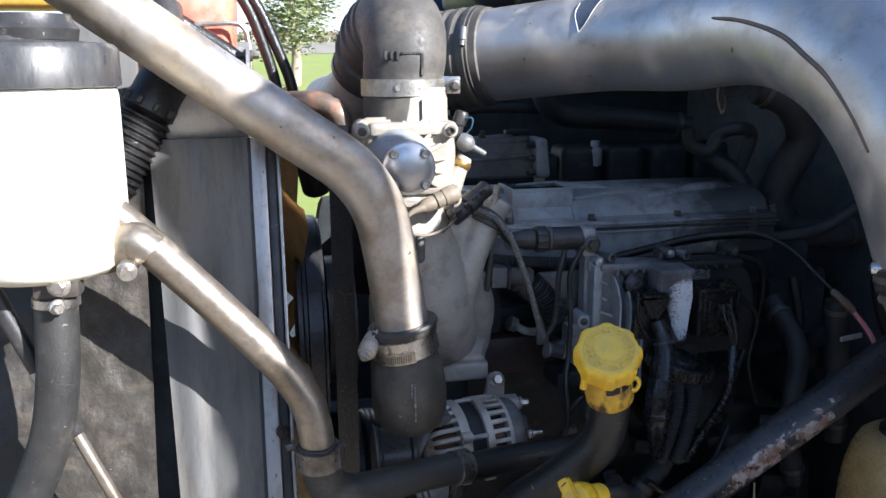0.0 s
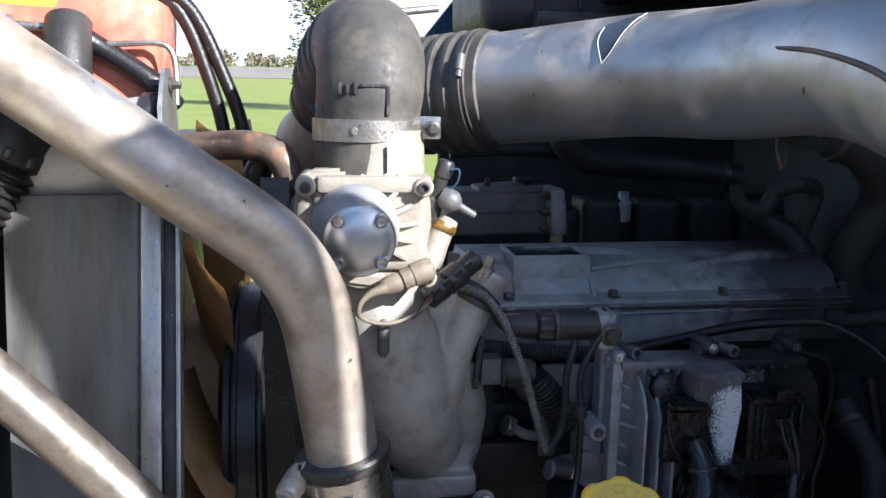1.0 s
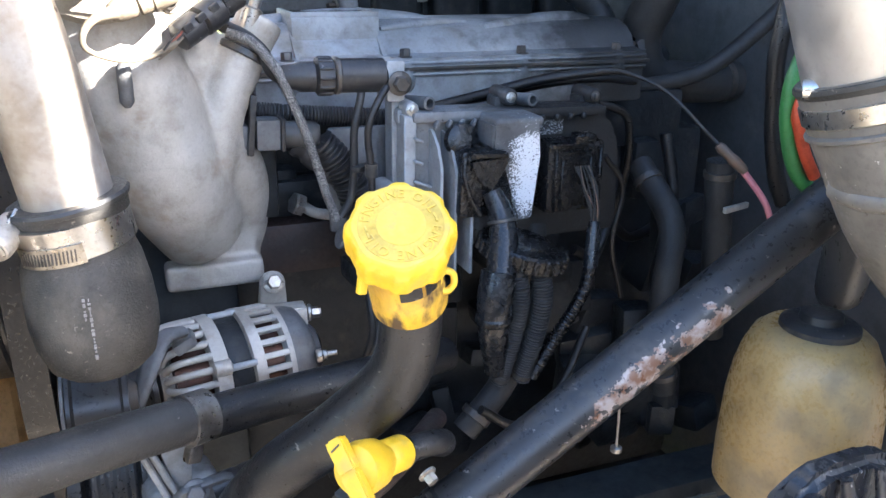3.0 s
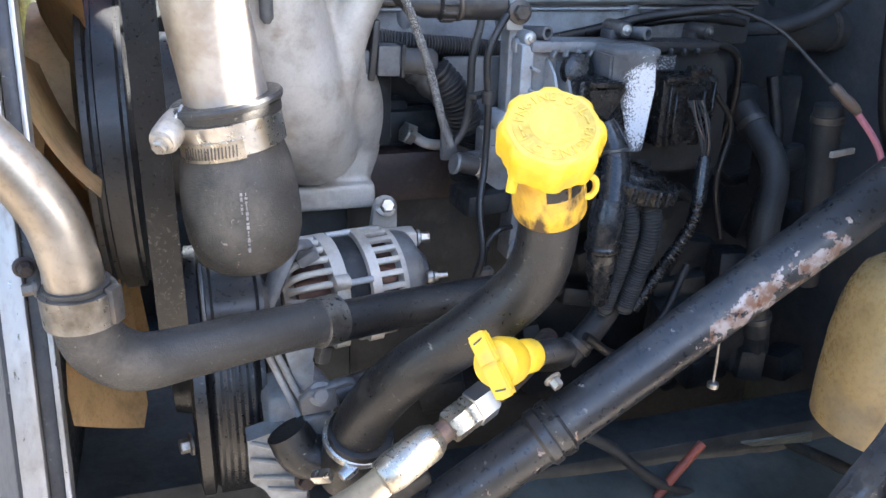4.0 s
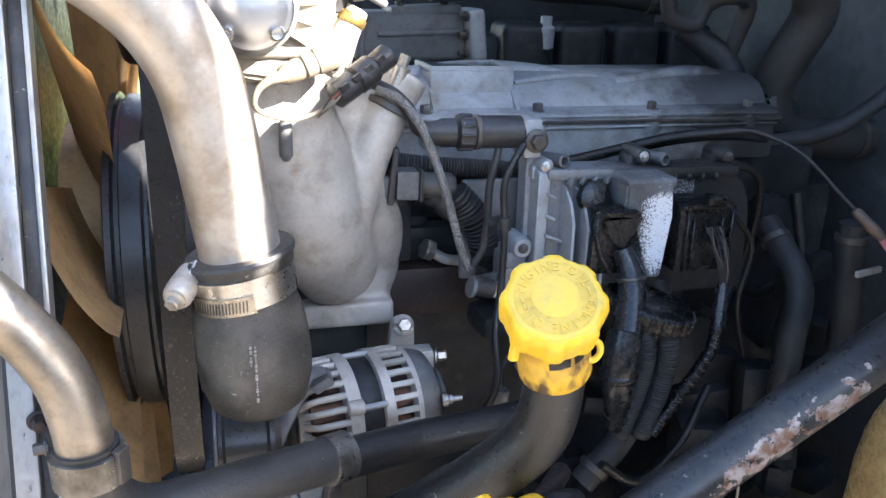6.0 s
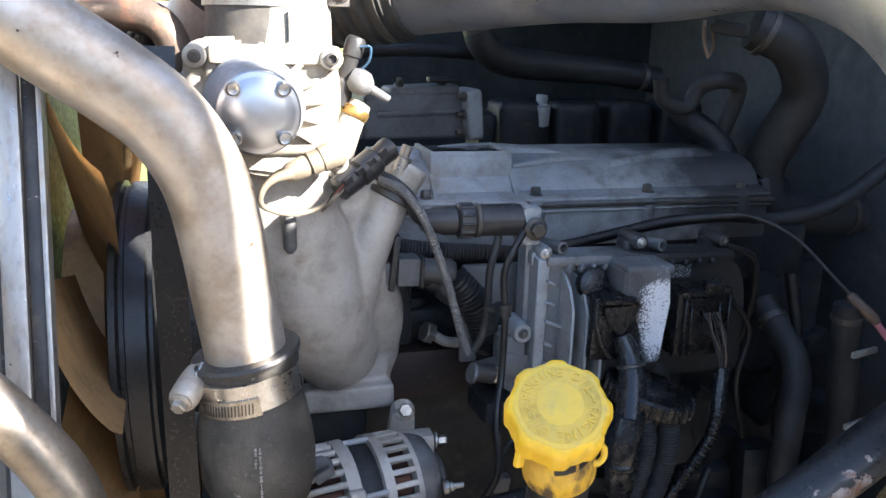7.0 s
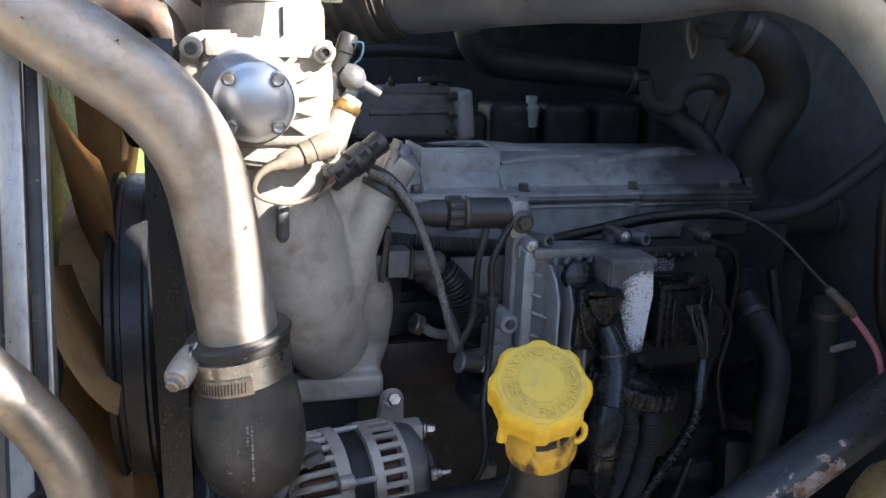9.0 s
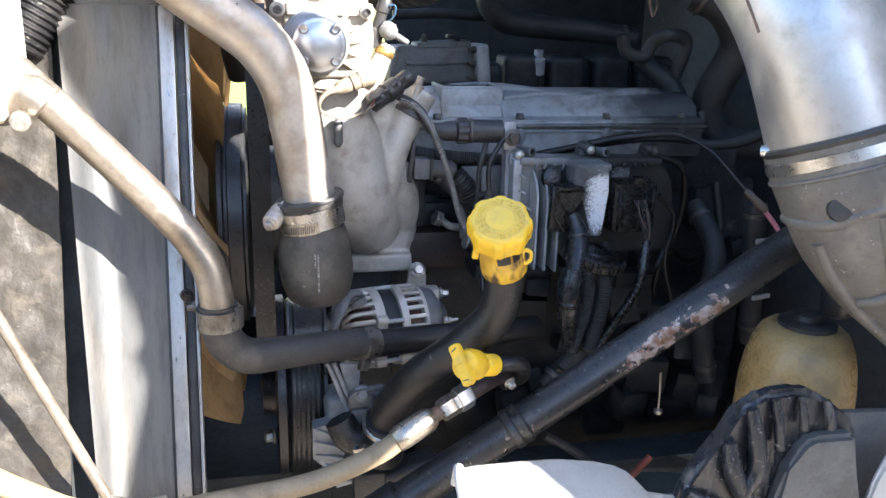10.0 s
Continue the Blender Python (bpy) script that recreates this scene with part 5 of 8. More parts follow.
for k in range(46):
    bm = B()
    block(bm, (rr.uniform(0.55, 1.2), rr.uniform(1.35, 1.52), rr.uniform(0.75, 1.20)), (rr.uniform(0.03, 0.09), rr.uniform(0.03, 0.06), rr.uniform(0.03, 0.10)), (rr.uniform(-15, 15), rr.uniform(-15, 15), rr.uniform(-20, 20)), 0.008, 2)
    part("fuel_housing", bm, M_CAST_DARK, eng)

cover = thing("valve_cover", "dusty grey cast alloy valve cover", "engine cover", (0.75, 1.62, 1.40))
prof = [(1.474, 1.402), (1.474, 1.414), (1.500, 1.418), (1.510, 1.432), (1.526, 1.447), (1.552, 1.456), (1.62, 1.459), (1.74, 1.452), (1.76, 1.402)]
bm = B()
prism(bm, prof, (0.445, 0, 0), (0, 1, 0), (0, 0, 1), 0.615)
bmesh.ops.bevel(bm, geom=[e for e in bm.edges if abs(e.verts[0].co.x - e.verts[1].co.x) < 1e-5], offset=0.012, segments=3, affect="EDGES")
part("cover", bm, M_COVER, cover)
bm = B()
block(bm, (0.574, 1.568, 1.440), (0.124, 0.104, 0.055), (0, 0, 0), 0.004)
tower = part("filler_tower", bm, M_COVER, cover)
bm = B()
block(bm, (0.574, 1.572, 1.4690), (0.112, 0.084, 0.004), bevel=0.001)
part("dark_lid", bm, M_GLASS_DARK, tower, "dark recessed lid")
for c_, d_ in (((0.574, 1.523, 1.469), (0.124, 0.008, 0.010)), ((0.515, 1.572, 1.469), (0.007, 0.092, 0.010)), ((0.633, 1.572, 1.469), (0.007, 0.092, 0.010))):
    part("tower_rim", block(B(), c_, d_, bevel=0.002), M_COVER, tower)
bm = B()
sweep(bm, [(0.47, 1.58, 1.452, 0.014), (0.60, 1.61, 1.458, 0.016), (0.70, 1.612, 1.456, 0.012), (0.76, 1.60, 1.448, 0.008)], seg=14)
sweep(bm, [(0.80, 1.535, 1.444, 0.010), (0.90, 1.560, 1.452, 0.014), (0.97, 1.565, 1.454, 0.014), (1.0, 1.565, 1.448, 0.010)], seg=14)
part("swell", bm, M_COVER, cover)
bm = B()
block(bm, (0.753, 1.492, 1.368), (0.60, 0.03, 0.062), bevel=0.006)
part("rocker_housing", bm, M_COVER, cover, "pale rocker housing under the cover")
bm = B()
block(bm, (0.753, 1.476, 1.3995), (0.61, 0.012, 0.005), bevel=0.001)
part("gasket", bm, M_BOLT_DARK, cover)
for z, r in ((1.4075, 0.0028), (1.3915, 0.0024)):
    part("flange_lip", sweep(B(), [(0.452, 1.4735, z, r), (1.052, 1.4735, z, r)], seg=8), M_COVER, cover)
part("cover_crease", sweep(B(), [(0.64, 1.528, 1.449, 0.004), (0.72, 1.545, 1.455, 0.006), (0.78, 1.552, 1.455, 0.003)], seg=10), M_COVER, cover)
for x in (0.5135, 0.6345):
    part("tower_web", prism(B(), [(0, 0), (0.040, 0.0), (0.040, 0.034)], (x - 0.003, 1.484, 1.414), (0, 1, 0), (0, 0, 1), 0.006), M_COVER, tower)
for x in (0.498, 0.663, 0.843, 1.005):
    bm = lathe(B(), (x, 1.486, 1.400), (0, 0, 1), [(0.010, -0.034), (0.0145, -0.026), (0.0165, -0.006), (0.0150, 0.010), (0.0125, 0.012)], 20)
    prism(bm, [(-0.020, 0.0), (0.020, 0.0), (0.006, 0.022), (-0.006, 0.022)], (x, 1.512, 1.410), (1, 0, 0), (0, 0.55, 0.8), -0.012)
    boss = part("boss", bm, M_COVER, cover)
    part("bolt", hex_bolt(B(), (x, 1.486, 1.412), (0, 0, 1), 0.0078, 0.010), M_BOLT_DARK, boss)

# ---- intake manifold, throttle and elbow ----
man = thing("intake_manifold", "dusty grey cast intake manifold", "manifold", (0.36, 1.45, 1.12), move=(0.003, -0.02, 0.008))
bm = B()
sweep(bm, [(0.268, 1.385, 1.52, 0.060), (0.280, 1.385, 1.455, 0.064), (0.306, 1.395, 1.37, 0.068), (0.332, 1.41, 1.28, 0.066), (0.365, 1.45, 1.20, 0.055)], seg=24)
sweep(bm, [(0.452, 1.425, 1.468, 0.028), (0.422, 1.418, 1.420, 0.029), (0.395, 1.41, 1.365, 0.030), (0.375, 1.405, 1.30, 0.032), (0.36, 1.41, 1.25, 0.036)], seg=20)
sweep(bm, [(0.388, 1.42, 1.335, 0.034), (0.415, 1.45, 1.275, 0.036), (0.420, 1.475, 1.215, 0.034), (0.415, 1.49, 1.16, 0.032)], seg=20)
sweep(bm, [(0.37, 1.435, 1.455, 0.030), (0.375, 1.432, 1.40, 0.036), (0.37, 1.43, 1.34, 0.045)], seg=20)
block(bm, (0.375, 1.475, 1.145), (0.125, 0.09, 0.035), bevel=0.004)
block(bm, (0.385, 1.48, 1.18), (0.095, 0.07, 0.08), bevel=0.01)
casting = blended(part("casting", bm, M_CAST, man, angle=180), 0.004, 6)
bm = B()
lathe(bm, (0.291, 1.312, 1.43), (0, 0, -1), [(0.003, -0.006), (0.0075, 0.0), (0.0075, 0.036), (0.003, 0.042)], 14)
part("lug", bm, M_AGED_CAST, man)
part("flange", lathe(B(), (0.279, 1.382, 1.488), (0, 0, 1), [(0.070, 0), (0.078, 0.003), (0.078, 0.016), (0.07, 0.019)], 36), M_CAST, man)

thr = thing("throttle_valve", "pale cast throttle valve with round bolted cover", "throttle", (0.27, 1.33, 1.50), move=(0.006, -0.024, 0.01))
bm = B()
block(bm, (0.272, 1.365, 1.553), (0.138, 0.13, 0.112), bevel=0.012, segs=3)
block(bm, (0.276, 1.350, 1.604), (0.134, 0.12, 0.020), bevel=0.006)
lathe(bm, (0.268, 1.322, 1.545), (0, -1, 0), [(0.076, -0.06), (0.076, 0.0), (0.070, 0.008), (0.046, 0.012)], 56)
part("body", bm, M_THROTTLE, thr)
bm = B()
prism(bm, [(-0.074, -0.02), (-0.05, -0.068), (0.03, -0.080), (0.070, -0.062), (0.086, -0.035), (0.093, 0.0), (0.091, 0.032), (0.083, 0.060), (0.04, 0.070), (-0.050, 0.066), (-0.068, 0.055)], (0.253, 1.335, 1.554), (1, 0, 0), (0, 0, 1), 0.026)
bmesh.ops.bevel(bm, geom=bm.edges[:], offset=0.004, segments=2, affect="EDGES")
part("front_plate", bm, M_THROTTLE, thr)
motor = part("motor_housing", lathe(B(), (0.253, 1.30, 1.554), (0, -1, 0), [(0.052, 0), (0.050, 0.03), (0.0475, 0.034), (0.045, 0.05), (0.0405, 0.06), (0.0405, 0.092), (0.039, 0.096)], 44), M_CAST_COOL, thr, "round grey motor housing")
disc = part("cover_disc", lathe(B(), (0.253, 1.2045, 1.554), (0, -1, 0), [(0.0392, 0), (0.0392, 0.003), (0.0380, 0.0048), (0.0340, 0.0056), (0.0325, 0.0062), (0.028, 0.0088), (0.020, 0.0112), (0.010, 0.0124), (0.0, 0.0128)], 56), M_MACHINED, motor, "bright machined cover disc")
for sx in (-1, 1):
    for sz in (-1, 1):
        part("cover_screw", lathe(B(), (0.253 + sx * 0.0225, 1.2000, 1.554 + sz * 0.0225), (0, -1, 0), [(0.0082, 0), (0.0080, 0.0025), (0.0066, 0.003), (0.0064, 0.010), (0.0050, 0.0122), (0.003, 0.0115)], 16), M_BOLT, motor)
for k, ang in enumerate((40, 20, 2, -16, -34)):
    a = radians(ang)
    d = Vector((math.cos(a), 0, math.sin(a)))
    n_ = Vector((-math.sin(a), 0, math.cos(a)))
    bm = B()
    reach = 0.088 - 0.006 * (k % 2) - 0.05 * max(0, abs(ang) - 30) / 90
    prism(bm, [(0.036, 0.0), (reach, 0.0), (reach - 0.002, 0.007), (0.060, 0.024), (0.036, 0.034)], Vector((0.253, 1.313, 1.554)) + n_ * 0.0032, d, (0, -1, 0), 0.0064)
    bmesh.ops.bevel(bm, geom=bm.edges[:], offset=0.0014, segments=1, affect="EDGES")
    part("cooling_rib", bm, M_THROTTLE, thr)
for x, z in ((0.196, 1.602), (0.333, 1.601), (0.338, 1.492)):
    bm = B()
    lathe(bm, (x, 1.288, z), (0, -1, 0), [(0.0120, -0.04), (0.0120, 0), (0.010, 0.002)], 18)
    boss = part("boss", bm, M_THROTTLE, thr)
    part("socket_bolt", lathe(B(), (x, 1.287, z), (0, -1, 0), [(0.0068, 0), (0.0068, 0.006), (0.0045, 0.0065), (0.004, 0.002)], 14), M_BOLT_DARK, boss)
bm = B()
lathe(bm, (0.198, 1.345, 1.566), (0.9, -0.45, 0.05), [(0.014, -0.018), (0.0205, -0.014), (0.0215, 0.004), (0.017, 0.010), (0.017, 0.040)], 26)
lathe(bm, (0.201, 1.322, 1.602), (0, -1, 0), [(0.015, -0.03), (0.0155, 0.004), (0.012, 0.007), (0.007, 0.007), (0.0065, 0.0)], 22)
sweep(bm, [(0.203, 1.328, 1.602, 0.011), (0.214, 1.322, 1.584, 0.010), (0.226, 1.318, 1.570, 0.012)], seg=14)
sweep(bm, [(0.222, 1.320, 1.612, 0.007), (0.232, 1.316, 1.598, 0.008)], seg=12)
part("side_bracket", bm, M_AGED_CAST, thr, "dull cast arm and stub")
for x, z in ((0.262, 1.612), (0.305, 1.612)):
    part("plate_pin", lathe(B(), (x, 1.302, z), (0, -1, 0), [(0.004, -0.01), (0.004, 0.006), (0.002, 0.007)], 10), M_THROTTLE, thr)
part("neck", lathe(B(), (0.281, 1.362, 1.605), (0, 0, 1), [(0.064, 0), (0.0615, 0.006), (0.0610, 0.05), (0.060, 0.06)], 44), M_THROTTLE, thr)
bm = B()
block(bm, (0.290, 1.300, 1.632), (0.002, 0.004, 0.030), bevel=0)
part("neck_seam", bm, M_CAST_DARK, thr)

sens = thing("throttle_sensor", "grey pressure sensor with black plug", "sensor", (0.375, 1.40, 1.56), move=(0.002, -0.004, 0.006))
bm = B()
lathe(bm, (0.368, 1.395, 1.575), (0.28, -0.1, 0.9), [(0.010, -0.03), (0.014, -0.028), (0.014, 0.0), (0.010, 0.004), (0.010, 0.03), (0.012, 0.032), (0.012, 0.05), (0.009, 0.054)], 18)
part("plug", bm, M_PLASTIC, sens)
bm = B()
lathe(bm, (0.385, 1.385, 1.575), (0.75, -0.2, -0.45), [(0.011, -0.012), (0.0155, -0.004), (0.0155, 0.008), (0.010, 0.015), (0.0055, 0.018), (0.0050, 0.040), (0.0035, 0.042)], 20)
part("knob", bm, M_AGED_CAST, sens, "dusty grey round sensor body")
bm = B()
sweep(bm, [(0.368, 1.39, 1.535, 0.016), (0.385, 1.40, 1.55, 0.013), (0.36, 1.385, 1.49, 0.019), (0.35, 1.38, 1.46, 0.021)][::-1][:2] + [(0.372, 1.39, 1.52, 0.017), (0.388, 1.395, 1.548, 0.014)], seg=18)
part("stub", bm, M_THROTTLE, sens)
part("brass_ring", lathe(B(), (0.378, 1.391, 1.532), (0.45, 0.1, 0.85), [(0.0165, 0), (0.0175, 0.002), (0.0175, 0.010), (0.016, 0.012)], 20), M_BRASS, sens, "brass ring")
bm = B()
sweep(bm, [(0.385, 1.38, 1.615, 0.0015), (0.397, 1.375, 1.615, 0.0015), (0.395, 1.378, 1.598, 0.0015), (0.382, 1.385, 1.585, 0.0015)], seg=8)
part("wire", bm, M_BLUE, sens)

plug = thing("harness_plug", "beige taped wiring plug below the throttle", "connector", (0.31, 1.27, 1.50), move=(0.004, -0.015, 0.008))
bm = B()
lathe(bm, (0.315, 1.27, 1.497), (-0.9, -0.1, -0.35), [(0.010, -0.026), (0.013, -0.02), (0.013, 0.006), (0.0105, 0.008), (0.012, 0.012), (0.011, 0.028), (0.008, 0.034)], 18)
part("body", bm, M_TAPE, plug)
part("sleeve", lathe(B(), (0.3160, 1.27, 1.4974), (-0.9, -0.1, -0.35), [(0.0105, -0.032), (0.0140, -0.028), (0.0146, -0.014), (0.0140, -0.006), (0.010, -0.004)], 20), M_TAPE, plug, "beige elbow sleeve")
bm = B()
sweep(bm, [(0.290, 1.262, 1.487, 0.0070), (0.270, 1.258, 1.481, 0.0045), (0.258, 1.256, 1.468, 0.0034), (0.260, 1.262, 1.452, 0.0028), (0.288, 1.275, 1.440, 0.0026), (0.320, 1.295, 1.441, 0.0026), (0.345, 1.315, 1.452, 0.0030)], seg=14)
part("lead", bm, M_TAPE, plug)
for k in range(4):
    bm = sweep(B(), [(0.325 + 0.002 * k, 1.300, 1.437 + 0.003 * k, 0.0012), (0.340, 1.312, 1.446 + 0.003 * k, 0.0012), (0.355, 1.325, 1.458 + 0.003 * k, 0.0012)], seg=6)
    part("wire", bm, M_DULL_RED if k == 2 else M_TAPE if k == 0 else M_RUBBER, plug)

inj = thing("inline_connector", "black ribbed inline wiring connector", "connector", (0.38, 1.35, 1.47), move=(0.008, -0.012, 0.003))
ia, ib = Vector((0.343, 1.33, 1.458)), Vector((0.418, 1.372, 1.505))
idr = (ib - ia).normalized()
part("shell", lathe(B(), ia, idr, [(0.010, 0), (0.015, 0.003), (0.016, 0.03), (0.013, 0.033), (0.0175, 0.036), (0.0175, 0.062), (0.014, 0.066), (0.015, 0.09), (0.008, 0.094)], 12), M_PLASTIC, inj)
bm = B()
for k in range(4):
    block(bm, ia.lerp(ib, 0.15 + 0.2 * k) + Vector((0.0, -0.016, 0.006)), (0.012, 0.005, 0.008), (0, -30, 28), 0.001, 1)
part("latch", bm, M_PLASTIC, inj)
bm = B()
lathe(bm, (0.432, 1.40, 1.475), (0.35, 0.0, 0.9), [(0.008, -0.02), (0.012, -0.018), (0.012, 0.010), (0.007, 0.012), (0.007, 0.026)], 12)
part("bolt", bm, M_BOLT, inj)
part("clip", band(B(), (0.424, 1.408, 1.432), (0.42, 0.10, 0.72), 0.0305, 0.009, 0.002, 36), M_BOLT_DARK, inj, "dark band round the branch")

elb = thing("intake_elbow_hose", "black rubber intake elbow with moulded mark", "hose", (0.281, 1.362, 1.64), move=(-0.003, -0.02, 0.018))
bm = B()
sweep(bm, [(0.281, 1.362, 1.604, 0.0640), (0.281, 1.362, 1.640, 0.0645), (0.282, 1.362, 1.68, 0.0645), (0.285, 1.364, 1.708, 0.0660), (0.286, 1.385, 1.741, 0.068), (0.281, 1.43, 1.757, 0.068), (0.269, 1.485, 1.744, 0.067), (0.256, 1.535, 1.711, 0.066), (0.248, 1.562, 1.682, 0.065)], seg=40, steps=8)
part("elbow", bm, M_ELBOW, elb)
for q in ((0.277, 1.447, 1.756), (0.270, 1.476, 1.748), (0.263, 1.505, 1.736), (0.256, 1.531, 1.713)):
    d = Vector((-0.22, 1.0, -0.62)) if q[1] > 1.46 else Vector((-0.20, 1.0, -0.2))
    part("ridge", lathe(B(), q, d, [(0.064, -0.009), (0.0705, -0.004), (0.0705, 0.004), (0.064, 0.009)], 40), M_ELBOW, elb)
ec = part("wide_clamp", band(B(), (0.281, 1.362, 1.657), (0, 0, 1), 0.0650, 0.027, 0.0025, 48), M_BOLT, elb, "wide dull steel clamp")
bm = B()
block(bm, (0.352, 1.338, 1.660), (0.034, 0.012, 0.027), (0, 0, -12), 0.002)
part("clamp_ear", bm, M_CLAMP, ec)
part("clamp_bolt", hex_bolt(B(), (0.358, 1.330, 1.659), (0, -1, 0), 0.0065, 0.008), M_BOLT_DARK, ec)
part("rivet", lathe(B(), (0.262, 1.2975, 1.657), (0, -1, 0), [(0.005, 0), (0.004, 0.002)], 12), M_BOLT, ec)
bm = B()
for k, (dx, h) in enumerate(((0, 0.014), (0.009, 0.012), (0.018, 0.014))):
    block(bm, (0.2455 + dx, 1.302 - 0.10 * dx, 1.706), (0.005, 0.006, h), (0, 0, 0), 0.001, 1)
block(bm, (0.284, 1.2985, 1.709), (0.030, 0.006, 0.004), bevel=0.001, segs=1)
block(bm, (0.301, 1.2995, 1.692), (0.005, 0.006, 0.034), bevel=0.001, segs=1)
part("moulded_mark", bm, M_PLASTIC, elb)
rear = thing("rear_intake_pipe", "grey metal pipe leaving the intake elbow", "pipe", (0.24, 1.6, 1.6), move=(-0.003, -0.02, 0.018))
bm = B()
sweep(bm, [(0.254, 1.545, 1.700, 0.058), (0.240, 1.585, 1.660, 0.058), (0.222, 1.64, 1.632, 0.058), (0.210, 1.72, 1.62, 0.058), (0.200, 1.95, 1.61, 0.058)], seg=32)
part("tube", bm, M_CAST, rear)
part("clamp", band(B(), (0.2475, 1.564, 1.680), (-0.25, 0.68, -0.68), 0.065, 0.012, 0.003, 40), M_BOLT_DARK, rear)
bm = B()
lathe(bm, (0.316, 1.40, 1.820), (0.9, 0.2, 0.12), [(0.005, 0), (0.005, 0.06)], 10)
solid("vent_tube", bm, M_BOLT, "thin steel vent tube on the elbow", "tube")
bm = B()
block(bm, (0.266, 1.40, 1.824), (0.02, 0.012, 0.012), (20, 0, 20), 0.003)
hex_bolt(bm, (0.258, 1.395, 1.830), (-0.4, -0.5, 0.6), 0.006, 0.01)
solid("clamp_screw", bm, M_BOLT_DARK, "dark clamp screw on top of the elbow", "screw")

# ---- large air intake pipe ----
air = thing("air_intake_pipe", "large weathered metal air intake pipe with weld", "pipe", (0.95, 1.05, 1.45))
PR = 0.0905
bm = B()
sweep(bm, [(0.5140, 1.7055, 1.7252, PR * 1.026), (0.6042, 1.6343, 1.7366, PR * 1.026), (0.7134, 1.5440, 1.7494, PR * 1.026), (0.7970, 1.4177, 1.7523, PR * 1.026), (0.8341, 1.2695, 1.7618, PR * 0.978), (0.8477, 1.1381, 1.7495, PR * 0.969), (0.8612, 1.0175, 1.7000, PR * 0.988), (0.8870, 0.9330, 1.6010, PR * 1.010), (0.9300, 0.8900, 1.4420, PR * 1.020)], seg=56, steps=10)
bm.normal_update()
skin = [(f.calc_center_median(), f.normal.copy()) for f in bm.faces]
part("tube", bm, M_AIR_PIPE, air)
bm = B()
sweep(bm, [(0.7552, 1.2828, 1.7808, 0.0015), (0.7539, 1.2336, 1.7773, 0.0028), (0.7601, 1.1578, 1.7686, 0.0035), (0.7671, 1.0753, 1.7470, 0.004), (0.7716, 1.0246, 1.7198, 0.0042), (0.7794, 0.9813, 1.6901, 0.004), (0.7900, 0.9400, 1.6420, 0.0038), (0.7970, 0.9150, 1.6000, 0.002)], seg=8)
part("weld_seam", bm, M_COPPER, air, "dark raised weld seam")
bl = thing("air_pipe_bellows", "dark ribbed rubber sleeve on the air pipe", "hose", (0.50, 1.80, 1.64))
pd = Vector((0.095, -0.075, 0.012)).normalized()
p0 = Vector((0.514, 1.7055, 1.7252))
prof = [(0.080, -0.16), (0.088, -0.158)]
for k in range(5):
    h = -0.145 + 0.030 * k
    prof += [(0.098, h), (0.0985, h + 0.012), (0.0935, h + 0.018), (0.0935, h + 0.024)]
prof += [(0.092, 0.012), (0.086, 0.016)]
prof = [((r + 0.0105) * 0.95, h * 0.95) for r, h in prof]
part("sleeve", lathe(B(), p0, pd, prof, 48), M_ELBOW, bl)
wc = part("worm_clamp", band(B(), p0 + pd * -0.010, pd, 0.1000, 0.013, 0.002, 48), M_BOLT_DARK, bl, "dull worm clamp")
bm = B()
wn_ = (Vector((-0.45, -0.80, 0.40)) - pd * pd.dot(Vector((-0.45, -0.80, 0.40)))).normalized()
lathe(bm, p0 - pd * 0.010 + wn_ * 0.1045 - pd.cross(wn_) * 0.018, pd.cross(wn_), [(0.004, 0), (0.007, 0.002), (0.007, 0.028), (0.005, 0.030), (0.005, 0.040)], 12)
part("screw_housing", bm, M_AGED_CAST, wc)


def on_pipe(p, lift):
    """The point p laid on the skin of the air pipe."""
    p = Vector(p)
    c, n = min(skin, key=lambda q: (q[0] - p).length_squared)
    n = n if n.dot(c - Vector((0.7134, 1.544, 1.7494))) > 0 else -n
    return p - n * (p - c).dot(n) + n * lift


decal = thing("pipe_decal", "torn dark blue triangular decal with pale edge", "label", (0.66, 1.563, 1.766))
left_edge = smooth_line([(0.6375, 1.5042, 1.7628, 1), (0.6360, 1.5136, 1.7780, 1), (0.6375, 1.5241, 1.7941, 1), (0.6489, 1.5317, 1.8169, 1)], 5)
right_edge = smooth_line([(0.6375, 1.5042, 1.7628, 1), (0.6498, 1.4994, 1.7770, 1), (0.6764, 1.5022, 1.8055, 1), (0.7097, 1.5098, 1.8350, 1)], 5)
bm = B()
rows = [[bm.verts.new(on_pipe(Vector(a[:3]).lerp(Vector(b[:3]), k / 5), 0.0022)) for k in range(6)] for a, b in zip(left_edge[1:], right_edge[1:])]
for r0, r1 in zip(rows, rows[1:]):
    for k in range(5):
        bm.faces.new((r0[k], r0[k + 1], r1[k + 1], r1[k]))
bmesh.ops.solidify(bm, geom=bm.faces[:], thickness=0.0006)
part("film", bm, M_LABEL, decal)
for edge in (left_edge, right_edge):
    part("edge_line", sweep(B(), [(*on_pipe(q[:3], 0.0026), 0.0008) for q in edge[::2]], seg=6), M_PALE_EDGE, decal, "pale edge line")
duct = thing("air_inlet_hose", "dusty grey moulded rubber hose under the air pipe", "hose", (1.05, 1.0, 1.2), move=(0.002, 0.004, 0.008))
bm = B()
HX = Vector((0.26, -0.26, -0.97)).normalized()
HC = Vector((0.930, 0.890, 1.440))
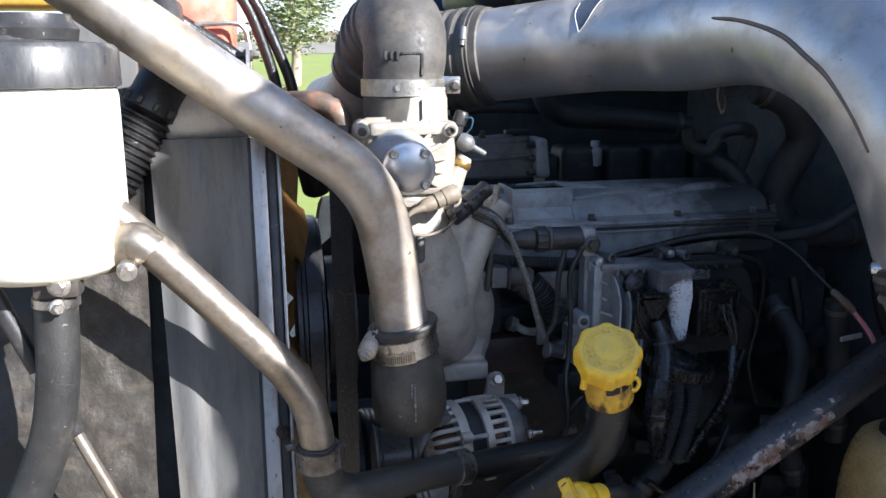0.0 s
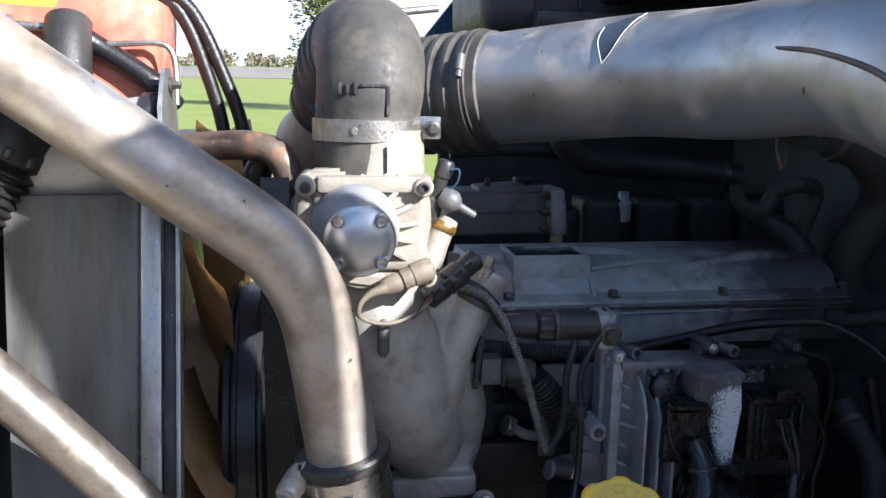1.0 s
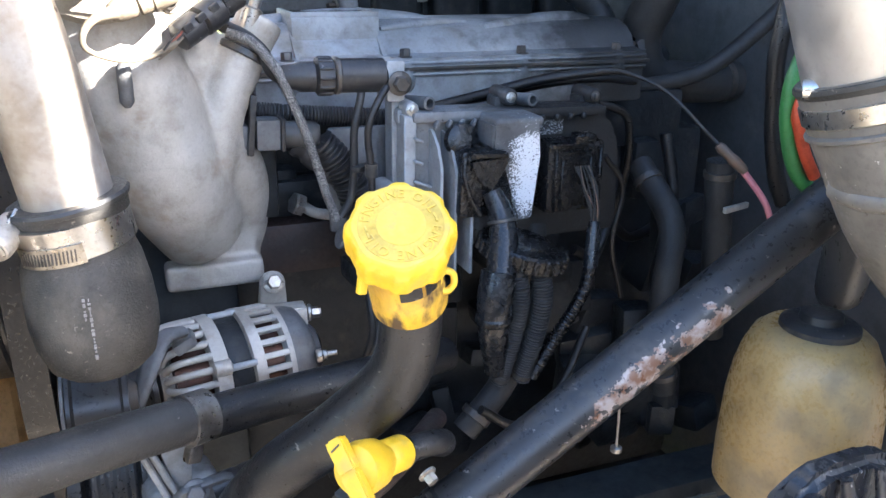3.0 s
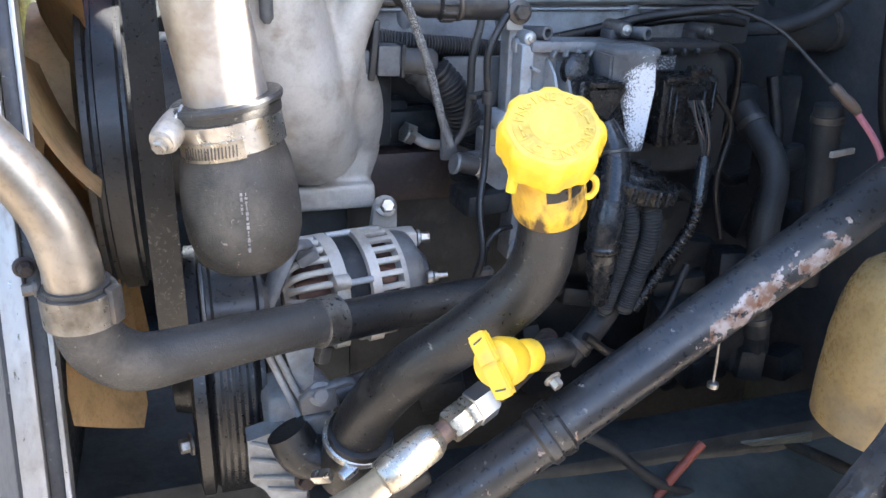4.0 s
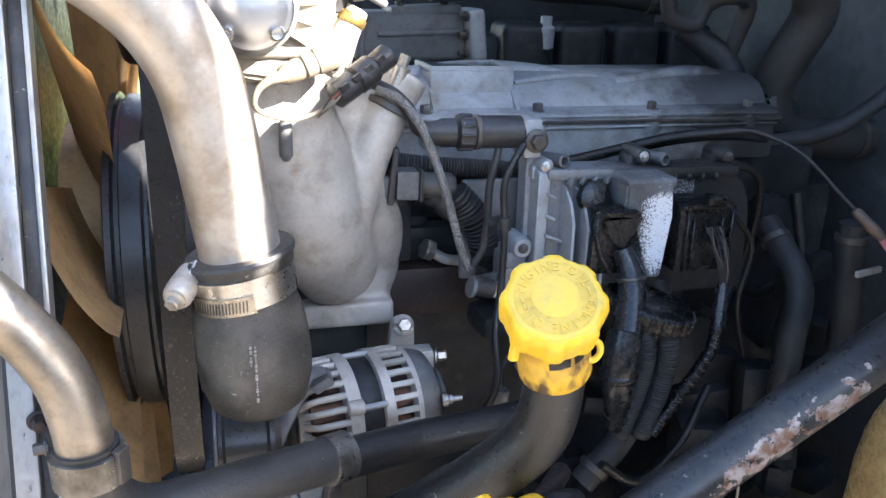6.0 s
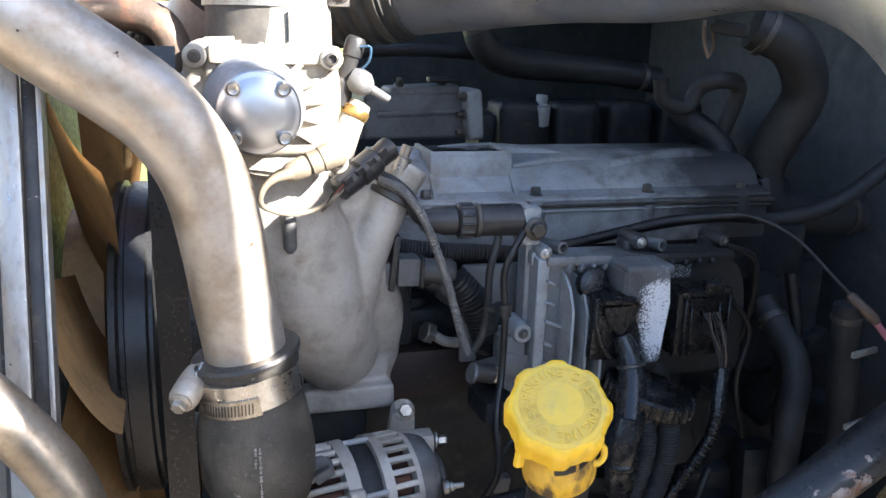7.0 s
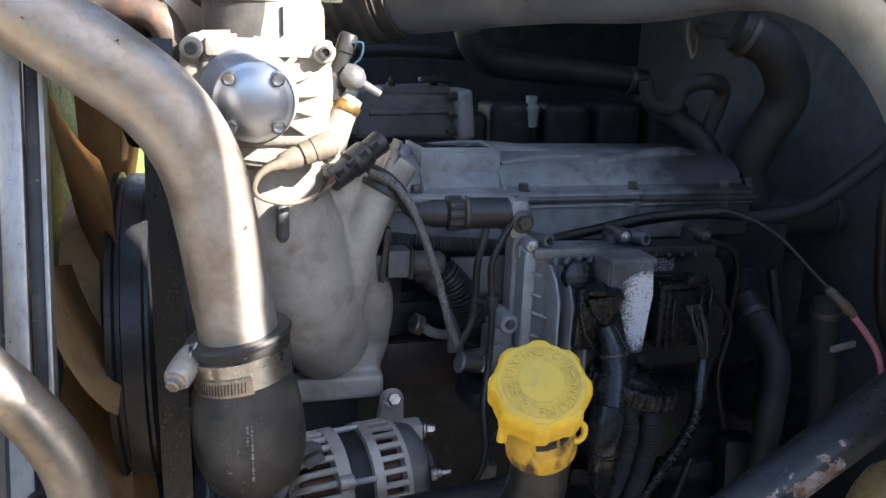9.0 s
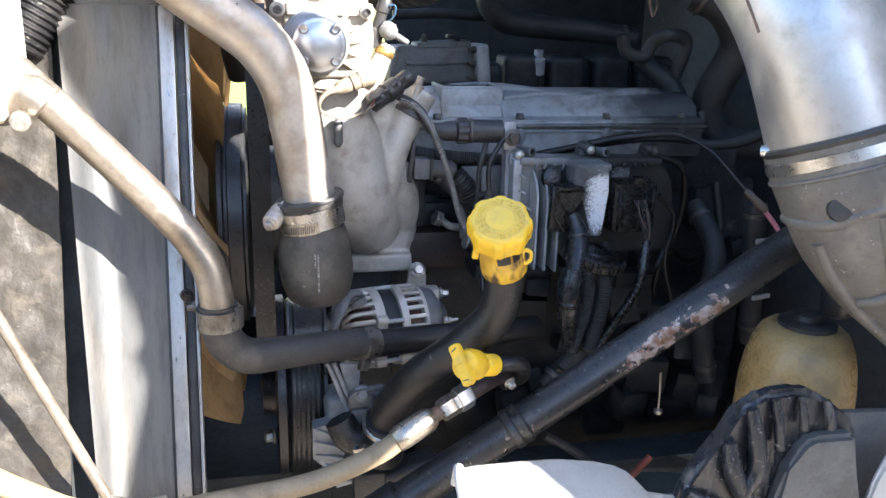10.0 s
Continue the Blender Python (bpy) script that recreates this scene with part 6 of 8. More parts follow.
sweep(bm, [(*(HC - HX * 0.030), 0.0985), (*HC, 0.0985), (*(HC + HX * 0.034), 0.096), (0.960, 0.875, 1.352, 0.089), (0.992, 0.877, 1.312, 0.086), (1.035, 0.880, 1.274, 0.086), (1.12, 0.885, 1.215, 0.087), (1.26, 0.89, 1.135, 0.09)], seg=48, steps=8)
part("hose", bm, M_DUCT_HOSE, duct)
part("bead", lathe(B(), HC - HX * 0.024, HX, [(0.093, -0.006), (0.1005, -0.004), (0.1015, 0.0), (0.099, 0.005)], 48), M_RUBBER_GREY, duct, "dark rubber lip")
part("lower_bead", lathe(B(), HC + HX * 0.017, HX, [(0.097, -0.004), (0.1008, -0.001), (0.1008, 0.002), (0.097, 0.004)], 48), M_DUCT_HOSE, duct)
dc = part("worm_clamp", band(B(), HC - HX * 0.002, HX, 0.0985, 0.017, 0.002, 48), M_CLAMP, duct)
part("screw_housing", sweep(B(), [(0.830, 0.925, 1.437, 0.0085), (0.848, 0.908, 1.440, 0.011), (0.862, 0.888, 1.443, 0.011), (0.868, 0.878, 1.444, 0.009)], seg=14, straight=True), M_CLAMP, dc)
for k in range(7):
    part("band_tooth", block(B(), (0.874 + 0.0055 * k, 0.868 - 0.0058 * k, 1.4465 + 0.001 * k), (0.0022, 0.005, 0.014), (0, -12, -46), 0), M_BOLT_DARK, dc)
hose_line = [Vector(q) for q in ((0.939, 0.881, 1.405), (0.960, 0.875, 1.352), (0.992, 0.877, 1.312), (1.035, 0.880, 1.274), (1.12, 0.885, 1.215), (1.26, 0.89, 1.135))]


def on_hose(s, turn, rise, r):
    """A point on the skin of the air hose: s along its line, turn in degrees round it."""
    k = min(int(s), 4)
    c = hose_line[k].lerp(hose_line[k + 1], s - k)
    d = (hose_line[k + 1] - hose_line[k]).normalized()
    t_ = Vector((-0.57, -0.82, 0))
    t_ = (t_ - d * t_.dot(d)).normalized()
    s_ = d.cross(t_)
    p = c + (t_ * math.cos(radians(turn)) + s_ * math.sin(radians(turn))) * (0.089 + rise)
    return (p.x, p.y, p.z, r)


for pts in ([on_hose(0.35, a, -0.003, 0.010) for a in (-80, -50, -20, 0)] + [on_hose(0.45, a, -0.001, 0.010) for a in (20, 50, 80)],
            [on_hose(s, -22 + 9 * s, -0.003, 0.011) for s in (0.5, 1.0, 1.6, 2.3, 3.0, 3.8, 4.5)],
            [on_hose(s, 34 + 5 * s, -0.003, 0.010) for s in (0.9, 1.5, 2.2, 3.0, 3.8, 4.5)],
            [on_hose(s, -62, -0.002, 0.006) for s in (0.3, 1.0, 2.0, 3.0, 4.0, 4.8)],
            [on_hose(2.2, a, -0.003, 0.009) for a in (-12, 5, 22, 38)]):
    part("moulded_ridge", sweep(B(), pts, seg=14), M_DUCT_HOSE, duct)
q = on_hose(0.1, 12, 0.002, 0)
bm = lathe(B(), q[:3], (-0.45, -0.88, 0.1), [(0.012, -0.006), (0.017, 0.0), (0.015, 0.005), (0.008, 0.006)], 20)
part("moulded_dimple", bm, M_RUBBER_GREY, duct)
strap = thing("hanging_strap", "small clip and strap hanging under the air pipe", "clip", (0.92, 1.48, 1.61))
bm = B()
sweep(bm, [(0.915, 1.49, 1.665, 0.003), (0.913, 1.485, 1.64, 0.003), (0.920, 1.48, 1.612, 0.003)], seg=8)
sweep(bm, [(0.925, 1.49, 1.66, 0.0025), (0.93, 1.485, 1.635, 0.0025), (0.922, 1.48, 1.615, 0.0025)], seg=8)
part("wires", bm, M_COPPER, strap)
bm = B()
block(bm, (0.945, 1.47, 1.655), (0.05, 0.04, 0.02), (0, 8, -30), 0.005)
part("clip", bm, M_CAST_DARK, strap)

# ---- control module on the block ----
ecm = thing("engine_control_module", "grey ribbed engine control module, oily black towards its end", "control module", (0.76, 1.35, 1.18))
bm = B()
prism(bm, [(0.612, 1.185), (0.925, 1.185), (0.923, 1.290), (0.916, 1.322), (0.902, 1.345), (0.880, 1.356), (0.612, 1.362)], (0, 1.377, 0), (1, 0, 0), (0, 0, 1), 0.050)
bmesh.ops.bevel(bm, geom=bm.edges[:], offset=0.006, segments=2, affect="EDGES")
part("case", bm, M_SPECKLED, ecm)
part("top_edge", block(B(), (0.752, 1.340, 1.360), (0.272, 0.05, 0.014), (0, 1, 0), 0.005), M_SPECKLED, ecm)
part("back_plate", block(B(), (0.570, 1.400, 1.270), (0.085, 0.012, 0.14), (0, 0, 0), 0.006), M_AGED_CAST, ecm, "dull grey mounting plate")
bm = B()
prism(bm, [(0.6045, 1.155), (0.618, 1.155), (0.622, 1.362), (0.6055, 1.366)], (0, 1.3775, 0), (1, 0, 0), (0, 0, 1), 0.058)
bmesh.ops.bevel(bm, geom=bm.edges[:], offset=0.002, segments=1, affect="EDGES")
part("side_plate", bm, M_CAST_COOL, ecm, "pale ribbed side plate")
for x, d, top_z in ((0.640, 0.050, 1.347), (0.656, 0.058, 1.344), (0.674, 0.066, 1.334)):
    bm = B()
    prism(bm, [(0, -0.01), (0, top_z - 1.180), (-d * 0.35, top_z - 1.182), (-d * 0.75, top_z - 1.198), (-d, top_z - 1.222), (-d, -0.01)], (x, 1.335, 1.180), (0, 1, 0), (0, 0, 1), 0.0035)
    part("fin", bm, M_CAST_COOL, ecm)
for k in range(6):
    reach = 0.024 if k == 3 else 0.012
    part("rib", block(B(), (0.616 + reach / 2, 1.316, 1.195 + 0.028 * k), (reach, 0.010, 0.0035), (0, 22, 0), 0.001, 1), M_CAST_COOL, ecm)
for x, y, z, r in ((0.617, 1.322, 1.371, 0.0115), (0.750, 1.322, 1.380, 0.0125), (0.879, 1.330, 1.374, 0.0125), (0.594, 1.330, 1.262, 0.017)):
    bm = B()
    lathe(bm, (x, y + 0.02, z), (0, -1, 0), [(r * 0.8, -0.03), (r * 0.86, 0.014), (r * 0.7, 0.018)], 20)
    block(bm, (x, y + 0.03, z - 0.010), (r * 2.6, 0.03, 0.020), bevel=0.006)
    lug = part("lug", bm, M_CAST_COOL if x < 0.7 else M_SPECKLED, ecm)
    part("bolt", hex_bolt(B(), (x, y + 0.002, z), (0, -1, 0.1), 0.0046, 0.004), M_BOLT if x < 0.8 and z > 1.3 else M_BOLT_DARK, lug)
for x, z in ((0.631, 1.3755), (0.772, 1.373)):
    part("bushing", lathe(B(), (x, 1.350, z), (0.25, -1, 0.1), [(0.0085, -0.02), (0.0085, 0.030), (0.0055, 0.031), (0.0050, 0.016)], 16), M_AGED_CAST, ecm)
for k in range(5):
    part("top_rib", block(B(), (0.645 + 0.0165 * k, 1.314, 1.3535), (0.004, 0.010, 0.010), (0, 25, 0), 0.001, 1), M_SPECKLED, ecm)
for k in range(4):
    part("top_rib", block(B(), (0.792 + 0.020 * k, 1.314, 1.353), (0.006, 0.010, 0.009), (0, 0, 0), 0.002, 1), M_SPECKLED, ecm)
bm = B()
prism(bm, [(-0.034, 0.0), (0.030, 0.0), (0.031, -0.045), (0.024, -0.125), (0.002, -0.125), (-0.014, -0.055), (-0.034, -0.032)], (0.734, 1.266, 1.360), (1, 0, 0), (0, 0, 1), -0.062)
bmesh.ops.bevel(bm, geom=bm.edges[:], offset=0.003, segments=2, affect="EDGES")
add_overspray(M_OVERSPRAY, 0.744, 0.032, 1.350, 1.236)
part("oversprayed_block", bm, M_OVERSPRAY, ecm, "block with speckled white overspray")
part("block_shoulder", block(B(), (0.736, 1.302, 1.3585), (0.066, 0.072, 0.013), bevel=0.006, segs=3), M_OVERSPRAY, ecm)
part("label", block(B(), (0.812, 1.3265, 1.338), (0.034, 0.001, 0.019), (0, 1, 0), 0), M_SPECK_LABEL, ecm, "worn speckled label")
left = part("plug", block(B(), (0.682, 1.288, 1.286), (0.046, 0.046, 0.084), (0, 2, 0), 0.006), M_PLUG, ecm, "oily black plug")
part("cap", lathe(B(), (0.673, 1.300, 1.335), (0, -1, 0.25), [(0.004, -0.012), (0.020, -0.010), (0.022, 0.000), (0.020, 0.006), (0.014, 0.009), (0.006, 0.0095)], 26), M_PLUG, left)
part("lip", block(B(), (0.692, 1.268, 1.326), (0.048, 0.030, 0.006), (8, 3, 0), 0.002), M_PLUG, left)
part("lever", prism(B(), [(-0.026, 0.0), (0.024, 0.002), (0.014, -0.018), (0.002, -0.036), (-0.010, -0.030), (-0.022, -0.014)], (0.694, 1.262, 1.318), (1, 0, 0), (0, 0, 1), 0.008), M_PLUG, left)
part("side_rib", sweep(B(), [(0.662, 1.262, 1.322, 0.0035), (0.660, 1.258, 1.300, 0.0035), (0.668, 1.256, 1.272, 0.0035), (0.682, 1.256, 1.250, 0.0035)], seg=8), M_PLUG, left)
right = part("plug", block(B(), (0.818, 1.288, 1.284), (0.082, 0.042, 0.092), (0, 0, 0), 0.007), M_PLUG, ecm, "oily black plug")
part("lip", block(B(), (0.800, 1.268, 1.330), (0.050, 0.028, 0.006), (8, 1, 0), 0.002), M_PLUG, right)
part("latch", block(B(), (0.822, 1.262, 1.336), (0.030, 0.018, 0.013), (12, 0, 0), 0.004), M_PLUG, right)
for x, h in ((0.787, 0.080), (0.796, 0.066), (0.836, 0.070), (0.850, 0.082)):
    part("ridge", block(B(), (x, 1.264, 1.284 - (0.092 - h) / 3), (0.0022, 0.006, h), bevel=0.001, segs=1), M_PLUG, right)
part("ridge", block(B(), (0.816, 1.264, 1.319), (0.042, 0.006, 0.0022), bevel=0.001, segs=1), M_PLUG, right)
boot = thing("wiring_boot", "black rubber wiring boot below the module", "boot", (0.69, 1.21, 1.1))
part("cone", sweep(B(), [(0.698, 1.262, 1.278, 0.012), (0.706, 1.252, 1.254, 0.015), (0.706, 1.240, 1.232, 0.0175), (0.700, 1.226, 1.205, 0.019), (0.692, 1.212, 1.184, 0.018)], seg=18), M_BOOT, boot)
part("sleeve", sweep(B(), [(0.688, 1.212, 1.192, 0.021), (0.682, 1.207, 1.160, 0.022), (0.682, 1.208, 1.128, 0.020), (0.686, 1.214, 1.098, 0.018), (0.694, 1.225, 1.05, 0.013)], seg=18), M_BOOT, boot)
part("ring", lathe(B(), (0.682, 1.208, 1.134), (0.05, 0.05, -1), [(0.021, -0.006), (0.0235, -0.003), (0.0235, 0.003), (0.021, 0.006)], 24), M_PLUG, boot)
part("tie", band(B(), (0.706, 1.246, 1.243), (0.05, -0.4, -1), 0.0168, 0.005, 0.0015, 20), M_BOLT_DARK, boot)
for k, (x, r) in enumerate(((0.715, 0.012), (0.745, 0.014))):
    bm = corrugated(B(), [(x, 1.215, 1.190, r), (x + 0.003, 1.21, 1.150, r), (x - 0.002, 1.215, 1.10, r), (x - 0.012, 1.23, 1.03, r)], seg=12)
    solid("hanging_loom", bm, M_RUBBER_OILY, "grimy ridged loom hanging below the module", "loom", "module looms")
bare = thing("bare_wire_bundle", "loose thin wires fanning out of a plug", "wires", (0.818, 1.235, 1.225))
wire_rng = random.Random(23)
for k in range(9):
    w = [wire_rng.uniform(-0.006, 0.006) for _ in range(4)]
    bm = sweep(B(), [(0.812 + 0.003 * k, 1.262, 1.300, 0.0009), (0.818 + 0.0025 * k + w[0], 1.250 + w[1] * 0.6, 1.276, 0.0009), (0.824 + 0.002 * k + w[2] * 0.7, 1.242 + w[3] * 0.6, 1.250, 0.0009), (0.830 + 0.0012 * k, 1.240, 1.228, 0.0012)], seg=6)
    part("wire", bm, M_COPPER if k in (3, 7) else M_RUBBER_OILY, bare)
bm = B()
sweep(bm, [(0.834, 1.240, 1.232, 0.007), (0.831, 1.236, 1.212, 0.0095), (0.824, 1.226, 1.176, 0.0095)], seg=14)
loom = thing("taped_loom", "grey taped wiring loom below the module", "loom", (0.8, 1.22, 1.1))
part("tape", bm, M_BOOT, loom)
part("conduit", corrugated(B(), [(0.825, 1.227, 1.182, 0.009), (0.814, 1.218, 1.152, 0.009), (0.798, 1.217, 1.122, 0.009), (0.780, 1.22, 1.092, 0.009), (0.750, 1.23, 1.03, 0.009)], seg=12), M_PLUG, loom)
rib = thing("ribbed_connector", "black round ribbed connector", "connector", (0.72, 1.20, 1.19))
rc, rd = Vector((0.735, 1.250, 1.190)), Vector((0.22, -0.10, 1.0)).normalized()
uu, vv, ww = axes(rd)
part("collar", lathe(B(), rc, rd, [(0.030, -0.004), (0.0545, 0.0), (0.0560, 0.003), (0.0560, 0.019), (0.053, 0.022), (0.030, 0.024)], 40), M_PLUG, rib)
part("core", lathe(B(), rc, rd, [(0.020, -0.030), (0.036, -0.026), (0.040, 0.0), (0.034, 0.028), (0.016, 0.034)], 28), M_PLUG, rib)
for k in range(22):
    a = 2 * math.pi * k / 22
    c = rc + (uu * math.cos(a) + vv * math.sin(a)) * 0.0558
    part("grip_rib", lathe(B(), c + rd * 0.001, rd, [(0.0015, 0), (0.0040, 0.002), (0.0040, 0.018), (0.0015, 0.020)], 8), M_PLUG, rib)

# sensor and small hoses in front of the head
sen = thing("fuel_rail_sensor", "black cylindrical sensor with knurled nut", "sensor", (0.55, 1.35, 1.40))
part("barrel", lathe(B(), (0.528, 1.352, 1.412), (1, 0, -0.02), [(0.014, 0), (0.0205, 0.002), (0.0205, 0.060), (0.017, 0.064)], 28), M_PLASTIC, sen)
part("knurled_nut", lathe(B(), (0.505, 1.352, 1.4125), (1, 0, -0.02), [(0.018, 0), (0.0215, 0.002), (0.0215, 0.020), (0.018, 0.022)], 40, lambda a: 1 + 0.03 * math.cos(14 * a)), M_PLASTIC, sen)
for k in range(12):
    a = 2 * math.pi * k / 12
    c = Vector((0.516, 1.352 + 0.0215 * math.cos(a), 1.4122 + 0.0215 * math.sin(a)))
    part("grip_rib", lathe(B(), c - Vector((0.009, 0, 0)), (1, 0, -0.02), [(0.0010, 0), (0.0022, 0.002), (0.0022, 0.016), (0.0010, 0.018)], 8), M_PLASTIC, sen)
part("collar", lathe(B(), (0.5285, 1.352, 1.412), (1, 0, -0.02), [(0.020, -0.002), (0.0222, 0.0), (0.0222, 0.004), (0.020, 0.006)], 28), M_BOLT_DARK, sen)
part("plug", lathe(B(), (0.462, 1.356, 1.412), (1, 0, -0.02), [(0.010, 0), (0.014, 0.004), (0.0155, 0.02), (0.018, 0.026), (0.018, 0.042)], 20), M_PLASTIC, sen)
bm = B()
block(bm, (0.600, 1.356, 1.405), (0.024, 0.045, 0.05), bevel=0.005)
block(bm, (0.606, 1.365, 1.31), (0.014, 0.03, 0.24), bevel=0.003)
part("bracket", bm, M_CAST_COOL, sen)
part("bolt", hex_bolt(B(), (0.603, 1.330, 1.403), (0, -1, 0), 0.010, 0.010), M_BOLT_DARK, sen)

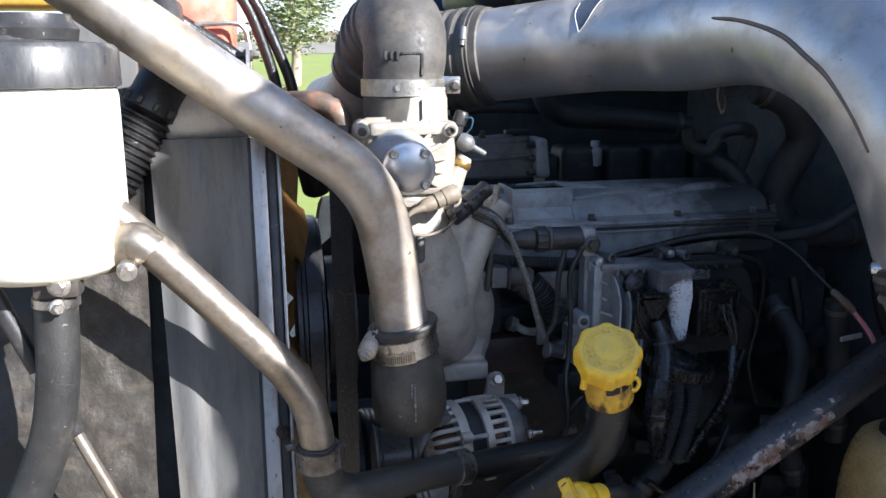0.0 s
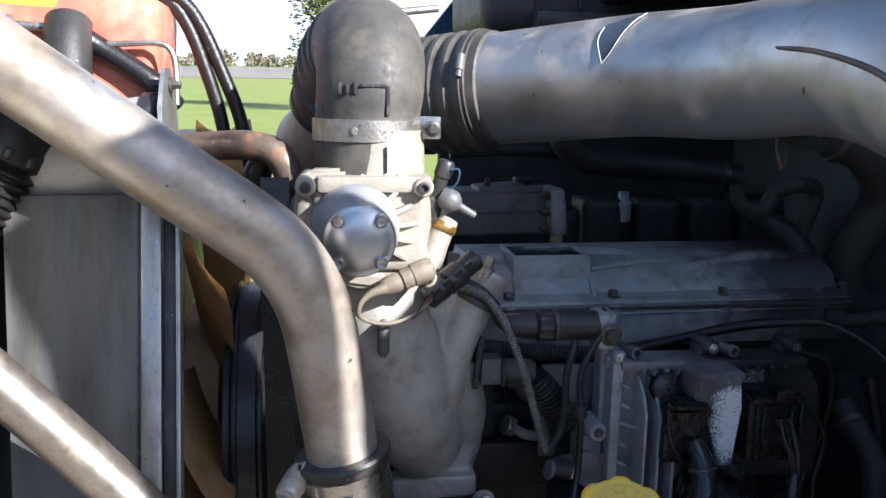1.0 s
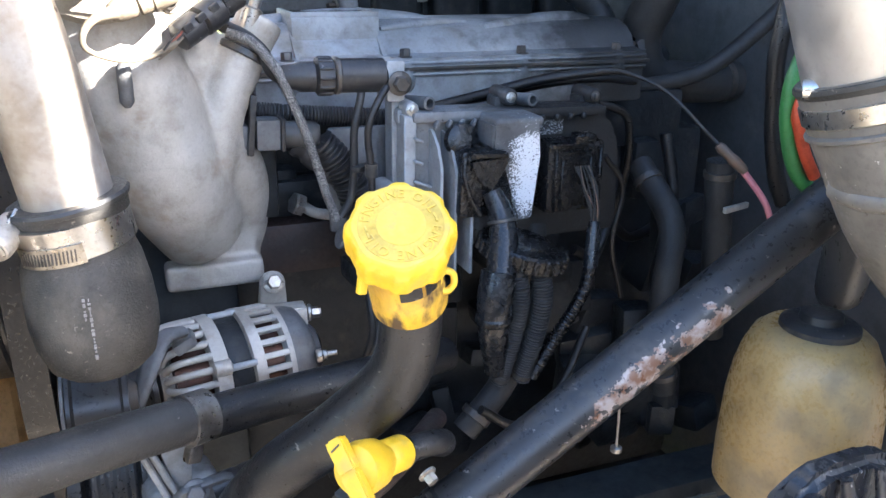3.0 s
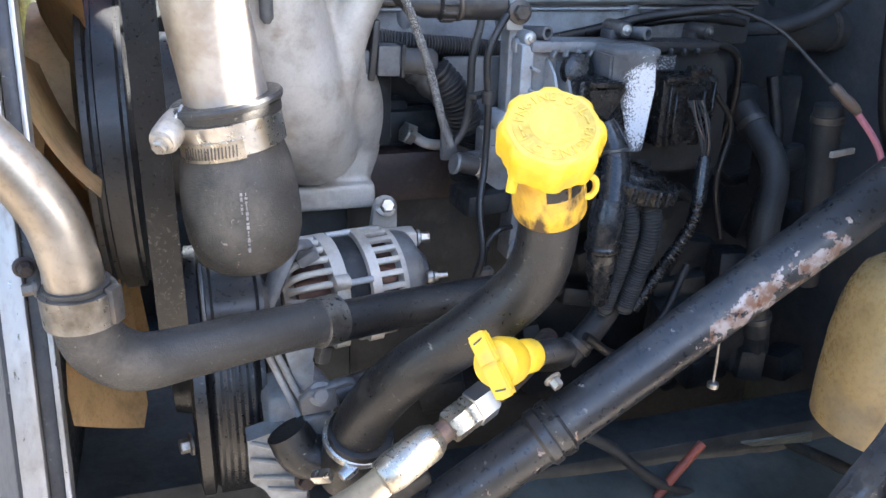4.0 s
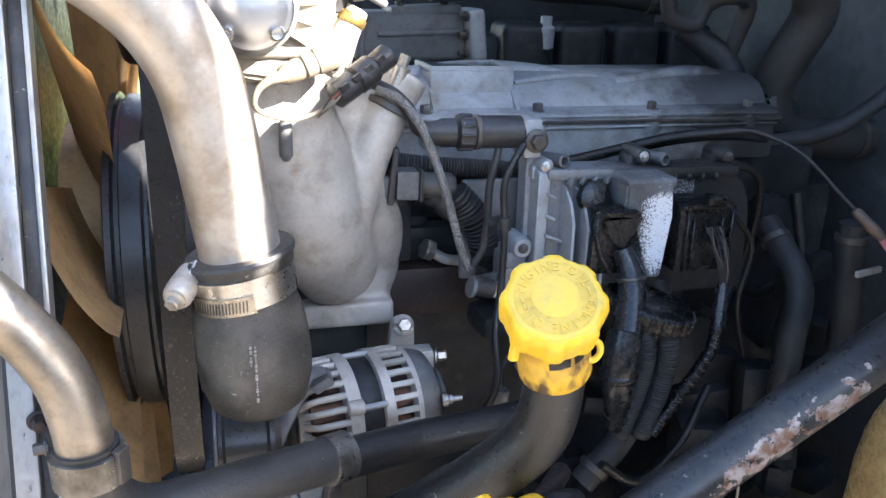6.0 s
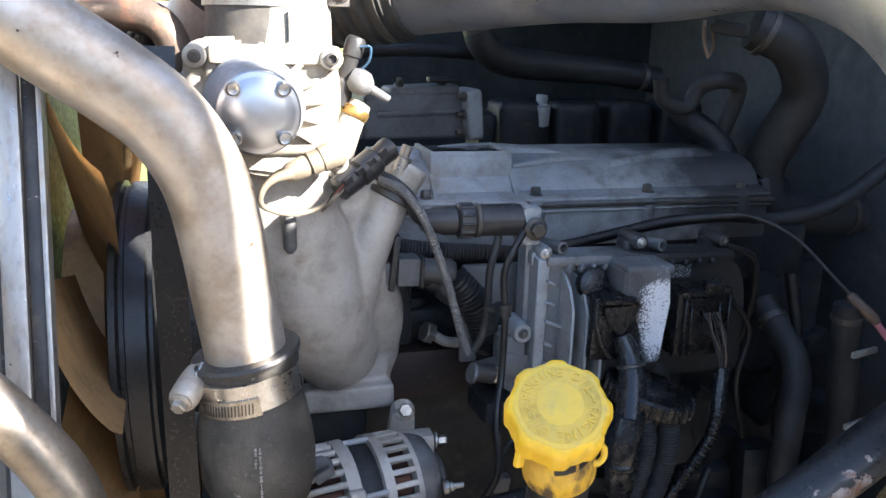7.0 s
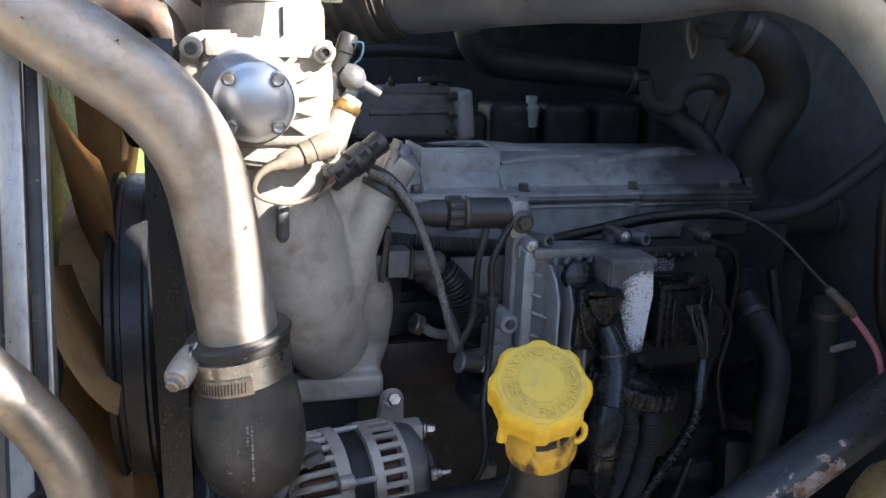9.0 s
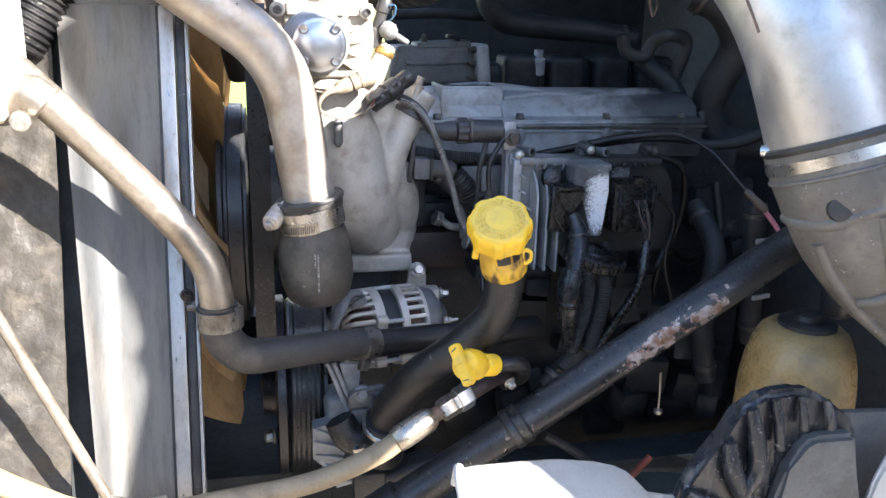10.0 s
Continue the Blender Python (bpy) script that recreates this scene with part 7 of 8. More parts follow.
for nm, lab, mat, pts in (
        ("braided_hose", "thin dark braided sensor lead with silver flecks", M_BRAID, [(0.410, 1.375, 1.462, 0.0060), (0.436, 1.362, 1.452, 0.0060), (0.458, 1.348, 1.424, 0.0058), (0.468, 1.345, 1.403, 0.0056), (0.481, 1.345, 1.370, 0.0055), (0.494, 1.345, 1.333, 0.0055), (0.505, 1.345, 1.294, 0.0055), (0.514, 1.345, 1.262, 0.0055), (0.525, 1.345, 1.234, 0.0052)]),
        ("sensor_cable", "black sheathed cable running to the rail sensor", M_RUBBER, [(0.405, 1.385, 1.470, 0.0075), (0.430, 1.375, 1.458, 0.0075), (0.448, 1.368, 1.440, 0.0080), (0.456, 1.362, 1.420, 0.0085), (0.468, 1.358, 1.411, 0.0095)]),
        ("bypass_hose", "thin grey rubber bypass hose", M_RUBBER_GREY, [(0.562, 1.352, 1.396, 0.0050), (0.558, 1.348, 1.380, 0.0050), (0.549, 1.345, 1.343, 0.0050), (0.548, 1.345, 1.295, 0.0050), (0.542, 1.345, 1.259, 0.0050), (0.530, 1.345, 1.238, 0.0050)]),
        ("breather_hose", "thin black hose running down past the module", M_RUBBER, [(0.585, 1.325, 1.400, 0.0046), (0.572, 1.318, 1.384, 0.0046), (0.561, 1.315, 1.362, 0.0046), (0.558, 1.315, 1.340, 0.0046), (0.561, 1.313, 1.293, 0.0046), (0.558, 1.308, 1.221, 0.0046), (0.545, 1.285, 1.17, 0.0046), (0.545, 1.27, 1.10, 0.0046), (0.52, 1.29, 1.03, 0.0046)]),
        ("steel_fuel_line", "short bent steel line with hex nut", M_CAST, [(0.490, 1.450, 1.229, 0.0075), (0.505, 1.450, 1.222, 0.0075), (0.522, 1.450, 1.212, 0.0075), (0.545, 1.450, 1.208, 0.0075), (0.575, 1.452, 1.207, 0.0075)]),
        ("corrugated_loom", "black corrugated wiring loom under the rail", M_PLASTIC, [(0.415, 1.43, 1.365, 0.013), (0.45, 1.425, 1.360, 0.013), (0.505, 1.42, 1.354, 0.013), (0.56, 1.42, 1.349, 0.013), (0.62, 1.42, 1.343, 0.013)]),
        ("front_harness", "black harness hose with plastic joint", M_PLASTIC, [(0.41, 1.41, 1.335, 0.014), (0.44, 1.405, 1.337, 0.014), (0.47, 1.40, 1.336, 0.015), (0.56, 1.395, 1.255, 0.018), (0.568, 1.40, 1.215, 0.02), (0.565, 1.41, 1.17, 0.02)]),
        ("module_cable", "thin black cable arching over the module", M_RUBBER, [(0.64, 1.40, 1.352, 0.0075), (0.74, 1.41, 1.368, 0.0075), (0.83, 1.40, 1.388, 0.0075), (0.90, 1.37, 1.400, 0.0060), (0.945, 1.36, 1.398, 0.0030), (0.985, 1.32, 1.376, 0.0026), (1.020, 1.27, 1.327, 0.0026), (1.050, 1.235, 1.288, 0.0030)]),
        ("pink_lead", "faded pink wire lead", M_PINK, [(1.050, 1.235, 1.288, 0.0045), (1.075, 1.215, 1.25, 0.0045), (1.085, 1.205, 1.225, 0.0042), (1.092, 1.20, 1.19, 0.0035)]),
        ("module_cable", "thin black cable arching over the module", M_RUBBER, [(0.66, 1.43, 1.350, 0.006), (0.76, 1.435, 1.362, 0.006), (0.86, 1.43, 1.378, 0.006), (0.94, 1.43, 1.382, 0.006), (1.02, 1.45, 1.372, 0.006)]),
        ("looped_heater_hose", "dark heater hose looping in front of the firewall", M_RUBBER_OILY, [(1.04, 1.55, 1.66, 0.035), (1.10, 1.53, 1.63, 0.036), (1.150, 1.55, 1.56, 0.036), (1.135, 1.58, 1.48, 0.036), (1.125, 1.60, 1.42, 0.036), (1.15, 1.60, 1.36, 0.036), (1.24, 1.60, 1.34, 0.036), (1.34, 1.60, 1.34, 0.036)]),
        ("firewall_hose", "grey rubber hose rising towards the firewall", M_RUBBER_OILY, [(1.02, 1.53, 1.352, 0.013), (1.12, 1.53, 1.352, 0.013), (1.21, 1.52, 1.375, 0.014), (1.29, 1.50, 1.44, 0.014), (1.34, 1.48, 1.50, 0.014)]),
        ("small_looped_hose", "small dark looped hose under the air pipe", M_RUBBER_OILY, [(0.915, 1.60, 1.575, 0.013), (0.925, 1.60, 1.54, 0.013), (0.965, 1.60, 1.53, 0.014), (0.985, 1.60, 1.56, 0.014), (1.01, 1.58, 1.575, 0.014), (1.06, 1.60, 1.56, 0.014), (1.05, 1.62, 1.48, 0.014)]),
        ("rear_fuel_hose", "thin dark hose behind the valve cover", M_RUBBER_OILY, [(0.48, 1.95, 1.60, 0.012), (0.60, 1.95, 1.605, 0.012), (0.74, 1.95, 1.598, 0.012)]),
        ("rear_coolant_hose", "thick dark coolant hose behind the engine", M_RUBBER_OILY, [(0.70, 1.92, 1.66, 0.028), (0.715, 1.92, 1.62, 0.03), (0.76, 1.93, 1.59, 0.03), (0.86, 1.93, 1.578, 0.028), (0.98, 1.92, 1.57, 0.026), (1.08, 1.90, 1.555, 0.026)]),
        ("lower_bay_hose", "dark hose low in the engine bay", M_RUBBER_OILY, [(0.66, 1.24, 0.96, 0.018), (0.72, 1.25, 1.02, 0.018), (0.78, 1.30, 1.10, 0.018), (0.80, 1.34, 1.2, 0.018)]),
        ("lower_bay_hose", "dark hose low in the engine bay", M_RUBBER_OILY, [(1.02, 1.30, 0.92, 0.020), (1.00, 1.30, 1.02, 0.020), (1.01, 1.31, 1.10, 0.020), (1.03, 1.34, 1.18, 0.020), (1.02, 1.42, 1.25, 0.02)]),
        ("lower_bay_hose", "dark hose low in the engine bay", M_RUBBER_OILY, [(1.10, 1.33, 1.27, 0.021), (1.105, 1.33, 1.20, 0.021), (1.115, 1.33, 1.10, 0.021), (1.13, 1.34, 0.98, 0.021)]),
        ("chassis_hose", "dark hose along the chassis", M_RUBBER_OILY, [(0.64, 1.17, 0.90, 0.008), (0.70, 1.165, 0.862, 0.008), (0.74, 1.16, 0.825, 0.008), (0.785, 1.155, 0.79, 0.008), (0.84, 1.15, 0.765, 0.008)]),
        ("red_chassis_line", "short red plastic line low on the chassis", M_DULL_RED, [(0.772, 1.150, 0.775, 0.006), (0.800, 1.157, 0.800, 0.0065), (0.846, 1.166, 0.840, 0.0065)]),
        ("green_air_line", "green coiled air line beside the air hose", M_GREEN_HOSE, [(1.140, 1.200, 1.500, 0.010), (1.105, 1.200, 1.455, 0.010), (1.087, 1.200, 1.413, 0.010), (1.083, 1.200, 1.376, 0.010), (1.090, 1.200, 1.338, 0.010), (1.105, 1.200, 1.299, 0.010), (1.125, 1.200, 1.271, 0.010), (1.151, 1.200, 1.253, 0.010)]),
        ("red_air_line", "orange-red coiled air line beside the air hose", M_RED_HOSE, [(1.118, 1.185, 1.425, 0.008), (1.095, 1.185, 1.395, 0.008), (1.087, 1.185, 1.365, 0.008), (1.095, 1.185, 1.342, 0.008), (1.110, 1.185, 1.311, 0.008), (1.132, 1.185, 1.279, 0.008)]),
        ("dark_air_line", "dark hose behind the coloured air lines", M_RUBBER, [(1.150, 1.270, 1.560, 0.012), (1.122, 1.265, 1.505, 0.012), (1.112, 1.260, 1.461, 0.012), (1.110, 1.260, 1.416, 0.012), (1.117, 1.260, 1.362, 0.012), (1.125, 1.260, 1.313, 0.012), (1.139, 1.260, 1.263, 0.012), (1.160, 1.260, 1.219, 0.012)])):
    if nm in ("looped_heater_hose", "lower_bay_hose", "rear_coolant_hose"):
        run = thing(nm, lab, "hose", pts[0][:3])
        part("hose", sweep(B(), pts, seg=18, steps=7), mat, run)
        for i in (0, len(pts) - 1):
            a, b = Vector(pts[i][:3]), Vector(pts[1 if i == 0 else i - 1][:3])
            part("hose_clamp", band(B(), a.lerp(b, 0.3), b - a, pts[i][3] + 0.001, 0.011, 0.002, 26), M_BOLT_DARK, run, "dull dark hose clamp")
        continue
    ridged = nm in ("corrugated_loom", "front_harness")
    solid(nm, corrugated(B(), pts) if ridged else sweep(B(), pts, seg=16, steps=7), mat, lab, "hose")
bm = lathe(B(), (0.496, 1.450, 1.2275), (-0.9, -0.25, 0.4), [(0.012, -0.008), (0.0155, -0.006), (0.0155, 0.006), (0.013, 0.008)], 6)
solid("line_nut", bm, M_BOLT, "plated hex nut on the fuel line", "nut")
bm = corrugated(B(), [(0.515, 1.385, 1.325, 0.020), (0.532, 1.385, 1.306, 0.021), (0.550, 1.385, 1.278, 0.022), (0.563, 1.388, 1.240, 0.022)], pitch=0.0065, depth=0.22, seg=20)
solid("loom_sleeve", bm, M_PLASTIC, "black corrugated sleeve on the harness", "loom")
joint = thing("harness_joint", "pale grey plastic harness joint with black ties", "connector", (0.45, 1.40, 1.34))
part("box", block(B(), (0.4515, 1.395, 1.339), (0.030, 0.034, 0.038), (0, 2, 0), 0.004), M_AGED_CAST, joint)
part("end_box", block(B(), (0.417, 1.398, 1.337), (0.022, 0.030, 0.030), (0, 2, 0), 0.004), M_AGED_CAST, joint)
part("collar", lathe(B(), (0.470, 1.393, 1.337), (1, -0.1, -0.05), [(0.012, 0), (0.017, 0.002), (0.0165, 0.020), (0.0175, 0.024), (0.0170, 0.040), (0.012, 0.046)], 24), M_GREY_PLASTIC, joint, "dusty grey sleeve")
part("tie", block(B(), (0.432, 1.395, 1.352), (0.008, 0.038, 0.075), (0, 6, 0), 0.003), M_PLASTIC, joint)
part("tie", block(B(), (0.4685, 1.393, 1.339), (0.005, 0.040, 0.041), (0, 2, 0), 0.002), M_PLASTIC, joint)
bm = B()
block(bm, (0.553, 1.328, 1.303), (0.03, 0.012, 0.007), (0, 0, 40), 0.002)
lathe(bm, (0.561, 1.314, 1.295), (0, 0, 1), [(0.008, 0), (0.008, 0.016)], 14)
solid("hose_spacer", bm, M_RUBBER_GREY, "plastic spacer clipping two hoses together", "clip")
bkt = thing("bracket_plate", "small pale bracket plate with a black stub", "bracket", (0.545, 1.33, 1.21))
part("plate", prism(B(), [(-0.014, 0.010), (-0.010, -0.010), (0.012, -0.018), (0.052, -0.045), (0.060, -0.05), (0.058, 0.018), (0.020, 0.016), (0.002, 0.014)], (0.547, 1.336, 1.212), (1, 0, 0), (0, 0, 1), -0.010), M_AGED_CAST, bkt)
part("stub", lathe(B(), (0.550, 1.322, 1.213), (-0.93, -0.1, 0.30), [(0.006, -0.004), (0.0125, 0.0), (0.0125, 0.026), (0.009, 0.030)], 22), M_PLASTIC, bkt, "black rubber stub")
part("bolt", lathe(B(), (0.551, 1.325, 1.213), (0, -1, 0), [(0.0115, 0), (0.0115, 0.004), (0.004, 0.0045), (0.004, 0.001)], 20), M_CLAMP, bkt)
part("collar", lathe(B(), (0.522, 1.318, 1.219), (-0.93, -0.1, 0.30), [(0.0125, -0.003), (0.0140, 0.0), (0.0125, 0.003)], 20), M_AGED_CAST, bkt)
lead = thing("sensor_lead", "thin black lead with a grey plug below the module", "lead", (0.555, 1.29, 1.06))
part("cable", sweep(B(), [(0.600, 1.31, 1.130, 0.004), (0.580, 1.302, 1.130, 0.004), (0.566, 1.30, 1.116, 0.004), (0.560, 1.298, 1.098, 0.004), (0.557, 1.292, 1.078, 0.004)], seg=10, steps=6), M_RUBBER, lead)
bm = B()
block(bm, (0.556, 1.290, 1.072), (0.022, 0.018, 0.026), (0, 8, 0), 0.003)
block(bm, (0.554, 1.288, 1.056), (0.028, 0.022, 0.010), (0, 8, 0), 0.003)
part("plug", bm, M_GREY_PLASTIC, lead, "grey plastic plug")
bm = B()
block(bm, (0.608, 1.335, 1.13), (0.012, 0.04, 0.10), (0, 4, 0), 0.003)
lathe(bm, (0.612, 1.322, 1.098), (0, -1, 0), [(0.012, -0.012), (0.012, 0.010), (0.009, 0.013)], 18)
for k in range(4):
    block(bm, (0.620, 1.316, 1.115 + 0.02 * k), (0.018, 0.012, 0.004), (0, 25, 0), 0.001, 1)
solid("module_bracket", bm, M_AGED_CAST, "pale ribbed cast foot under the module", "bracket")
bm = B()
block(bm, (0.582, 1.350, 1.228), (0.04, 0.03, 0.06), (0, 0, 0), 0.01)
lathe(bm, (0.578, 1.338, 1.218), (0, -1, 0), [(0.018, -0.01), (0.018, 0.008), (0.01, 0.01)], 20)
solid("sensor_mount", bm, M_AGED_CAST, "pale cast mount beside the module", "mount")
bm = B()
lathe(bm, (1.040, 1.240, 1.298), (0.6, -0.45, -0.65), [(0.005, -0.026), (0.0075, -0.02), (0.0066, -0.004), (0.0080, 0.004), (0.0072, 0.018), (0.005, 0.026)], 12)
solid("lead_crimp", bm, M_COPPER, "frayed crimp joining two leads", "crimp")
for pts in ([(0.90, 1.36, 1.36, 0.006), (0.96, 1.37, 1.33, 0.006), (0.98, 1.40, 1.22, 0.006), (0.95, 1.42, 1.08, 0.006), (0.97, 1.40, 0.95, 0.006)],
            [(0.86, 1.33, 1.16, 0.008), (0.90, 1.34, 1.14, 0.008), (0.95, 1.38, 1.17, 0.008), (1.02, 1.42, 1.13, 0.008), (1.10, 1.44, 1.15, 0.008)],
            [(0.88, 1.30, 1.30, 0.004), (0.92, 1.31, 1.25, 0.004), (0.91, 1.31, 1.17, 0.004), (0.94, 1.32, 1.08, 0.004)],
            [(1.05, 1.40, 1.30, 0.010), (1.06, 1.38, 1.20, 0.010), (1.03, 1.36, 1.08, 0.010), (1.06, 1.36, 0.96, 0.010)],
            [(0.66, 1.19, 1.02, 0.006), (0.72, 1.20, 0.98, 0.006), (0.80, 1.24, 1.00, 0.006), (0.86, 1.28, 1.06, 0.006)]):
    solid("bay_cable", sweep(B(), pts, seg=10, steps=7), M_RUBBER, "thin black cable in the dark of the bay", "cable", "bay cables")
bm = B()
block(bm, (1.117, 1.305, 1.203), (0.055, 0.006, 0.009), (0, 0, 15), 0.001)
solid("cable_tie", bm, M_CAST, "pale cable tie round a hose", "cable tie")
bm = B()
block(bm, (1.125, 1.31, 1.085), (0.045, 0.006, 0.009), (0, 0, 15), 0.001)
solid("cable_tie", bm, M_CAST, "pale cable tie round a hose", "cable tie")
bm = B()
sweep(bm, [(0.856, 1.180, 1.00, 0.0020), (0.860, 1.183, 0.96, 0.0020), (0.861, 1.184, 0.92, 0.0020)], seg=8)
lathe(bm, (0.861, 1.184, 0.926), (0, 0, -1), [(0.004, 0), (0.008, 0.002), (0.008, 0.008), (0.004, 0.01)], 12)
solid("drain_wire", bm, M_BOLT, "thin hanging wire with a bead end", "wire")

# exhaust side behind the valve cover
egr = thing("egr_cooler", "grey cast cooler body behind the valve cover", "cooler", (0.60, 1.88, 1.43))
bm = B()
block(bm, (0.565, 1.905, 1.490), (0.19, 0.12, 0.085), (0, 0, 2), 0.010, 3)
block(bm, (0.585, 1.89, 1.535), (0.13, 0.08, 0.018), (0, -3, 2), 0.006, 2)
block(bm, (0.50, 1.90, 1.475), (0.08, 0.10, 0.06), (0, 6, 0), 0.012, 3)
part("body", bm, M_AGED_CAST, egr)
bm = B()
block(bm, (0.672, 1.868, 1.494), (0.034, 0.085, 0.092), (0, -6, 4), 0.010, 3)
flange = part("flange", bm, M_CAST_COOL, egr, "pale bolted flange")
for k in range(3):
    part("bolt", hex_bolt(B(), (0.652, 1.824, 1.464 + 0.032 * k), (-1, -0.4, 0), 0.006, 0.012), M_BOLT_DARK, egr)
for x, z in ((0.54, 1.545), (0.62, 1.548)):
    part("bolt", hex_bolt(B(), (x, 1.865, z), (0, -0.3, 1), 0.006, 0.010), M_BOLT_DARK, egr)
bm = B()
block(bm, (0.62, 1.85, 1.556), (0.06, 0.03, 0.010), bevel=0.004)
part("tab", bm, M_CAST_DARK, egr)
part("rib", block(B(), (0.57, 1.842, 1.498), (0.15, 0.008, 0.010), (0, -2, 2), 0.003), M_AGED_CAST, egr)
exh = thing("exhaust_manifold", "dark cast exhaust manifold behind the engine", "manifold", (0.95, 1.95, 1.40))
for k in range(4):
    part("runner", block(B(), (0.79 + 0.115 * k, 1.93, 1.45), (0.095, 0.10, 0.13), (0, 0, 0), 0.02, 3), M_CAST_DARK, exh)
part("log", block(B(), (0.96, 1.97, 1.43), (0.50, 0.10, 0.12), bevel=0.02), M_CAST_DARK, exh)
bm = B()
lathe(bm, (0.829, 1.895, 1.486), (0, -0.1, 1), [(0.014, -0.02), (0.018, -0.018), (0.018, 0.02), (0.011, 0.024), (0.011, 0.04)], 16)
part("sensor", bm, M_CAST_COOL, exh, "grey sensor on the manifold")
bm = B()
sweep(bm, [(0.98, 1.66, 1.52, 0.02), (1.04, 1.62, 1.47, 0.024), (1.06, 1.60, 1.40, 0.03), (1.07, 1.58, 1.30, 0.035)], seg=16)
block(bm, (1.12, 1.66, 1.30), (0.14, 0.16, 0.22), bevel=0.03, segs=3)
solid("rear_casting", bm, M_CAST_DARK, "dark casting at the rear of the engine", "engine part")

# ---- reservoirs, wing and lower right ----
res = thing("header_reservoir", "cream plastic reservoir with black screw cap", "reservoir", (-0.215, 1.05, 1.47), move=(0.015, -0.012, 0.012))
RX, RY = -0.213, 1.045
part("bottle", lathe(B(), (RX, RY, 1.462), (0, 0, 1), [(0.03, 0.0), (0.078, 0.003), (0.092, 0.014), (0.096, 0.03), (0.097, 0.205), (0.094, 0.218)], 48), M_WHITE_PLASTIC, res)
capp = part("screw_cap", lathe(B(), (RX, RY, 1.682), (0, 0, 1), [(0.094, -0.006), (0.101, -0.004), (0.101, 0.036), (0.096, 0.042), (0.052, 0.046), (0.05, 0.05)], 48, lambda a: 1 + 0.006 * math.cos(24 * a)), M_GREY_PLASTIC, res, "grey-black screw cap")
part("cap_knob", lathe(B(), (RX + 0.01, RY, 1.728), (0, 0, 1), [(0.05, 0), (0.052, 0.012), (0.046, 0.02), (0.044, 0.028)], 36), M_PLASTIC, capp)
part("outlet_elbow", sweep(B(), [(-0.150, 1.035, 1.478, 0.020), (-0.128, 1.025, 1.488, 0.023), (-0.112, 1.021, 1.500, 0.0245), (-0.092, 1.02, 1.484, 0.0250)], seg=24), M_STEEL_PIPE, res, "tarnished metal outlet")
part("clamp_bolt", lathe(B(), (-0.115, 0.992, 1.470), (0.1, -1, -0.1), [(0.006, -0.03), (0.0115, -0.028), (0.0115, 0.0), (0.007, 0.002), (0.007, 0.012)], 16), M_BOLT, res)
part("drain_fitting", block(B(), (-0.19, 0.995, 1.458), (0.05, 0.03, 0.024), bevel=0.005), M_BOLT_DARK, res)
part("drain_bolt", hex_bolt(B(), (-0.185, 0.978, 1.462), (0, -1, 0), 0.0085, 0.010), M_BOLT, res)
bm = B()
sweep(bm, [(-0.187, 1.005, 1.455, 0.0235), (-0.190, 1.003, 1.40, 0.024), (-0.195, 1.0, 1.34, 0.024), (-0.210, 1.0, 1.27, 0.024), (-0.245, 1.0, 1.19, 0.024), (-0.28, 1.0, 1.12, 0.024)], seg=26, steps=8)
rh = thing("reservoir_hose", "dusty grey rubber hose below the reservoir", "hose", (-0.19, 1.0, 1.3), move=(0.006, -0.012, 0.012))
part("hose", bm, M_RUBBER_GREY, rh)
hc = part("hose_clamp", band(B(), (-0.1875, 1.0045, 1.438), (0.03, 0.02, 1), 0.0245, 0.012, 0.0015), M_CLAMP, rh)
part("clamp_screw", hex_bolt(B(), (-0.180, 0.976, 1.438), (0.4, -1, 0), 0.006, 0.010), M_BOLT, hc)
rod = thing("support_rod", "thin steel support rod with black sleeve", "rod", (-0.036, 1.03, 0.9), move=(0.003, -0.018, 0.016))
ra, rb = Vector((-0.27, 1.035, 1.47)), Vector((-0.03, 0.985, 0.92))
rd = (rb - ra).normalized()
L0 = (rb - ra).length
part("rod", lathe(B(), ra, rd, [(0.0075, 0), (0.0075, L0)], 16), M_STEEL_PIPE, rod)
part("sleeve", lathe(B(), ra, rd, [(0.011, 0), (0.011, 0.22), (0.009, 0.225)], 16), M_PLASTIC, rod)
part("ring", lathe(B(), ra + rd * 0.135, rd, [(0.0115, 0), (0.0125, 0.002), (0.0125, 0.02), (0.0115, 0.022)], 16), M_BOLT, rod)

tank = thing("amber_overflow_bottle", "amber translucent overflow bottle with dark lid", "bottle", (1.03, 1.09, 0.93), move=(-0.008, -0.012, 0.010))
part("bottle", lathe(B(), (1.045, 1.065, 0.90), (0, 0, 1), [(0.072, 0), (0.095, 0.006), (0.0955, 0.05), (0.093, 0.12), (0.088, 0.160), (0.081, 0.188), (0.070, 0.212), (0.058, 0.222), (0.048, 0.225)], 48), M_AMBER, tank)
part("lid", lathe(B(), (1.045, 1.060, 1.117), (0, 0, 1), [(0.040, 0), (0.047, 0.003), (0.046, 0.014), (0.040, 0.018), (0.026, 0.019), (0.024, 0.028), (0.018, 0.030)], 30), M_PLASTIC, tank)
bm = B()
sweep(bm, [(1.13, 1.10, 1.30, 0.034), (1.15, 1.12, 1.22, 0.034), (1.165, 1.14, 1.14, 0.032), (1.168, 1.145, 1.115, 0.027), (1.169, 1.146, 1.105, 0.015)], seg=20)
solid("filler_nozzle", bm, M_GREY_PLASTIC, "dark rubber spout above the overflow bottle", "spout")

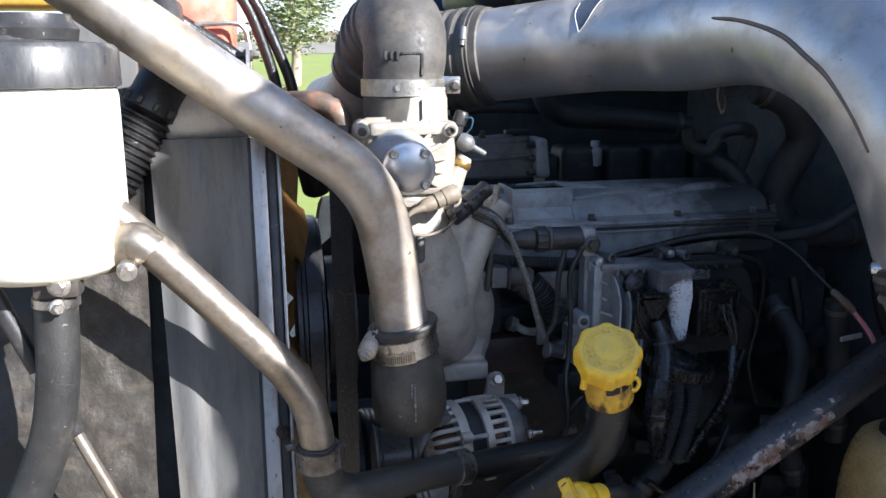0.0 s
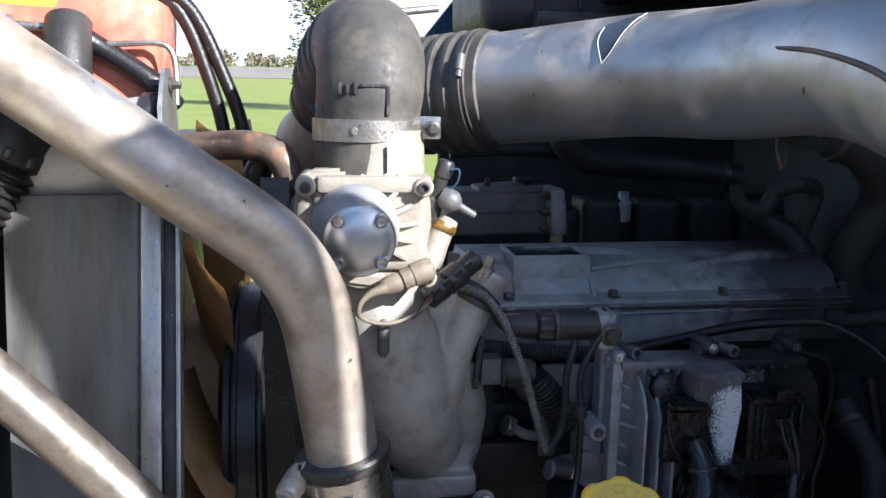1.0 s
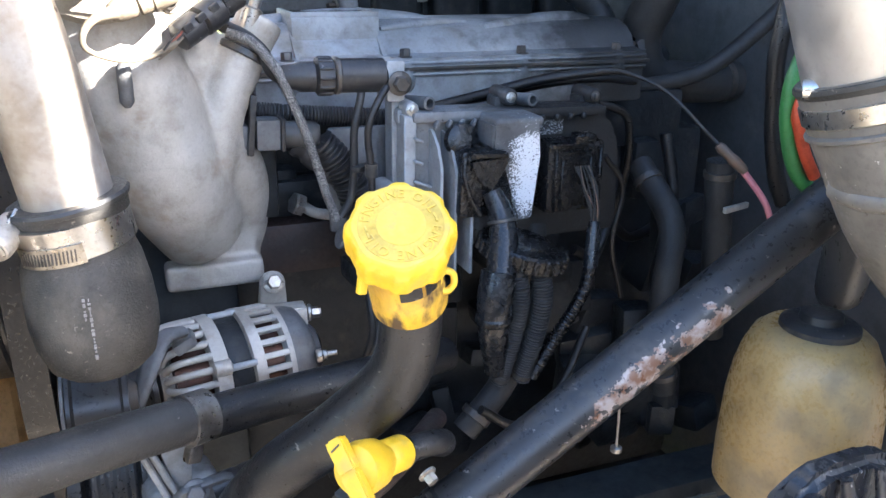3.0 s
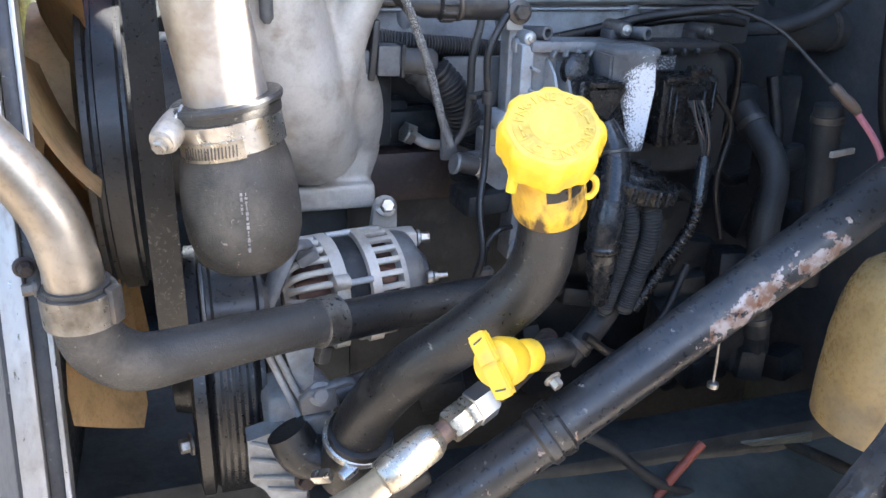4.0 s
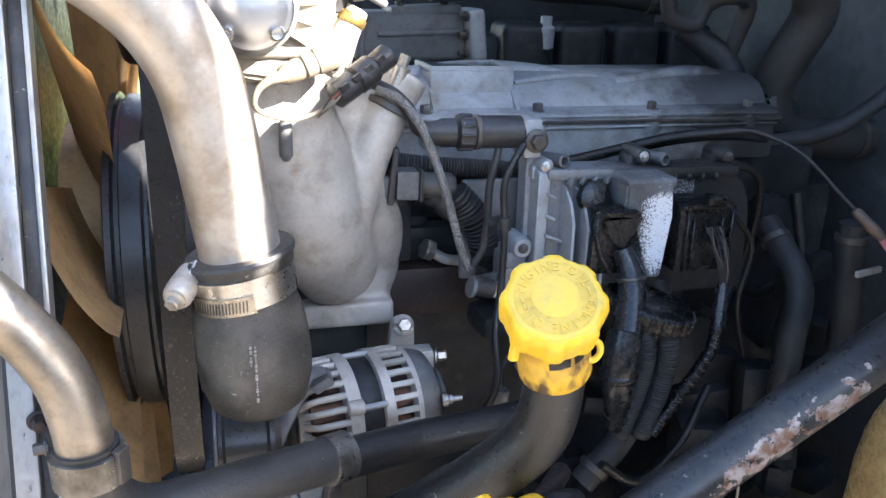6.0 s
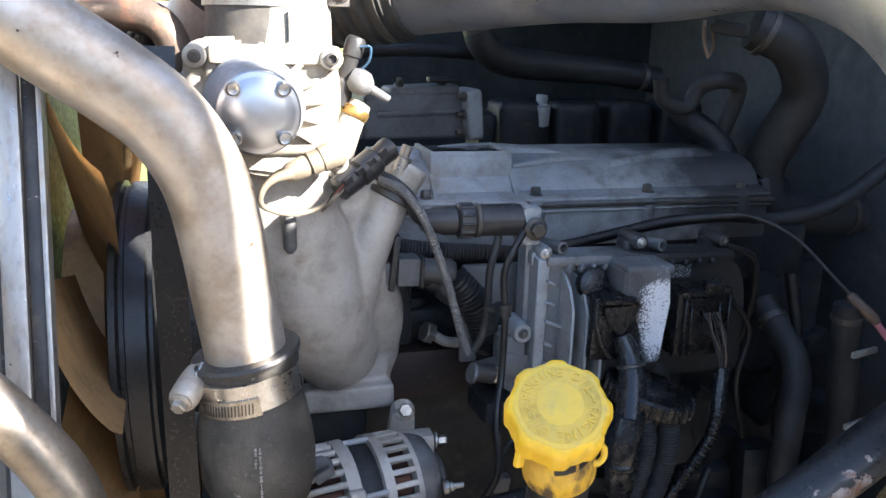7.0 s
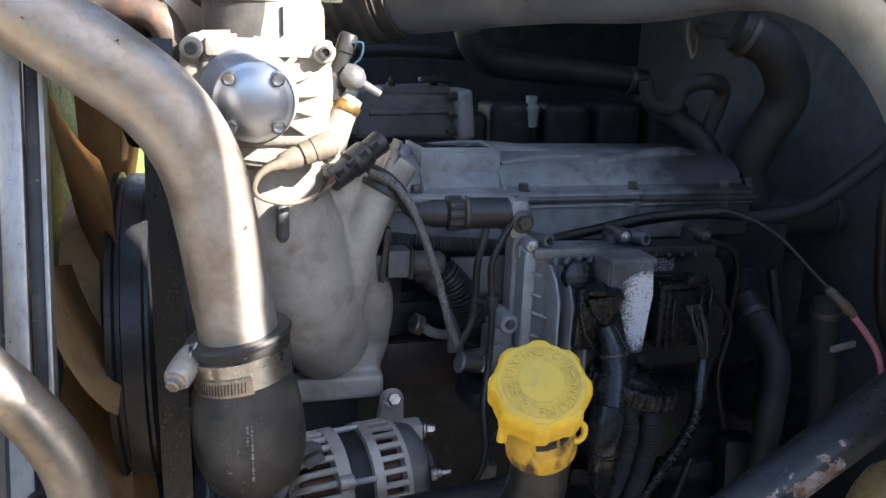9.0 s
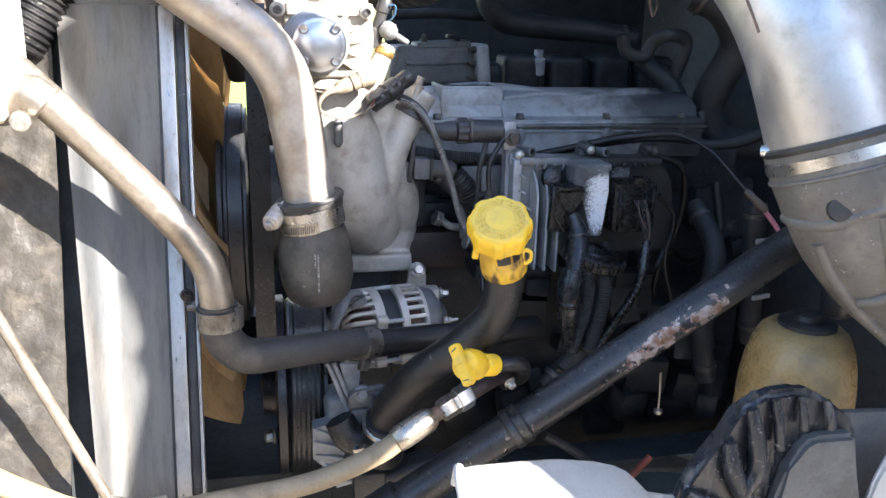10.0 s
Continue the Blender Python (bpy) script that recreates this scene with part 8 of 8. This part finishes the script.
guard = thing("plastic_guard", "glossy scuffed black plastic step guard", "guard", (0.85, 0.83, 0.86), move=(-0.012, -0.01, 0.016))
bm = B()
prism(bm, [(0.690, 0.86), (0.715, 1.010), (0.748, 1.046), (0.767, 1.072), (0.783, 1.102), (0.797, 1.124), (0.817, 1.133), (0.868, 1.136), (0.897, 1.126), (0.946, 1.090), (0.964, 1.072), (0.988, 0.945), (0.995, 0.86)], (0, 0.842, 0), (1, 0, 0), (0, 0, 1), 0.030)
bmesh.ops.bevel(bm, geom=bm.edges[:], offset=0.009, segments=3, affect="EDGES")
part("shell", bm, M_GUARD, guard)
bm = B()
prism(bm, [(0.828, 0.86), (0.838, 0.985), (0.851, 1.030), (0.868, 1.066), (0.884, 1.075), (0.946, 1.074), (0.966, 0.975), (0.985, 0.86)], (0, 0.816, 0), (1, 0, 0), (0, 0, 1), 0.026)
bmesh.ops.bevel(bm, geom=bm.edges[:], offset=0.007, segments=2, affect="EDGES")
part("step", bm, M_STEP, guard, "dull grey step face")
for pts in ([(0.795, 0.808, 1.116, 0.008), (0.803, 0.800, 1.075, 0.011), (0.806, 0.796, 1.035, 0.012), (0.790, 0.794, 1.000, 0.010)],
            [(0.826, 0.806, 1.128, 0.005), (0.832, 0.800, 1.095, 0.007), (0.836, 0.797, 1.060, 0.007)],
            [(0.862, 0.806, 1.130, 0.004), (0.866, 0.800, 1.105, 0.006), (0.868, 0.798, 1.085, 0.006)],
            [(0.902, 0.806, 1.120, 0.005), (0.908, 0.801, 1.100, 0.008), (0.910, 0.799, 1.082, 0.007)],
            [(0.770, 0.808, 1.070, 0.010), (0.776, 0.800, 1.030, 0.013), (0.800, 0.797, 0.985, 0.012), (0.832, 0.796, 0.945, 0.010)],
            [(0.716, 0.808, 1.000, 0.008), (0.760, 0.800, 0.975, 0.012), (0.800, 0.797, 0.94, 0.012)]):
    part("fold", sweep(B(), pts, seg=14), M_GUARD, guard)
bm = B()
prism(bm, [(0.972, 0.90), (0.972, 1.068), (1.10, 1.060), (1.11, 0.90)], (0, 0.872, 0), (1, 0, 0), (0, 0, 1), 0.012)
part("side_flap", bm, M_STEP, guard)
part("stay", sweep(B(), [(0.93, 0.845, 0.93, 0.009), (1.00, 0.95, 0.86, 0.009), (1.04, 1.10, 0.80, 0.009), (1.05, 1.22, 0.76, 0.009)], seg=10), M_BOLT_DARK, guard, "dark steel stay")
bm = B()
prism(bm, [(0.962, 0.80), (0.976, 0.960), (0.983, 1.010), (1.000, 1.052), (1.06, 1.08), (1.12, 0.80)], (0, 0.800, 0), (1, 0, 0), (0, 0, 1), 0.012)
bmesh.ops.bevel(bm, geom=bm.edges[:], offset=0.005, segments=2, affect="EDGES")
solid("mudguard_corner", bm, M_WHITE_PAINT, "cream painted mudguard corner in sunlight", "mudguard")
wing = thing("white_wing_edge", "white painted wing edge in sunlight", "wing", (0.6, 0.85, 0.95), move=(-0.008, -0.012, 0.018))
ridge = [(0.420, 0.872, 1.026), (0.445, 0.870, 1.030), (0.500, 0.865, 1.033), (0.552, 0.860, 1.034), (0.600, 0.855, 1.029), (0.624, 0.850, 1.024), (0.640, 0.845, 1.017), (0.653, 0.838, 1.006), (0.668, 0.832, 0.990), (0.700, 0.832, 0.982), (0.770, 0.836, 0.976), (0.860, 0.840, 0.968)]
bm = B()
rows = []
for x, y, z in ridge:
    rows.append([bm.verts.new((x, y + dy, z + dz)) for dy, dz in ((0.030, -0.035), (0.012, -0.006), (0.0, 0.0), (-0.010, -0.004), (-0.05, -0.035), (-0.12, -0.10), (-0.22, -0.24))])
for r0, r1 in zip(rows, rows[1:]):
    for k in range(6):
        bm.faces.new((r0[k], r0[k + 1], r1[k + 1], r1[k]))
bmesh.ops.solidify(bm, geom=bm.faces[:], thickness=0.004)
part("panel", bm, M_WHITE_PAINT, wing)
part("folded_lip", sweep(B(), [(0.421, 0.905, 0.985, 0.006), (0.419, 0.885, 1.016, 0.006), (0.418, 0.872, 1.026, 0.007), (0.416, 0.855, 1.018, 0.007), (0.416, 0.82, 0.988, 0.006), (0.418, 0.75, 0.92, 0.006)], seg=12), M_WHITE_PAINT, wing, "rolled end of the wing edge")

# Assumed sheet over the visible ground; its grey-green imitates haze low in the bay.
shield = thing("splash_shield", "added creased sheet, tinted grey-green like the haze there", "shield", (0.9, 1.05, 0.70))
bm = B()
bmesh.ops.create_grid(bm, x_segments=44, y_segments=20, size=0.5, matrix=pose(0.96, 1.035, 0.735, 14, 2, 0) @ Matrix.Diagonal((1.0, 0.34, 1, 1)))
for v in bm.verts:
    v.co.z += 0.018 * noise.noise(v.co * 7) + 0.008 * abs(noise.noise(v.co * 16)) + 0.003 * noise.noise(v.co * 45)
bmesh.ops.solidify(bm, geom=bm.faces[:], thickness=0.004)
part("sheet", bm, M_SHIELD, shield)
part("folded_tab", prism(B(), [(0.0, 0.0), (0.10, 0.012), (0.125, -0.03), (0.03, -0.022)], (0.878, 1.130, 0.862), (1, -0.1, 0), (0, -0.6, 0.8), 0.003), M_SHIELD, shield)

# ---- top left: red tank, hoses, bellows, rusty elbow ----
red = thing("red_header_tank", "red and yellow painted header tank", "tank", (-0.1, 1.52, 1.70))
bm = B()
block(bm, (-0.105, 1.53, 1.77), (0.24, 0.16, 0.155), (0, 4, 0), 0.03, 4)
part("tank", bm, M_RED, red)
bm = B()
block(bm, (-0.24, 1.50, 1.85), (0.30, 0.10, 0.10), (0, 0, 0), 0.02, 3)
part("top_panel", bm, M_YELLOW_PAINT, red, "yellow painted upper panel")
bm = B()
lathe(bm, (-0.155, 1.44, 1.796), (-1, 0, 0.05), [(0.006, -0.05), (0.006, 0.0), (0.013, 0.002), (0.013, 0.008), (0.008, 0.010), (0.013, 0.012), (0.013, 0.018), (0.007, 0.02), (0.007, 0.03)], 16)
part("clamp_bolt", bm, M_BOLT, red)
bm = B()
sweep(bm, [(-0.09, 1.44, 1.80, 0.028), (-0.088, 1.42, 1.77, 0.029), (-0.085, 1.40, 1.72, 0.029), (-0.08, 1.38, 1.62, 0.029)], seg=22)
solid("tank_hose", bm, M_RUBBER_GREY, "short dusty hose below the tank clamp", "hose")
bm = B()
sweep(bm, [(-0.085, 1.43, 1.790, 0.014), (-0.056, 1.44, 1.771, 0.014), (-0.02, 1.44, 1.748, 0.014), (0.016, 1.44, 1.722, 0.014), (0.03, 1.46, 1.70, 0.014)], seg=16)
solid("diagonal_hose", bm, M_RUBBER, "black hose slanting below the red tank", "hose")
for dx in (0.0, 0.018):
    bm = B()
    sweep(bm, [(-0.060 + dx, 1.54, 1.848, 0.010), (-0.025 + dx, 1.55, 1.853, 0.010), (0.012 + dx, 1.56, 1.842, 0.010), (0.038 + dx, 1.56, 1.807, 0.010), (0.060 + dx * 1.2, 1.56, 1.746, 0.010), (0.078 + dx * 1.5, 1.56, 1.68, 0.010), (0.09 + dx * 1.6, 1.56, 1.60, 0.010)], seg=14, steps=8)
    solid("vent_hose", bm, M_RUBBER, "thin black vent hose curving down from the tank", "hose", "vent hoses")
bm = B()
sweep(bm, [(-0.075, 1.435, 1.772, 0.004), (-0.02, 1.435, 1.776, 0.004), (0.018, 1.435, 1.777, 0.004), (0.033, 1.435, 1.768, 0.004), (0.038, 1.435, 1.745, 0.004), (0.038, 1.43, 1.70, 0.004)], seg=8)
solid("bent_rod", bm, M_BOLT, "thin bent steel rod by the tank", "rod")
flr = thing("radiator_neck", "pale radiator neck with dark ring and steel flange", "flange", (0.0, 1.35, 1.60))
bm = B()
sweep(bm, [(-0.06, 1.36, 1.655, 0.045), (-0.02, 1.36, 1.66, 0.047), (0.012, 1.36, 1.66, 0.052)], seg=28)
part("neck", bm, M_CAST, flr)
part("ring", lathe(B(), (0.010, 1.36, 1.66), (1, 0, 0), [(0.052, 0), (0.056, 0.002), (0.056, 0.02), (0.05, 0.022)], 32), M_PLASTIC, flr, "black ring")
bm = B()
prism(bm, [(-0.06, -0.06), (0.06, -0.06), (0.05, 0.05), (0.015, 0.085), (-0.02, 0.085), (-0.055, 0.04)], (0.036, 1.36, 1.66), (0, 1, 0), (0, 0, 1), 0.005)
plate = part("flange_plate", bm, M_STRIP, flr)
part("bolt", hex_bolt(B(), (0.036, 1.36, 1.725), (-1, 0, 0), 0.007, 0.012), M_BOLT_DARK, plate)
part("bolt", hex_bolt(B(), (0.041, 1.36, 1.725), (1, 0, 0), 0.006, 0.010), M_BOLT_DARK, plate)
rust = thing("rusty_elbow_pipe", "rusty brown elbow pipe beside the intake", "pipe", (0.1, 1.38, 1.6))
bm = B()
sweep(bm, [(0.035, 1.405, 1.645, 0.0185), (0.085, 1.39, 1.650, 0.0185), (0.135, 1.37, 1.652, 0.0185), (0.165, 1.36, 1.643, 0.0185), (0.180, 1.36, 1.617, 0.0185), (0.180, 1.365, 1.585, 0.0185), (0.172, 1.37, 1.565, 0.0180)], seg=22, steps=8)
part("tube", bm, M_COPPER, rust)
bm = B()
sweep(bm, [(0.148, 1.40, 1.635, 0.016), (0.135, 1.41, 1.60, 0.020), (0.13, 1.43, 1.55, 0.024), (0.14, 1.46, 1.50, 0.026)], seg=16)
part("dark_hose", bm, M_RUBBER, rust)
bm = B()
lathe(bm, (0.172, 1.36, 1.562), (0, 0, 1), [(0.016, -0.01), (0.021, -0.008), (0.021, 0.004), (0.0185, 0.006)], 18)
part("end_ring", bm, M_RUST_CAST, rust)

bel = thing("bellows_hose", "black corrugated rubber bellows hose with smooth cuff", "hose", (-0.1, 1.12, 1.6))
b0, b1 = Vector((-0.055, 1.205, 1.715)), Vector((-0.158, 1.17, 1.54))
bd = (b1 - b0).normalized()
prof = [(0.030, 0.0), (0.034, 0.002), (0.034, 0.055), (0.036, 0.06), (0.036, 0.075), (0.030, 0.08)]
for k in range(11):
    prof += [(0.033, 0.082 + 0.0095 * k), (0.037, 0.085 + 0.0095 * k), (0.037, 0.087 + 0.0095 * k), (0.033, 0.090 + 0.0095 * k)]
part("hose", lathe(B(), b0, bd, prof, 36), M_RUBBER, bel)
for k in range(10):
    a = 2 * math.pi * k / 10
    uu, vv, ww = axes(bd)
    bm = B()
    block(bm, b0 + bd * 0.067 + (uu * math.cos(a) + vv * math.sin(a)) * 0.036, (0.008, 0.008, 0.012), (0, 30, 0), 0.002, 1)
    part("cuff_lug", bm, M_PLASTIC, bel)
